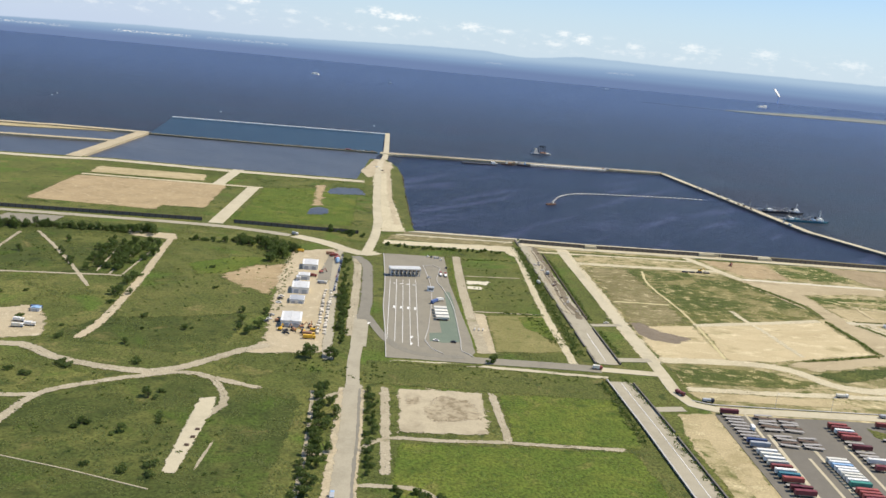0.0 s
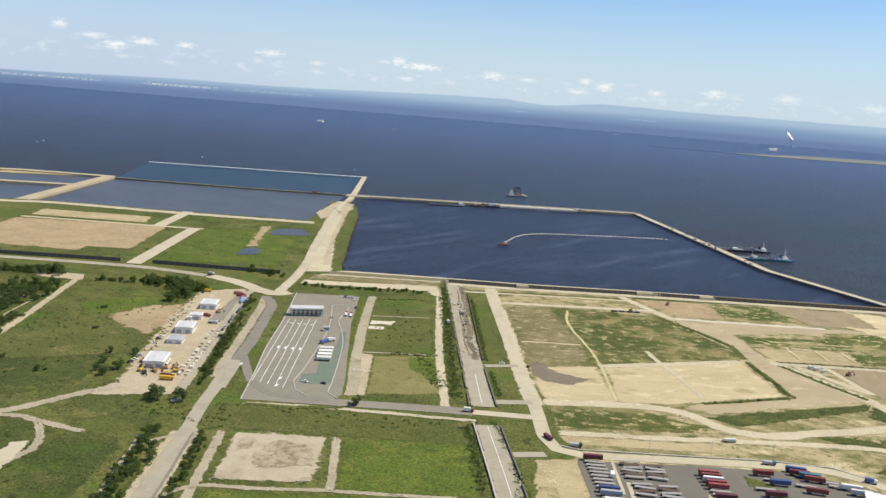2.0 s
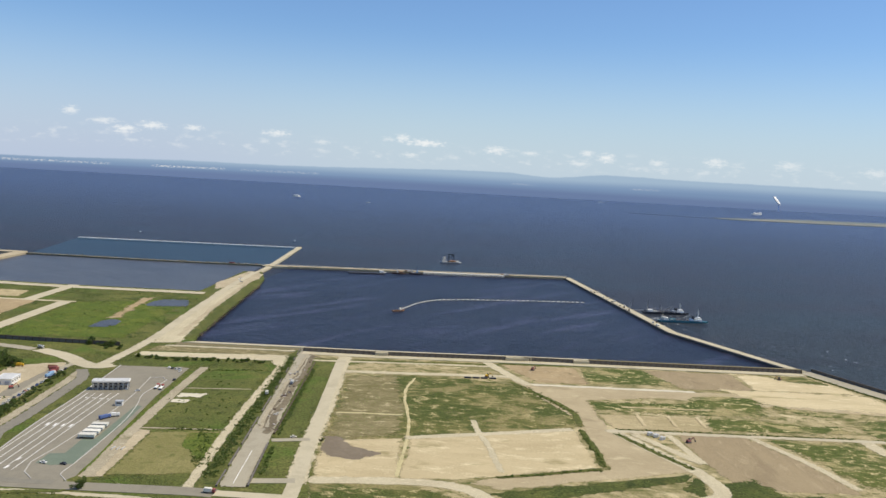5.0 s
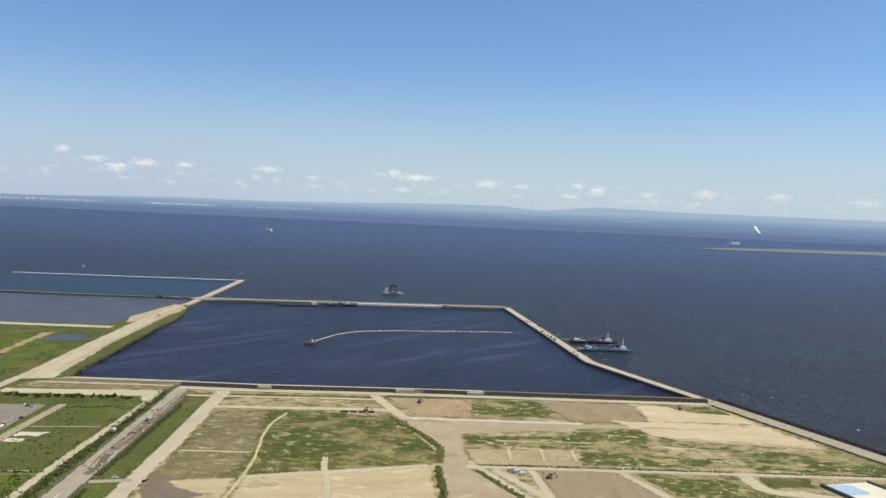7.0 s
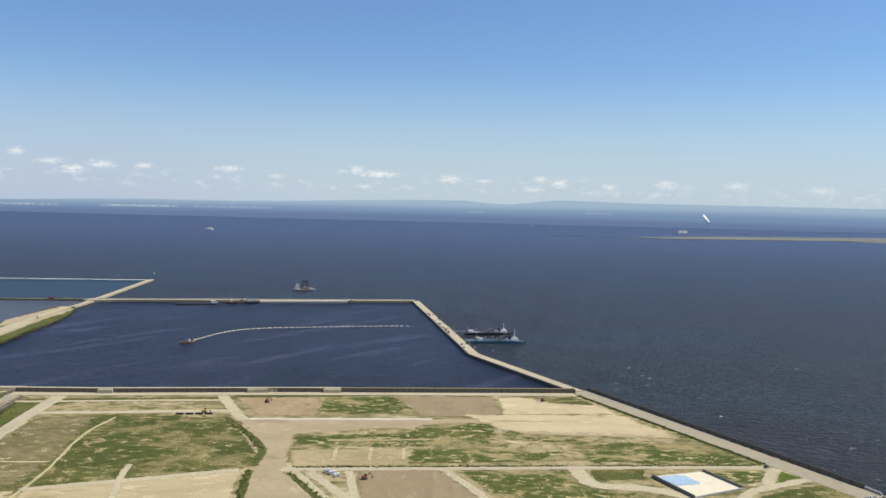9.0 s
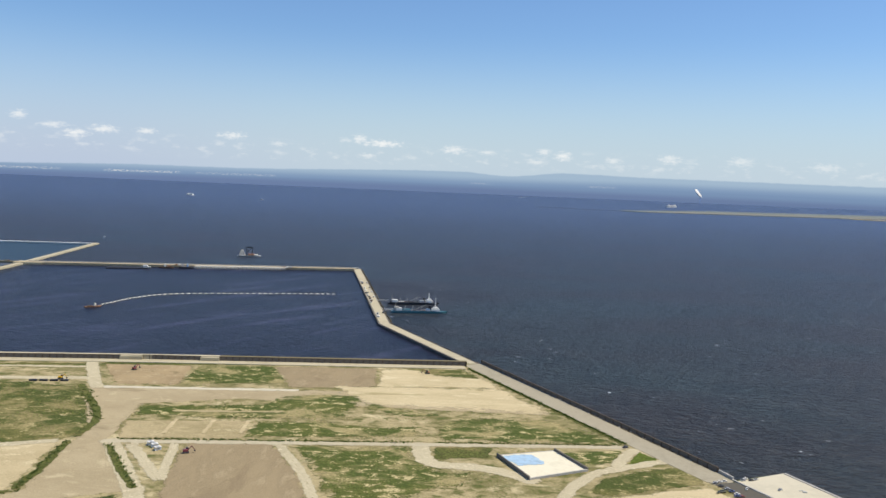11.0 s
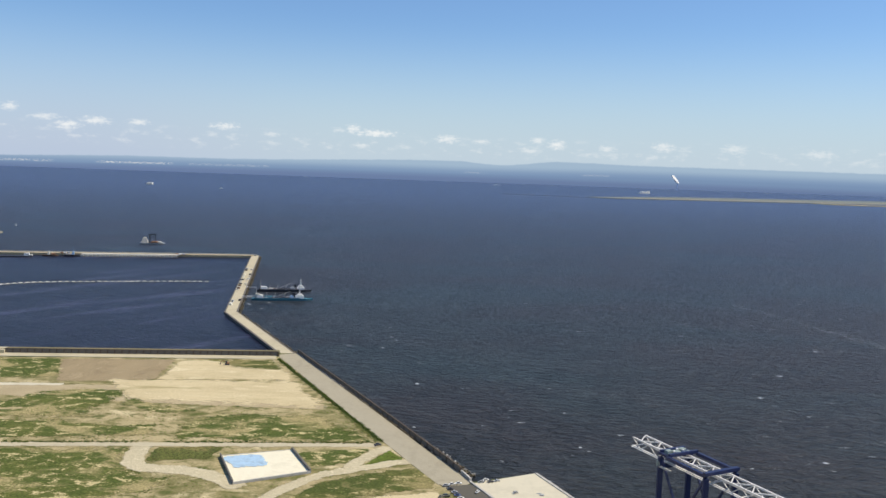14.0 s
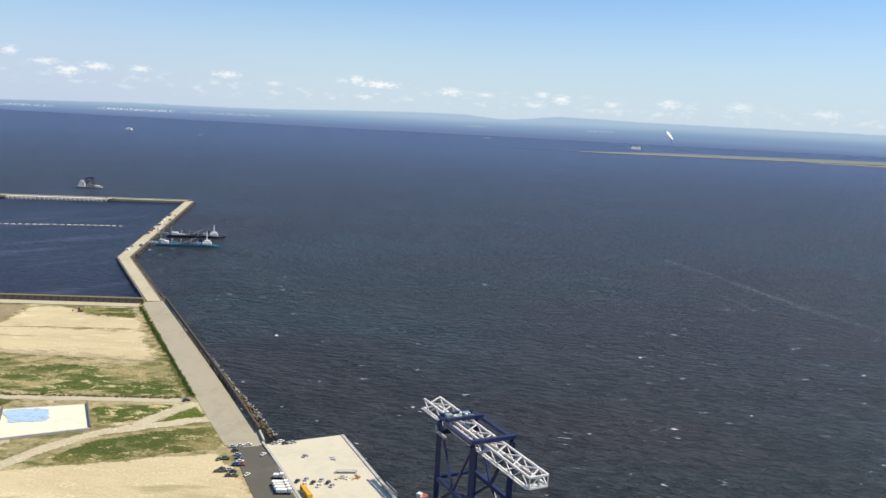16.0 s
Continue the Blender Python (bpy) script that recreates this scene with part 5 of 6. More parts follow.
cars = {c: car(pose(x, y, .17, 0, 0, t), *reversed(col(c))) for c, x, y, t in (("white", 2, 382.5, 170), ("black", 10.5, 382.5, 165), ("grey", -4, 545, 90), ("red", -60, 478, 90), ("blue", 504, 449, 0), ("cream", 93, 436.5, 15), ("olive", 499.4, 453.2, 20))}
spots = [("white", -82.5, 429, 20), ("black", -82.5, 425, 20), ("white", -81.5, 418, 20), ("grey", -80.5, 397, 30), ("white", -80.5, 391, 30), ("black", -81, 387, 30), ("white", -9, 547, 80), ("black", -6.5, 546, 80), ("grey", -2, 545.5, 80), ("white", 0, 541, 80), ("black", 4, 521, 90), ("grey", -6, 494, 40)]
spots += [(("black", "white", "grey", "blue")[i % 4], -63.5 + i * .42, 528 - i * 5.2, 98) for i in range(16)]
spots += [(c, x, y, t) for (x, y), c, t in zip(((499.5, 462.6), (501.6, 464), (504, 465), (500.9, 459.6), (502.4, 456.8), (503.4, 454.2), (504.5, 451.6), (505.6, 449), (508.9, 442.1), (510.5, 457.6)),
                                               ("grey", "white", "white", "black", "grey", "blue", "white", "red", "white", "white"), (12, 14, 10, 14, 16, 12, 15, 12, 60, 60))]
spots += [("olive", 497.8, 452.4, 40), ("black", 500.4, 445.4, 25), ("olive", 501.6, 443.9, 12), ("grey", 502.8, 445.2, 40), ("olive", 499.6, 443.6, 8), ("black", 504.2, 443.9, 20), ("olive", 505.4, 441.2, 10), ("black", 503.6, 441, 15)]
spots += [(("black", "grey", "white")[i % 3], x, y, 70) for i, (x, y) in enumerate(((524.5, 439.4), (526.8, 441), (527, 437.4), (529.2, 439), (531.4, 441), (531.2, 437.2), (533.6, 439.6), (535, 437.6)))]
spots += [("grey", 512.2, 467, 20), ("white", 513.9, 469, 25), ("black", 515.6, 467.4, 20), ("grey", 518, 468.6, 30), ("red", 529, 428, 0), ("black", 472, 503, 30), ("grey", 523.8, 458, 40)]
for c, x, y, t in spots:
    copy_thing(cars[c], pose(x, y, .2 if x > 508 else .17, 0, 0, t) @ Matrix.Diagonal((.8, .78, .78, 1)) if x > 490 else pose(x, y, .17, 0, 0, t))
for i, (x, y, t, c) in enumerate([(-76, 389, 20, "orange"), (-72, 377, 80, "yellow"), (-66, 378, 140, "orange"), (-61, 376, 200, "yellow"), (-63, 383, 30, "orange"), (-69, 374, 310, "black"), (213, 606, 60, "maroon"), (284, 472, 20, "maroon"), (380, 626, 200, "orange"), (183, 579, 0, "yellow"), (-70, 483, 40, "red"), (-57, 380, 10, "yellow"), (-59, 384, 90, "orange")]):
    excavator(pose(x, y, .15, 0, 0, t), *reversed(col(c)))
for i in range(4):
    ob = empty("semi_trailer", "white box trailer parked on the teal paving", "trailer", "trailers on the plaza", pose(4.2 - i * .5, 416 + i * 5.2, .2, 0, 0, 8))
    part("body", block(0, 0, .8, 7.0, 3.6, 1.2, 0, .06), CREAM, ob)
    part("frame", block(0, 0, .5, 6.6, 1.1, .3), DARK, ob)
    wheels(ob, [(x, y) for x in (-2.6, -1.8, 2.4) for y in (-.8, .8)], .5)
for x, y in ((1, 503), (4, 502)):
    truck(pose(x, y, .17, 0, 0, 95), RED, WHITE, "red and white flatbed truck on the plaza", 5.0, .5)


# ---- buildings ----
def shed(x, y, sx, sy, h, turn, roof, label, doors=2, slope=.16):
    ob = empty("shed", label, "shed", "works sheds", pose(x, y, .12, 0, 0, turn))
    wall = part("wall", block(0, 0, 0, sx, sy, h), WHITE, ob)
    bm = bmesh.new()
    for s in (-1, 1):
        box(bm, s * sx * .26, 0, h + slope * .4, sx * .53, sy + .8, .16)
    for v in bm.verts:
        v.co.z += slope * (1 - abs(v.co.x) / (sx * .5)) - .25
    part("roof", bm, roof, ob)
    part("ridge", block(0, 0, h + slope + .05, .3, sy + .8, .1), roof, ob)
    for i in range(doors):
        dx = (i - (doors - 1) / 2) * sx / doors
        d = part("door", block(dx, -sy / 2 - .04, 0, sx / doors * .55, .1, h * .62), GREY, ob, "grey roller shutter")
        part("frame", block(dx, -sy / 2 - .03, h * .62, sx / doors * .62, .14, .15), WHITE, d)
    for i in range(4):
        wdw = part("window", block(sx / 2 + .03, -sy * .36 + i * sy * .24, h * .45, .08, sy * .1, h * .24), GLASS, ob)
        part("frame", block(sx / 2 + .05, -sy * .36 + i * sy * .24, h * .45 - .12, .14, sy * .12, .1), WHITE, wdw)
    return ob


shed(-78.5, 494, 9, 12, 3.4, 8, ROOFGREY, "white steel shed with a pale grey roof in the works yard")
shed(-77.5, 468, 6.5, 6, 2.9, 8, ROOFGREY, "small white shed with a pale roof in the works yard", 1)
shed(-75, 444, 9, 12, 3.6, 8, ROOFGREY, "white steel shed with a pale roof beside parked trucks")
shed(-73, 424, 7.5, 8, 2.2, 8, GREY, "low grey site hut in the works yard", 2, .2)
shed(-69, 389, 9.5, 14, 3.6, 8, ROOFGREY, "large white shed with a pale roof behind heaped machinery")
shed(-80, 464, 2.5, 3.5, 2.3, 10, ROOFGREY, "small site cabin beside the shed", 1, .1)
shed(-186, 372, 4, 2.5, 2.0, 5, SKYBLUE, "small site cabin with a blue roof", 1, .2)
for x, y in ((269, 478), (271.5, 474.5), (266.5, 480.5)):
    shed(x, y, 2.6, 1.6, 1.5, 40, ROOFGREY, "white site cabin beside the dirt track", 1, .1)
for x, y, t in ((228, 312, -20), (236, 308, -20)):
    shed(x, y, 9, 6, 2.6, t, WHITE, "low white office hut at the yard's edge", 2, .2)

gate = empty("gate_building", "long white toll gate canopy over dark traffic lanes", "building", at=pose(-21, 495, .15, 0, 0, 16))
part("roof", block(0, 0, 4.3, 19.2, 6.0, .9, 0, .08), WHITE, gate)
part("roof_deck", block(0, .2, 5.2, 18.4, 5.2, .12), ROOFGREY, gate)
part("fascia", block(0, -3.06, 4.2, 19.4, .12, .6), STONE, gate)
for i in range(8):
    x = -9.0 + i * 2.57
    part("column", block(x, -2.4, 0, .5, .5, 4.3), STONE, gate)
    part("column", block(x, 2.4, 0, .5, .5, 4.3), STONE, gate)
    if i < 7:
        b = part("booth", block(x + 1.37, .2, 0, 1.1, 3.2, 2.6, 0, .05), GREY, gate)
        part("window", block(x + 1.37, -1.45, 1.2, .9, .08, .9), GLASS, b)
        part("lane_sign", block(x + 1.37, -2.7, 3.3, 1.6, .2, .7), DARK, gate, "dark lane sign")
bt = empty("control_booth", "small pale booth on the plaza island", "booth", at=pose(-4, 467, .17, 0, 0, 10))
part("wall", block(0, 0, 0, 3.4, 2.4, 2.2), WHITE, bt)
part("roof", block(0, 0, 2.2, 4.0, 3.0, .25), GREY, bt)
part("window", block(0, -1.22, 1.0, 2.4, .06, .8), GLASS, bt)
# lane lines and kerbs of the plaza
for i in range(5):
    x0, x1 = -28.2 + i * 3.75, -21.3 + i * 3.85
    ribbon("lane_marking", WHITE, .14, .24, [(x0 - .5, 484 + i), (x1, 379 + i * -1.5)], 0, .1, "white lane line on the plaza")
    if i < 4:
        ribbon("lane_arrow", WHITE, .142, 1.0, [(x0 + 6.3, 428.5), (x0 + 6.0, 432.5)], 0, .1, "white lane arrow on the plaza")
        ribbon("lane_stop", WHITE, .142, .9, [(x0 + 2.0, 476), (x0 + 3.6, 476.4)], 0, .1, "white stop bar on the plaza")
ribbon("plaza_kerb", STONE, .3, .5, [(-38.5, 546), (-31.5, 480), (-27.8, 430), (-23.5, 393), (-19.6, 355)], 0, label="pale kerb of the plaza")
ribbon("plaza_kerb", STONE, .3, .4, [(-11, 524), (-3.4, 468), (-2.3, 400), (-3.4, 383), (0, 372), (6, 366)], 0, label="pale curving kerb of the plaza island")
ribbon("plaza_kerb", STONE, .3, .4, [(-10, 522), (-5, 526), (0, 520), (-1, 490), (4, 470), (9.5, 440), (14, 385), (14.5, 372), (20, 366)], 0, label="pale curving kerb of the plaza island")
slab("plaza_verge", OLIVE, .16, [(-17, 352), (2, 353), (24, 358), (24, 355), (2, 350), (-17, 349.5)], .2, label="thin grass verge with pale kerb")
for x, y in ((-10, 383.5), (-32.5, 398), (-9.5, 374)):
    ribbon("lane_arrow", WHITE, .155, .9, [(x, y), (x + .4, y + 3)], 0, .1, "white road arrow")

# cast blocks laid out in two rows in the works yard
me = bpy.data.meshes.new("concrete_block")
block(0, 0, 0, 2.6, 1.5, .9, 0, .08).to_mesh(me)
me.materials.append(BLOCKS)
for i in range(16):
    for j in range(2):
        r = random.Random(i * 7 + j)
        o = new("concrete_block", me)
        o.matrix_basis = pose(-61.6 + i * .47 + j * 3.4 + r.uniform(-.3, .3), 447 - i * 4.6 + r.uniform(-.5, .5), .12, 0, 0, 98 + r.uniform(-12, 12)) @ Matrix.Diagonal((r.uniform(.7, 1.25), r.uniform(.7, 1.2), r.uniform(.7, 1.4), 1))
        tagged(o, "cream cast concrete block laid in a row", "block", "blocks in the works yard")
# small things on the long pad
for x, y in ((-77.6, 268), (-77.4, 262), (-77.6, 256)):
    o = part("pallet_stack", block(x, y, .2, 1.5, .8, .7, 10, .05), RUST)
    tagged(o, "small stack of rusty pallets on the concrete pad", "pallet stack", "stacks on the pad")
for i in range(4):
    o = part("spoil_skip", block(171 + i * 5.2, 573.5 + i * .7, .1, 4.2, 1.4, .9, 6, .1), DARK)
    tagged(o, "long dark skip beside the dirt lane", "skip", "skips by the lane")
for x, y in ((21, 405), (23.2, 405), (25.2, 405.4)):
    o = part("barrier", block(x, y, .1, .5, 3.2, .7, -6, .05), STONE)
    tagged(o, "pale concrete barrier on the gravel pad", "barrier", "barriers on the pad")
for x, y, t in ((274, 366, -40), (276.5, 363.5, -40), (279, 361, -40), (281.5, 358.5, -35)):
    o = part("pipe_stack", block(x, y, .1, 1.9, 1.1, .7, t, .2), RUST)
    tagged(o, "stack of dark rusty pipes beside the track", "pipe stack", "stacks beside the track")

# open tank with a pale floor between two dark side walls
A, B, C, D = (413.3, 484.6), (439, 494), (449.8, 471), (424.6, 457.8)
tank = tagged(new("open_tank"), "open rectangular tank with a white floor and dark side walls", "tank")
bm = bmesh.new()
bm.faces.new([bm.verts.new((*p, .5)) for p in (A, D, C, B)])
bmesh.ops.recalc_face_normals(bm, faces=bm.faces[:])
part("floor", bm, LINING, tank, "white lining sheet")
for p, q, h, mt in ((A, B, .5, STONE), (C, D, .9, STONE), (B, C, 1.5, TANKWALL), (D, A, 1.5, TANKWALL)):
    part("wall", beam(bmesh.new(), (*p, h / 2 + .1), (*q, h / 2 + .1), .5, h), mt, tank)
blue = slab("lining", paint("faded_blue_lining", (.42, .58, .7), .6, 0, .3, 3), .54, [(416.5, 482), (427, 485.6), (431, 477), (422, 474)], 1.2, .5, "faded blue patch of lining")
blue.parent = tank
del blue["kind"]

litter("apron_gear", (536, 442.6), (543, 444.6), 14, .7, .22, (.5, 1.0), (CREAM, ORANGE, STONE, YELLOW, GREY), "small cream and orange quay gear on the apron", "gear on the apron")
aw = empty("awning", "long pale grey awning beside stacked quay gear", "awning", at=pose(538.2, 447.6, .2, 0, 0, 7))
part("roof", block(0, 0, .8, 6.6, 1.4, .1), STONE, aw)
for x in (-3.1, 0, 3.1):
    for y in (-.6, .6):
        part("post", block(x, y, 0, .1, .1, .8), GREY, aw)
litter("rope_drum", (530, 462), (534, 456), 3, .6, .22, (.5, .8), (GREY, DARK), "small dark drum on the pale apron", "drums on the apron")

# ---- gantry crane on its barge ----
barge = tagged(new("crane_barge"), "flat dark steel barge carrying the gantry crane", "barge")
part("hull", block(575.5, 421, -3, 16, 27, 4.0, -27, .4), DARK, barge)
part("deck", block(575.5, 421, 1.0, 15, 26, .1, -27), DARK, barge)
for x, y in ((567, 429), (573, 432)):
    part("winch", tube(bmesh.new(), x, y, 1.9, .8, 2.2, "X", 14), RED, barge, "red mooring winch")
part("fender", tube(bmesh.new(), 573, 420, 2.2, .9, 2.6, "Y", 12), CREAM, barge, "pale rope fender")
crane = tagged(new("gantry_crane"), "blue container gantry crane with a white lattice boom", "crane")
P, Q = Vector((563.3, 446.6, 0)), Vector((589.9, 394.0, 0))
U = (Q - P).normalized()
V = Vector((-U.y, U.x, 0))
L, W, ZB, ZT = (Q - P).length, 2.6, 23.2, 26.0


def at(s, v, z):
    p = P + U * s + V * v
    return (p.x, p.y, z)


for v in (-W, W):
    for z in (ZB, ZT):
        part("boom_chord", beam(bmesh.new(), at(0, v, z), at(L, v, z), .5), BOOM, crane)
    n = 15
    bm = bmesh.new()
    for i in range(n):
        s0, s1 = L * i / n, L * (i + 1) / n
        beam(bm, at(s0, v, ZB if i % 2 else ZT), at(s1, v, ZT if i % 2 else ZB), .2)
    part("boom_lacing", bm, BOOM, crane)
bm = bmesh.new()
for i in range(n):
    beam(bm, at(L * i / n, -W if i % 2 else W, ZT), at(L * (i + 1) / n, W if i % 2 else -W, ZT), .3)
part("boom_lacing", bm, BOOM, crane)
bm = bmesh.new()
for i in range(0, n + 1, 3):
    beam(bm, at(L * i / n, -W, ZB), at(L * i / n, W, ZB), .26)
part("boom_lacing", bm, BOOM, crane)
part("boom_walkway", beam(bmesh.new(), at(21.5, -4.2, ZT - .5), at(35.8, -4.2, ZT - .5), 1.5, .3), STONE, crane, "pale walkway beside the boom")
part("boom_walkway", beam(bmesh.new(), at(18.5, -7.0, ZB - .2), at(23, -7.0, ZB - .2), 1.0, .3), STONE, crane, "pale landing below the trolley")
bm = bmesh.new()
for v in (-W, 0, W):
    beam(bm, at(L, v, ZB), at(L, v, ZT), .34)
for z in (ZB, ZT):
    beam(bm, at(L, -W, z), at(L, W, z), .45)
beam(bm, at(L, -W, ZB), at(L, 0, ZT), .24), beam(bm, at(L, W, ZB), at(L, 0, ZT), .24)
part("end_frame", bm, BOOM, crane)
part("rail_deck", beam(bmesh.new(), at(L - 2.2, 0, ZB - .1), at(L - .2, 0, ZB - .1), 4.4, .2), ROOFGREY, crane, "pale grating at the boom's end")
bm = beam(bmesh.new(), at(0, -W - .7, ZB), at(L, -W - .7, ZB), .5, .08)
part("catwalk", bm, ROOFGREY, crane, "pale grating catwalk")
for s in (17.4, 36.8):
    for v in (-6.0, 6.0):
        part("leg", beam(bmesh.new(), at(s, v, 1.1), at(s, v, ZT - .4), 1.5), BLUEPAINT, crane)
part("portal_beam", beam(bmesh.new(), at(36.8, -6.8, ZT + .9), at(36.8, 6.8, ZT + .9), 1.3, 1.0), BLUEPAINT, crane)
part("portal_beam", beam(bmesh.new(), at(17.4, -6.6, ZB - .8), at(17.4, 6.6, ZB - .8), 1.1, 1.1), BLUEPAINT, crane)
# trolley standing over the far legs, with its machinery between two beams
for s, a, b in ((16.4, -5.4, 4.6), (20.6, -5.6, 6.0)):
    part("trolley_beam", beam(bmesh.new(), at(s, a, ZT + 1.0), at(s, b, ZT + 1.0), .9, .9), BLUEPAINT, crane)
part("trolley_side", beam(bmesh.new(), at(16.0, -5.6, ZT + .5), at(21.0, -5.6, ZT + .5), .7), BLUEPAINT, crane)
part("trolley_side", beam(bmesh.new(), at(16.4, 4.4, ZT + .5), at(20.6, 4.4, ZT + .5), .5), BLUEPAINT, crane)
part("trolley_floor", beam(bmesh.new(), at(17.0, -.4, ZT + .4), at(20.0, -.4, ZT + .4), 8.6, .2), TROLLEY, crane, "grey-green trolley deck")
for s, v, l, w, h in ((18.0, -3.6, 1.6, 2.0, 1.2), (18.6, -.9, 2.0, 2.2, .8), (17.9, 2.0, 1.5, 2.2, 1.1), (19.4, 3.2, .9, 1.2, .7)):
    part("trolley_house", block(*at(s, v, ZT + .5), w, l, h, 26.8, .08), TROLLEY, crane, "grey-green trolley machinery")
for s, v in ((19.3, -2.3), (17.6, .4), (19.2, 1.4)):
    part("trolley_drum", tube(bmesh.new(), *at(s, v, ZT + 1.2), .45, 1.2, "Y", 12), BOOM, crane, "pale hoist drum")
for v in (-6.0, 6.0):
    part("side_girder", beam(bmesh.new(), at(20.4, v, ZT + .2), at(36.8, v, ZT + .2), 1.0, 1.0), BLUEPAINT, crane)
    part("sill_beam", beam(bmesh.new(), at(17.4, v, 9), at(36.8, v, 9), 1.1), BLUEPAINT, crane)
    for a, b in ((at(17.4, v, ZT), at(27.1, v, 9)), (at(36.8, v, ZT), at(27.1, v, 9)), (at(17.4, v, 1.5), at(27.1, v, 9)), (at(36.8, v, 1.5), at(27.1, v, 9))):
        part("brace", beam(bmesh.new(), a, b, .6), BLUEPAINT, crane)
for s in (17.4, 36.8):
    part("tie_beam", beam(bmesh.new(), at(s, -6, 9), at(s, 6, 9), .9), BLUEPAINT, crane)
part("trolley_cabin", block(*at(17.2, -6.2, ZB - .6), 1.4, 1.4, 1.7, 26.8, .1), TROLLEY, crane, "grey-green operator cabin")
boat = empty("work_boat", "small red work boat moored at the quay", "boat", at=pose(561.5, 435.6, -2, 0, 0, 60))
part("hull", block(0, 0, 0, 5.5, 2.2, 1.6, 0, .4), RED, boat)
part("wheelhouse", block(-.8, 0, 1.6, 1.5, 1.4, 1.3, 0, .1), WHITE, boat)
part("derrick", beam(bmesh.new(), (-6.0, 1.6, 2.6), (3.6, .4, 7.0), .13), RUST, boat, "slim rusty derrick pole")
gang = empty("gangway", "green-grey steel gangway frame on the quay edge", "gangway", at=pose(552, 436, .25, 0, 0, -62))
bm = bmesh.new()
for y in (-.9, .9):
    for z in (.1, 1.3):
        beam(bm, (-4, y, z), (4, y, z), .14)
    for i in range(9):
        beam(bm, (-4 + i, y, .1), (-4 + i, y, 1.3), .1)
part("side_frame", bm, GREY, gang)
part("deck", block(0, 0, 0, 8, 1.8, .1), DARK, gang)
yc = empty("yellow_container", "bright yellow long box on the apron edge", "container", at=pose(528.5, 431, .55, 0, 0, 116))
part("body", corrugated(7.5, 1.5, 1.5, 0), YELLOW, yc)


# ---- vessels ----
def hull(bm, long, beam_w, depth, bow=.25):
    """A boat's hull, pointed at +x, deck at z = depth."""
    rows = [(-.5, .82), (-.3, 1), (.5 - bow, 1), (.5 - bow * .4, .62), (.5, .06)]
    ring = [[bm.verts.new((long * s + (long * .03 if k == "top" and s == .5 else 0), sgn * beam_w / 2 * w * (1 if k == "top" else .8), depth if k == "top" else -1.0)) for s, w in rows for sgn in (1,)] +
            [bm.verts.new((long * s, -beam_w / 2 * w * (1 if k == "top" else .8), depth if k == "top" else -1.0)) for s, w in reversed(rows)] for k in ("low", "top")]
    for i in range(len(ring[0])):
        j = (i + 1) % len(ring[0])
        bm.faces.new((ring[0][i], ring[0][j], ring[1][j], ring[1][i]))
    bm.faces.new(ring[1])
    bmesh.ops.recalc_face_normals(bm, faces=bm.faces[:])
    return bm


def vessel(name, label, m, long, wide, hullmat, house, mats=(WHITE, DARK), mast=5.0, deckload=()):
    ob = empty(name, label, "boat", at=m)
    part("hull", hull(bmesh.new(), long, wide, 1.6), hullmat, ob)
    part("deck", block(-.05 * long, 0, 1.6, long * .7, wide * .8, .08), WHITE if hullmat is WHITE else RUST, ob)
    hx = house * long
    sh = part("wheelhouse", block(hx, 0, 1.65, long * .14, wide * .7, 2.2, 0, .15), mats[0], ob)
    part("bridge", block(hx + .2, 0, 3.85, long * .09, wide * .5, 1.3, 0, .1), mats[0], sh)
    part("window", block(hx + long * .05 + .2, 0, 4.2, .1, wide * .42, .6), GLASS, sh)
    part("mast", tube(bmesh.new(), hx, 0, 5 + mast / 2, .22 if long < 40 else .5, mast, "Z", 8, .12 if long < 40 else .3), mats[0], ob)
    if long > 44:
        part("foremast", tube(bmesh.new(), -.42 * long, 0, 5.5, .3, 8, "Z", 8, .2), STONE, ob)
        part("yard", beam(bmesh.new(), (hx, -2.4, 9.5), (hx, 2.4, 9.5), .25), mats[0], ob)
        part("funnel", block(hx - long * .1, 0, 3.0, 2.2, 1.8, 3.4, 0, .2), DARK, ob)
        part("stern_house", block(-.36 * long, 0, 1.65, 5.0, wide * .6, 2.6, 0, .15), mats[0], ob, "white stern deckhouse")
        for s in (-1, 1):
            part("bulwark", beam(bmesh.new(), (-.46 * long, s * wide * .47, 1.9), (.3 * long, s * wide * .47, 1.9), .25, .7), hullmat, ob)
            part("rail", beam(bmesh.new(), (-.4 * long, s * wide * .46, 2.5), (.3 * long, s * wide * .46, 2.5), .14), mats[0], ob)
        for x in (-.26, -.12, .04):
            bm = bmesh.new()
            for y in (-wide * .36, wide * .36):
                beam(bm, (x * long, y, 1.6), (x * long + .6, y, 5.4), .3)
            beam(bm, (x * long + .6, -wide * .36, 5.4), (x * long + .6, wide * .36, 5.4), .35)
            part("derrick_frame", bm, STONE, ob, "pale steel derrick frame")
        part("derrick_boom", beam(bmesh.new(), (-.1 * long, 0, 2.4), (.14 * long, .8, 7.0), .35), STONE, ob, "pale steel boom")
        part("hatch", block(-.04 * long, 0, 1.68, long * .3, wide * .5, .8, 0, .1), RUST, ob, "rusty hatch cover")
    for k, (x, sx, sz, mt) in enumerate(deckload):
        part("deck_gear", block(x * long, 0, 1.68, sx, wide * .55, sz, 0, .15), mt, ob)
    return ob


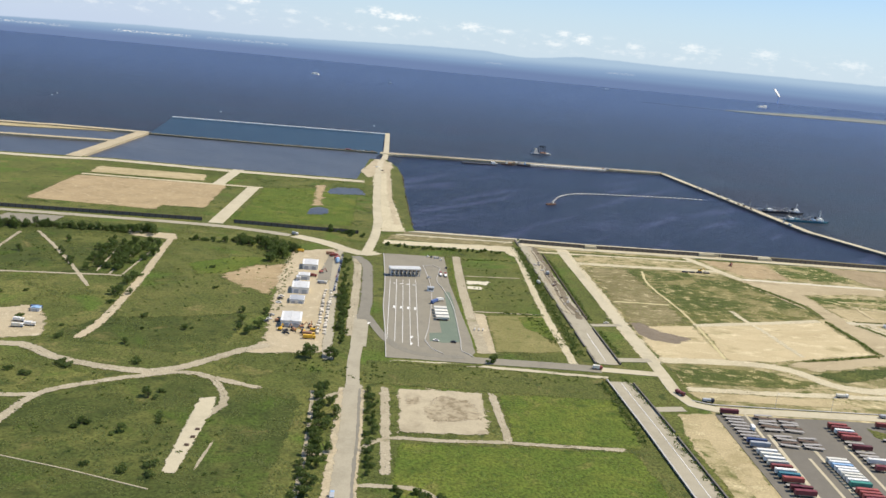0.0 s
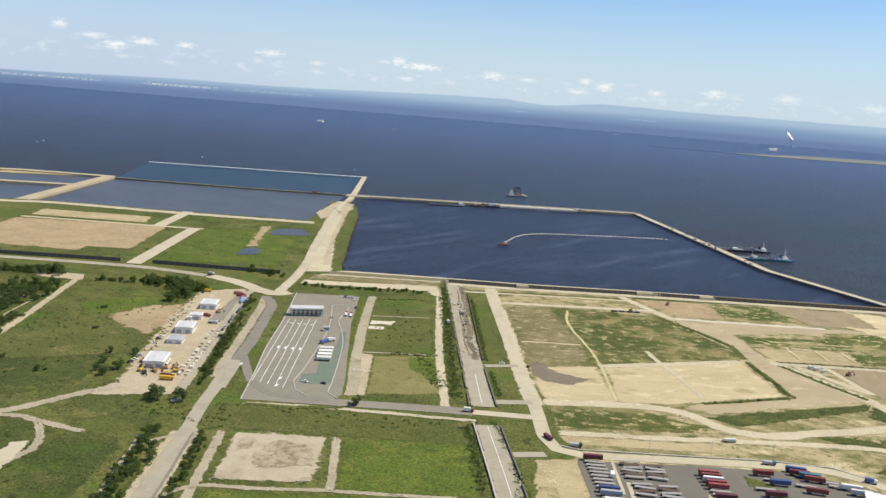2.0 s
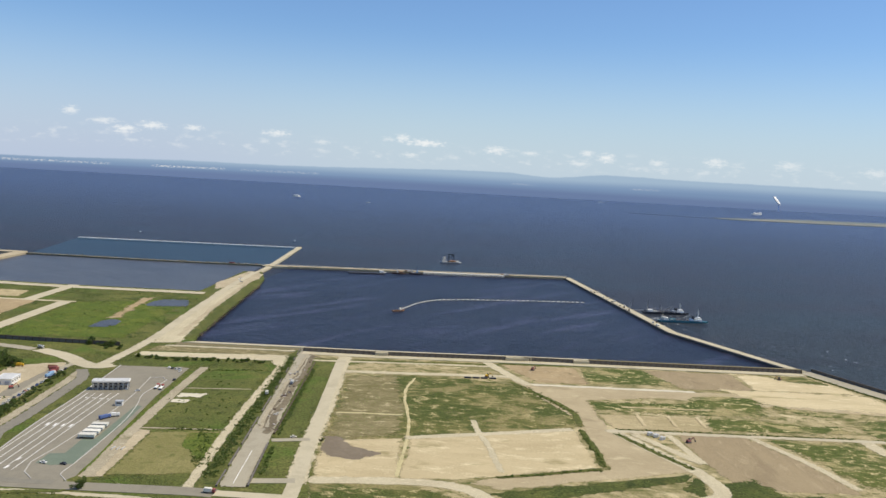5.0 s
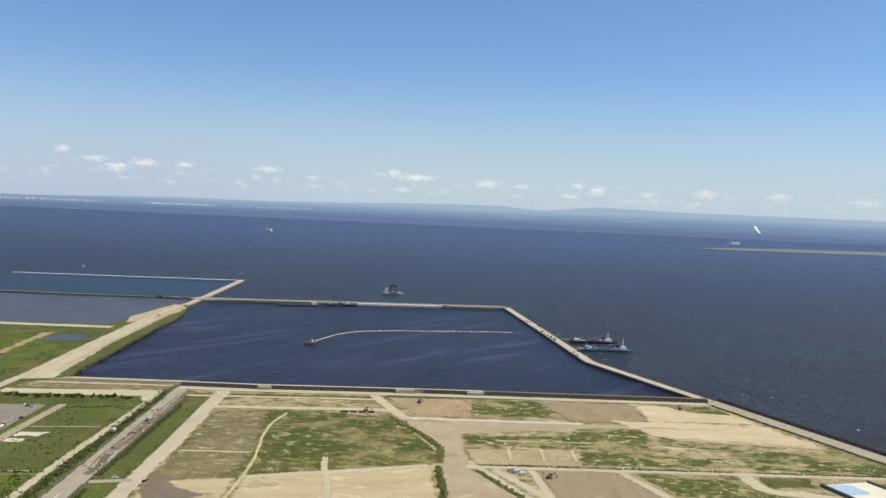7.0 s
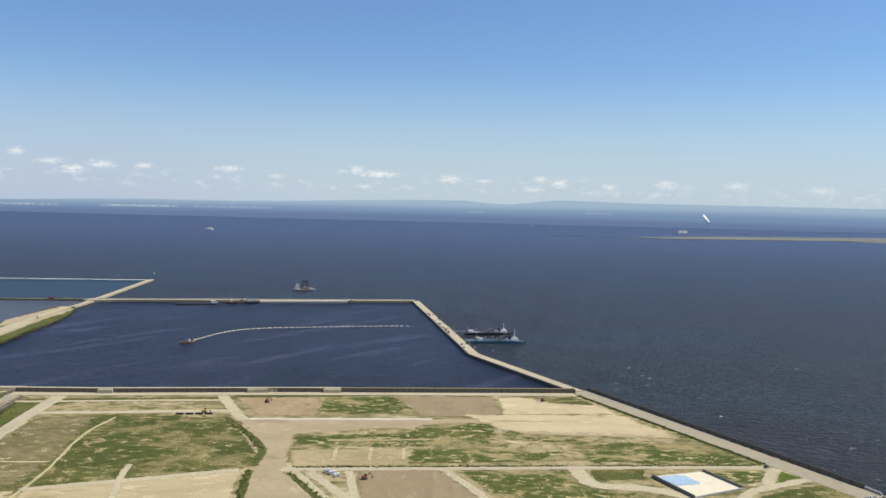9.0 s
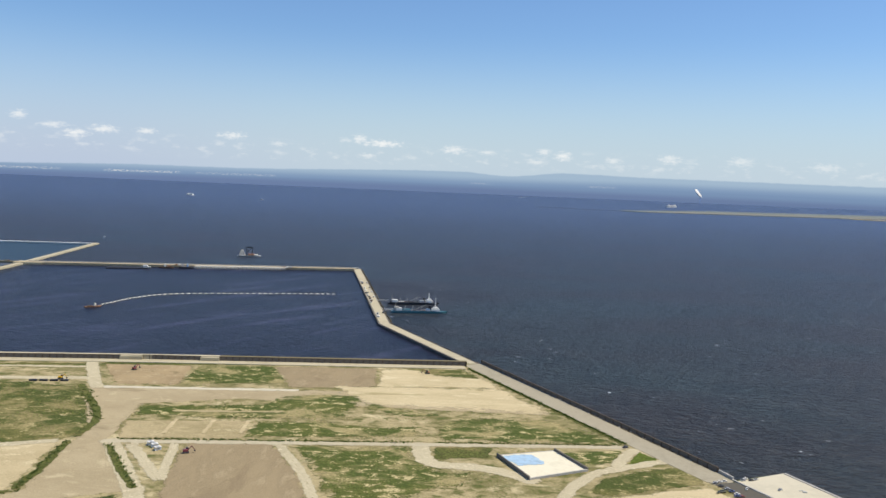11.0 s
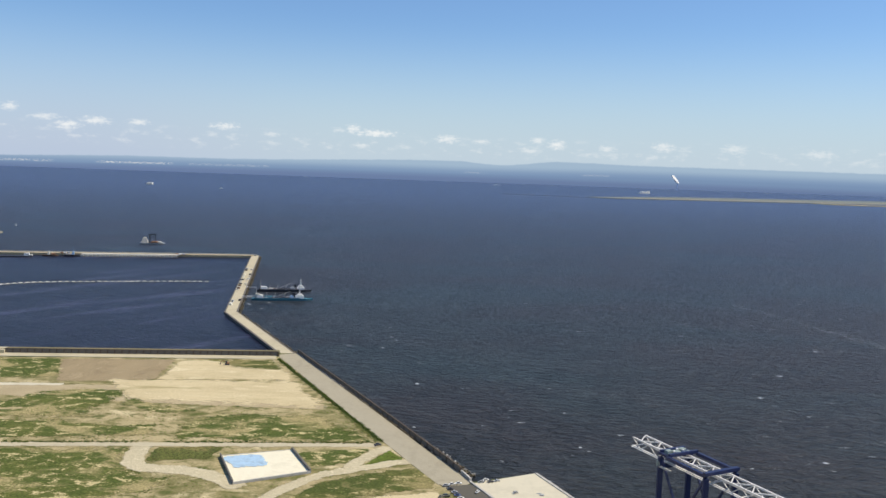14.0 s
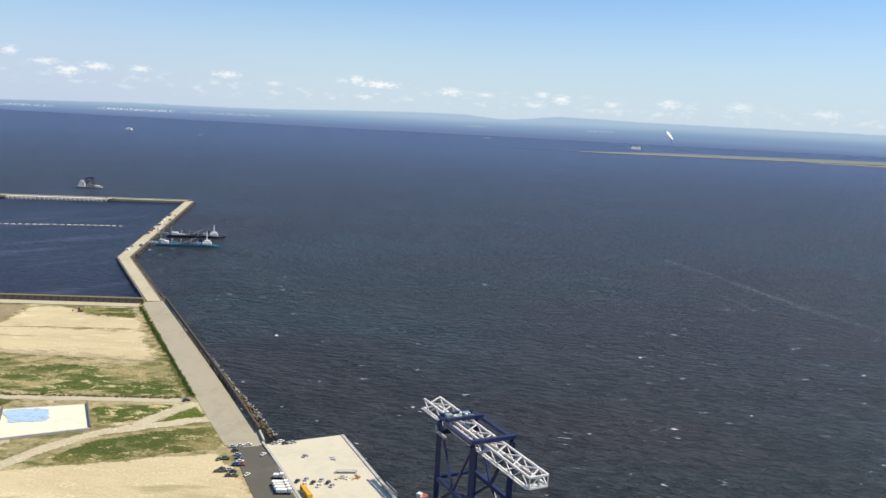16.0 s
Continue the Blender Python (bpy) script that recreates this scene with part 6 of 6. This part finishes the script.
vessel("work_ship", "pale blue work ship moored beside the breakwater", pose(367, 853, -2, 0, 0, 10), 48, 7, TEALPAINT, .3, (WHITE, DARK), 8, ((-.4, 4, 3.5, STONE), (-.22, 6, 1.6, TEALPAINT), (-.02, 9, 1.2, DARK), (.17, 3, 2, SKYBLUE)))
vessel("work_ship", "dark grey work ship with a white bridge moored at the breakwater", pose(360, 898, -2, 0, 0, 10), 46, 7, DARK, .32, (WHITE, DARK), 6, ((-.4, 3, 2, STONE), (-.25, 6, 1.2, STONE), (.0, 10, 1.4, DARK), (.18, 4, 2.2, GREY)))
for a, b in (((335, 852, .1), (345, 849, .6)), ((327, 898, .1), (338, 895, .6)), ((336, 846, .1), (346, 848, .6))):
    gp = empty("gangplank", "pale steel gangplank from the breakwater to a ship", "gangplank", "gangplanks of the ships")
    part("deck", beam(bmesh.new(), a, b, .9, .15), STONE, gp)
    for s in (-.5, .5):
        part("handrail", beam(bmesh.new(), (a[0], a[1] + s, a[2] + .9), (b[0], b[1] + s, b[2] + .9), .1), WHITE, gp)
m = empty("mooring_mast", "slim pale mast post beside the moored ship", "post", at=pose(326, 905, 0))
part("pole", tube(bmesh.new(), 0, 0, 3.5, .25, 7, "Z", 8, .15), GREY, m)
dr = vessel("dredger", "broad grey dredger with a white deckhouse and dark gantry", pose(129, 1240, -2, 0, 0, 12), 30, 12, GREY, -.28, (STONE, DARK), 3, ((.1, 8, 1.8, ORANGE), (.3, 5, 1.2, CREAM)))
for x in (-3, 4):
    for y in (-4.5, 4.5):
        part("gantry_post", beam(bmesh.new(), (x, y, 1.6), (x, y, 11.6), .6), DARK, dr, "dark steel post")
    part("gantry_beam", beam(bmesh.new(), (x, -4.1, 12), (x, 4.1, 12), .8), DARK, dr, "dark steel beam")
for y in (-4.5, 4.5):
    part("gantry_beam", beam(bmesh.new(), (-4, y, 12), (5, y, 12), .8), DARK, dr, "dark steel beam")
    part("gantry_brace", beam(bmesh.new(), (-2.7, y, 6), (3.7, y, 11), .4), DARK, dr, "dark steel brace")
bm = block(-9, 0, 1.6, 8, 10, 7)
for v in bm.verts:
    if v.co.z > 5:
        v.co.x = -9 + (v.co.x + 9) * .35
        v.co.y *= .6
part("sloping_house", bm, STONE, dr, "sloping pale grey house")
vessel("tug", "small orange and white tug at the end of a floating line", pose(101.5, 814, -2, 0, 0, 40) @ Matrix.Diagonal((1, 1, .62, 1)), 13, 3.8, ORANGE, .12, (CREAM, DARK), .6, ((-.2, 4, .8, RUST),))
bg1 = empty("pontoon_barge", "long flat dark barge moored at the breakwater", "barge", at=pose(34, 1067, -2, 0, 0, 12))
part("hull", block(0, 0, -.5, 44, 8, 1.9, 0, .3), DARK, bg1)
part("house", block(19, 0, 1.4, 5, 5, 2.6, 0, .1), WHITE, bg1)
part("ramp", block(23, 0, 1.2, 3, 5, 1.2, 0, .1), STONE, bg1)
vessel("tug", "rust-red tug moored at the breakwater", pose(72, 1083, -2, 0, 0, 10), 16, 5, RUST, -.1, (CREAM, DARK), 3, ((.2, 4, 1.4, ORANGE),))
vessel("tug", "dark tug with a white derrick at the breakwater", pose(93, 1088, -2, 0, 0, 10), 16, 5, DARK, .1, (SKYBLUE, DARK), 6, ((-.2, 5, 1.2, STONE),))
for i in range(23):
    p = Vector((104 + i * 4.4, 1089.5 + i * .78, -2.2))
    o = part("caisson_block", block(p.x, p.y, p.z, 3.2, 3.4, 2.3, 10, .15), STONE)
    tagged(o, "pale concrete caisson block at the breakwater's foot", "block", "caisson blocks")
ribbon("caisson_deck", CREAM, .9, 4.0, [(102, 1093), (203, 1111)], 0, .2, "cream deck behind the caisson blocks")
for i in range(6):
    o = part("crate", block(200 + i * .1 + (i % 3) * 3.5 - (i // 3) * 120, 1114 - (i // 3) * 22 + (i % 3) * .6, .5, 2.4, 1.8, 1.6, 12, .1), (ORANGE, WHITE, GREY)[i % 3])
    tagged(o, "weathered crate on the breakwater", "crate", "crates on the breakwater")
# machines and stores along the east breakwater
for i in range(22):
    r = random.Random(i + 40)
    t = r.uniform(.3, .95)
    p = Vector((284, 1128)).lerp(Vector((342, 790)), t)
    s = r.choice((-3.4, -2.6, 3.0, 3.8))
    o = part("store_box", block(p.x + s * .8, p.y, .02, r.uniform(1.0, 2.4), r.uniform(1.5, 4), r.uniform(.6, 1.6), -9, .08), r.choice((STONE, STONE, CREAM, GREY, RUST, DARK)))
    tagged(o, "weathered store box on the breakwater", "box", "stores on the breakwater")
# floats of the curved line
fl = bpy.data.meshes.new("float")
bm = tube(bmesh.new(), 0, 0, 0, .62, 2.9, "X", 8)
tube(bm, 0, 0, -.12, .16, 5.0, "X", 6)
bm.to_mesh(fl)
fl.materials.append(CREAM)
LINE = [Vector((*p, -1.75)) for p in ((101, 812), (104, 827), (109, 845), (115, 865), (130, 889), (156, 904), (196, 916), (243, 929), (286, 939), (322, 945))]
last = LINE[0]
for i in range(1, len(LINE) - 2):
    a, b, c, d = LINE[i - 1:i + 3]
    for j in range(60):
        t = j / 60
        p = .5 * ((2 * b) + (c - a) * t + (2 * a - 5 * b + 4 * c - d) * t * t + (3 * b - a - 3 * c + d) * t ** 3)
        if (p - last).length > 5.0:
            d2 = p - last
            o = new("float", fl)
            # the far end lies deeper in the water
            o.matrix_basis = Matrix.Translation(p - Vector((0, 0, max(0, p.x - 262) * .012))) @ Matrix.Rotation(math.atan2(d2.y, d2.x), 4, "Z")
            tagged(o, "pale float of a curving dredge pipeline on water", "float", "floats of the pipeline")
            last = p
vessel("ferry", "white ferry under way far out at sea", pose(-540, 3170, -2, 0, 0, 150) @ Matrix.Diagonal((1.0, 1.4, 1.5, 1)), 36, 9, WHITE, -.1, (WHITE, DARK), .5, ((.2, 8, 3, WHITE), (-.3, 8, 3, WHITE)))
vessel("launch", "small pale launch far out at sea", pose(-246, 3015, -2, 0, 0, 185), 14, 4, WHITE, 0, (WHITE, DARK), 2, ())
vessel("launch", "small pale launch far out at sea", pose(790, 4700, -2, 0, 0, 185), 40, 8, WHITE, 0, (WHITE, DARK), 2, ())
for x, y in ((-137, 1424), (-395, 1420), (-690, 1440), (-700, 1480)):
    o = empty("buoy", "small white marker buoy afloat", "buoy", "marker buoys", pose(x, y, -2))
    part("float", tube(bmesh.new(), 0, 0, .4, 1.2, 1.6, "Z", 12), WHITE, o)
    part("mast", tube(bmesh.new(), 0, 0, 2.0, .3, 2.4, "Z", 8, .15), WHITE, o)
# sail-shaped vent tower far out, on an added pier with sea haze as its colour
HAZE = paint("haze_blue_pier_colour", (.46, .6, .9), .9, 0, .1, 20, .1)
tw = empty("vent_tower", "white leaning sail-shaped tower on an added haze-blue pier", "tower", at=pose(1836, 5020, -2, 0, 0, 58))
part("pier", tube(bmesh.new(), 3, -13, 20, 2.0, 42, "Z", 12, 1.6), HAZE, tw, "slim added pier coloured like sea haze")
bm = bmesh.new()
rows = []
for k in range(11):
    t = k / 10
    w = 4.5 + 12 * math.sin(math.pi * (.08 + .84 * t)) ** .7
    rows.append([bm.verts.new(((16 - 32 * t) * .208 + math.cos(q) * w * 1.6, (32 * t - 16) * .978 + math.sin(q) * 7.0, 40 + 43 * t)) for q in [math.tau * i / 16 for i in range(16)]])
for r0, r1 in zip(rows, rows[1:]):
    for i in range(16):
        bm.faces.new((r0[i], r0[(i + 1) % 16], r1[(i + 1) % 16], r1[i]))
bm.faces.new(rows[-1])
bm.faces.new(rows[0][::-1])
bmesh.ops.recalc_face_normals(bm, faces=bm.faces[:])
part("sail", bm, WHITE, tw)
# white ship passing behind the island
fs = empty("passenger_ship", "long white passenger ship beyond the far island", "ship", at=pose(1442, 4098, -2, 0, 0, 38) @ Matrix.Diagonal((1.5, 1.2, 1.1, 1)))
part("hull", hull(bmesh.new(), 50, 11, 6, .2), WHITE, fs)
part("superstructure", block(2, 0, 6, 34, 9, 3.4, 0, .4), WHITE, fs)
part("bridge", block(17, 0, 9.4, 6, 8, 2.2, 0, .3), WHITE, fs)
part("funnel", block(-14, 0, 9.4, 4, 3, 3.0, 0, .3), WHITE, fs)
part("window", block(2, -4.55, 7.4, 30, .1, .9), GLASS, fs)


litter("site_box", (-136, 1071), (-100, 1075.5), 9, .8, .0, (1.2, 2.4), (ORANGE, RUST, STONE, RED), "weathered orange and grey box on the low dike", "boxes on the dike")
litter("site_box", (-78, 905), (-84, 985), 6, 2.0, .14, (1.0, 2.2), (STONE, DARK, GREY, CREAM), "weathered grey box on the sandy causeway head", "boxes on the causeway")


# ---- foam: whitecaps on the open sea and torn lines of foam ----
def foam(name, count, place, size, label):
    r = random.Random(name + str(count))
    v, f = [], []
    for _ in range(count):
        x, y, turn = place(r)
        k = size * r.uniform(.4, 1.5)
        n = 7
        i = len(v)
        for j in range(n):
            q = math.tau * j / n
            a, b = math.cos(q) * k * r.uniform(.7, 1.3), math.sin(q) * k * .32 * r.uniform(.6, 1.4)
            v.append((x + a * math.cos(turn) - b * math.sin(turn), y + a * math.sin(turn) + b * math.cos(turn), -1.86))
        f.append(tuple(range(i, i + n)))
    me = bpy.data.meshes.new(name)
    me.from_pydata(v, [], f)
    me.materials.append(FOAM)
    return tagged(new(name, me), label, kind="stuff")


def open_water(r):
    while True:
        x, y = r.uniform(300, 1500), 250 + 1500 * r.random() ** 1.4
        if x > 415 + max(0, (655 - y)) * .56 + 6 and (y > 500 or x > 600) and noise.noise((x / 60, y / 60, 0)) > -.25:
            return x, y, r.uniform(-.5, .3)
        if y > 1160 and x < 700:
            return x - r.uniform(0, 700), y, r.uniform(-.5, .3)


def torn(a, b, spread):
    def place(r):
        t = r.random()
        return a[0] + (b[0] - a[0]) * t + r.gauss(0, spread), a[1] + (b[1] - a[1]) * t + r.gauss(0, spread * .5), math.atan2(b[1] - a[1], b[0] - a[0]) + r.gauss(0, .25)
    return place


foam("whitecaps", 9000, open_water, .2, "small white wave crests scattered over the sea")
for a, b in (((757, 906), (786, 811)), ((786, 811), (803, 742)), ((803, 742), (840, 650))):
    foam("foam_line", 330, torn(a, b, 3.0), .38, "broken line of white foam on the sea")
foam("foam_line", 200, torn((758, 860), (766, 721), 4), .35, "thin torn foam on the sea")
# ---- plants ----
def leafy(rnd, centre, radii, count, size, verts, faces):
    """Leaf sprays thrown through an uneven crown."""
    lumps = [(Vector([rnd.gauss(0, .42) for _ in range(3)]), rnd.uniform(.4, .75)) for _ in range(6)]
    for _ in range(count):
        c, r = rnd.choice(lumps)
        d = Vector([rnd.gauss(0, 1) for _ in range(3)]).normalized() * r * rnd.uniform(.6, 1.0)
        p = c + d
        p = Vector((centre[0] + p.x * radii[0], centre[1] + p.y * radii[1], max(.05, centre[2] + p.z * radii[2])))
        u = Vector([rnd.gauss(0, 1) for _ in range(3)]).normalized()
        n = (d.normalized() + u * .8).normalized()
        a = n.orthogonal().normalized() * size * rnd.uniform(.5, 1.2)
        b = n.cross(a).normalized() * size * rnd.uniform(.4, .9)
        i = len(verts)
        verts += [p - a - b * .4, p - b, p + a, p + b + n * size * .2]
        faces.append((i, i + 1, i + 2, i + 3))


def mesh_of(name, verts, faces, material):
    me = bpy.data.meshes.new(name)
    me.from_pydata([tuple(v) for v in verts], [], faces)
    me.materials.append(material)
    return me


def tree(seed, high, wide, leaves, label, name="tree"):
    rnd = random.Random(seed)
    ob = empty(name, label, name)
    bm = tube(bmesh.new(), 0, 0, high * .25, .16, high * .5, "Z", 7, .09)
    for k in range(4):
        q = rnd.uniform(0, 6.28)
        beam(bm, (0, 0, high * rnd.uniform(.25, .45)), (math.cos(q) * wide * .3, math.sin(q) * wide * .3, high * rnd.uniform(.55, .8)), .08)
    part("trunk", bm, BARK, ob)
    v, f = [], []
    leafy(rnd, (0, 0, high * .58), (wide * .5, wide * .5, high * .42), int(200 + 70 * wide), .27, v, f)
    cr = new("crown", mesh_of("crown", v, f, leaves))
    cr.parent = ob
    return ob


TREES = [tree(k, h, w, lv, lb, nm) for k, (h, w, lv, lb, nm) in enumerate((
    (3.6, 4.2, LEAVES, "dark green broadleaf tree with an uneven crown", "tree"), (4.4, 4.6, LEAVES, "dark green broadleaf tree with an uneven crown", "tree"), (3.0, 3.6, LEAVES2, "light green young broadleaf tree", "tree"),
    (2.0, 3.4, LEAVES, "dark green rounded shrub in rough grass", "shrub"), (1.5, 2.4, LEAVES, "dark green low shrub in rough grass", "shrub"), (2.2, 3.0, LEAVES2, "light green loose shrub in rough grass", "shrub")))]
home = [(-34, 281), (-36, 299), (28.5, 359), (-145, 312), (-100, 296), (-117, 265)]
for o, (x, y) in zip(TREES, home):
    o.location = (x, y, 0)
grow = random.Random(77)


def plant(x, y, kinds, s=1.0):
    o = TREES[grow.choice(kinds)]
    n = copy_thing(o, Matrix())
    k = s * grow.uniform(.75, 1.25)
    n.matrix_basis = pose(x, y, 0, 0, 0, grow.uniform(0, 360)) @ Matrix.Diagonal((k, k, k * grow.uniform(.85, 1.15), 1))


def along(a, b, n, spread, kinds, s=1.0):
    for i in range(n):
        t = (i + grow.random()) / n
        plant(a[0] + (b[0] - a[0]) * t + grow.gauss(0, spread), a[1] + (b[1] - a[1]) * t + grow.gauss(0, spread), kinds, s)


for x, y, s in ((-42, 310, 1.1), (-37, 270, 1.1), (-32, 262, 1.2), (-34, 257, 1.1), (-33, 238, 1), (-34, 232, .9), (-35, 266, 1), (-33, 289, 1.1), (-41, 315, 1), (-36, 277, 1.2), (-33, 250, .8)):
    plant(x, y, (0, 1), s)
along((-42, 316), (-34, 228), 34, 1.3, (0, 1, 2), .85)
along((-22, 315), (-15, 248), 24, 1.2, (0, 2, 3, 5), .8)
along((-8, 239), (8, 237), 9, 1.2, (3, 5), .9)
along((-60, 520), (-41.5, 366), 50, .9, (0, 2, 3, 3), .75)
along((-53, 455), (-43.5, 380), 26, 1.3, (0, 0, 3), .9)
for x, y, s in ((-42, 347, 1.3), (-45, 349, 1.2), (-52, 346, 1.4), (-55, 347, 1.2), (29, 360, 1.1), (-82, 377, 1.7), (-85, 370, 1.6), (-90, 374, 1.2), (-92, 384, 1), (-95, 398, 1), (-84, 398, 1)):
    plant(x, y, (0, 1), s)
along((-285, 520), (-262, 535), 16, 4, (0, 1), 1.3)
along((-262, 533), (-206, 541), 40, 2.2, (0, 1, 3), 1.1)
along((-206, 541), (-190, 540), 10, 1.5, (0, 1), 1.4)
along((-205, 512), (-192, 446), 26, 2.6, (0, 0, 1, 3), 1.1)
along((-194, 514), (-184, 446), 24, 2.2, (0, 0, 1, 3), 1.1)
along((-184, 514), (-179, 446), 20, 1.8, (0, 1, 3), 1.05)
along((-175, 505), (-172, 470), 6, .8, (0, 1), 1.2)
along((-168, 445), (-160, 400), 9, 2.0, (0, 1, 3), 1.1)
along((-165, 534), (-125, 538), 14, 2.0, (0, 3, 4), 1.0)
along((-132, 540), (-98, 530), 40, 4.0, (0, 1), 1.25)
along((-106, 530), (-101, 500), 22, 2.6, (0, 1), 1.25)
along((-85, 600), (-60, 588), 16, 2.5, (0, 1, 3), 1.0)
along((-38, 568), (40, 577), 34, 1.6, (3, 4, 5), .9)
along((-225, 480), (-205, 450), 7, 1.2, (3, 0), 1.0)
for x, y in ((-103, 290), (-103, 261), (-93, 275), (-91, 236), (-83, 235), (-104, 238), (-114, 367), (-111, 368), (-132, 362), (-166, 356), (-132, 341), (-137, 378), (-132, 472), (-119, 433), (-189, 362), (-160, 394), (-119, 322), (-161, 342), (-84, 240), (-155, 300), (-163, 304),
             (-118, 262), (-115, 266), (-92, 271), (-143, 311), (-147, 314), (-230, 500), (-245, 470), (-215, 395), (-205, 400), (-240, 395)):
    plant(x, y, (3, 3, 4, 0), 1.0)


def thicket(name, runs, size, leaves, label):
    """Low undergrowth along lines: many leafy clumps joined as one growth."""
    v, f = [], []
    for a, b, n, spread in runs:
        for i in range(n):
            t = (i + grow.random()) / n
            k = size * grow.uniform(.5, 1.3)
            leafy(grow, (a[0] + (b[0] - a[0]) * t + grow.gauss(0, spread), a[1] + (b[1] - a[1]) * t + grow.gauss(0, spread), k * .3), (k, k, k * .5), 20, .3, v, f)
    tagged(new(name, mesh_of(name, v, f, leaves)), label, kind="stuff")


thicket("hedge", [((54.5, 598), (71, 380), 620, 1.7), ((75, 570), (85, 438), 133, .6), ((87, 422), (91, 388), 41, .5), ((88, 356), (93, 328), 34, .5), ((95, 317), (103, 250), 114, .9), ((77.0, 350), (84, 290), 110, 1.2)], 1.35, LEAVES, "dark overgrown hedge along the walled road")
thicket("undergrowth", [((50, 440), (62, 398), 60, 2.2), ((58, 402), (64, 392), 26, 1.2), ((34, 436), (60, 440), 30, .8), ((20, 545), (52, 470), 26, 5), ((20, 480), (54, 455), 20, 5), ((14, 548), (46, 557), 38, 1.2), ((230, 510), (205, 562), 49, 1.2), ((237, 425), (231, 480), 57, .8), ((188, 404), (236, 424), 53, .8), ((249, 480), (277, 432), 45, .8)], 1.0, LEAVES2, "low dark green undergrowth")
thicket("field_shrubs", [((-170, 300), (-60, 240), 90, 22), ((-160, 360), (-95, 510), 80, 20), ((-290, 430), (-200, 500), 70, 22), ((-60, 335), (-30, 330), 30, 4), ((0, 345), (80, 350), 41, 4)], 1.0, LEAVES2, "scattered low shrubs in the rough fields")
thicket("ditch_growth", [((405, 643), (473, 508.5), 330, .35), ((-95, 520), (-80, 400), 76, 2.0), ((-24, 350), (-20, 325), 19, 1.5), ((302, 490.5), (376, 498), 95, .4), ((388, 499), (470, 506), 95, .4), ((250, 486), (300, 491), 57, .4)], .8, LEAVES2, "weeds growing along the ditch")

# ---- rough grass as tufts, kept off roads and bare ground ----
GREENS = {GRASS: 1.0, ROUGH: 1.0, MEADOW: 1.0, OLIVE: 1.0, SCRUB: .9, GREENSCRUB: .9, DRY: .25, DRYSCRUB: .4, SPARSE: .25}


def tufts(name, area, count, size, material, label, clump, seed):
    rng = np.random.default_rng(seed)
    x, y = rng.uniform(area[0], area[1], count), rng.uniform(area[2], area[3], count)
    share = np.zeros(count)
    for ring, mat in LAID:
        lo, hi = ring.min(0) - 1, ring.max(0) + 1
        near = (x > lo[0]) & (x < hi[0]) & (y > lo[1]) & (y < hi[1])
        if near.any():
            k = np.where(near)[0]
            share[k[inside(x[k], y[k], ring)]] = GREENS.get(mat, 0.0)
    drift = np.array([noise.noise((a / clump, b / clump, seed)) + .5 * noise.noise((a * 3 / clump, b * 3 / clump, seed)) for a, b in zip(x, y)])
    keep = (drift > .05) & (rng.random(count) < share)
    x, y = x[keep], y[keep]
    n = len(x)
    s = size * rng.uniform(.5, 1.4, n)
    turn = rng.uniform(0, math.pi, (n, 3))
    verts = []
    for k in range(3):
        # each blade spray lies over: a slanted leaf from the ground up and outwards
        q = turn[:, k] * 2
        out = np.stack([np.cos(q), np.sin(q)], 1) * s[:, None]
        side = np.stack([-np.sin(q), np.cos(q)], 1) * (s * .6)[:, None]
        h = s * rng.uniform(.15, .4, n)
        c = np.stack([x, y], 1)
        z0, z1 = np.full(n, .03), h
        rim = [np.concatenate([p, zz[:, None]], 1) for p, zz in ((c - side, z1), (c + side, z1), (c + out + side * .5, z0), (c + out - side * .5, z0))]
        verts.append(np.stack(rim, 1))
    v = np.stack(verts, 1).reshape(-1, 3)
    me = bpy.data.meshes.new(name)
    me.from_pydata(v.tolist(), [], np.arange(len(v)).reshape(-1, 4).tolist())
    me.materials.append(material)
    tagged(new(name, me), label, kind="stuff")


tufts("rough_grass", (-180, 95, 170, 350), 80000, .4, BLADES, "rough green grass tufts", 14, 3)
tufts("rough_grass", (-300, 60, 350, 580), 80000, .45, BLADES, "rough green grass tufts", 18, 5)
tufts("weeds", (95, 480, 340, 640), 90000, .42, BLADES, "low green weeds on sandy ground", 16, 8)
tufts("weeds", (-330, -40, 600, 830), 12000, .8, LEAVES2, "low green weeds", 20, 9)
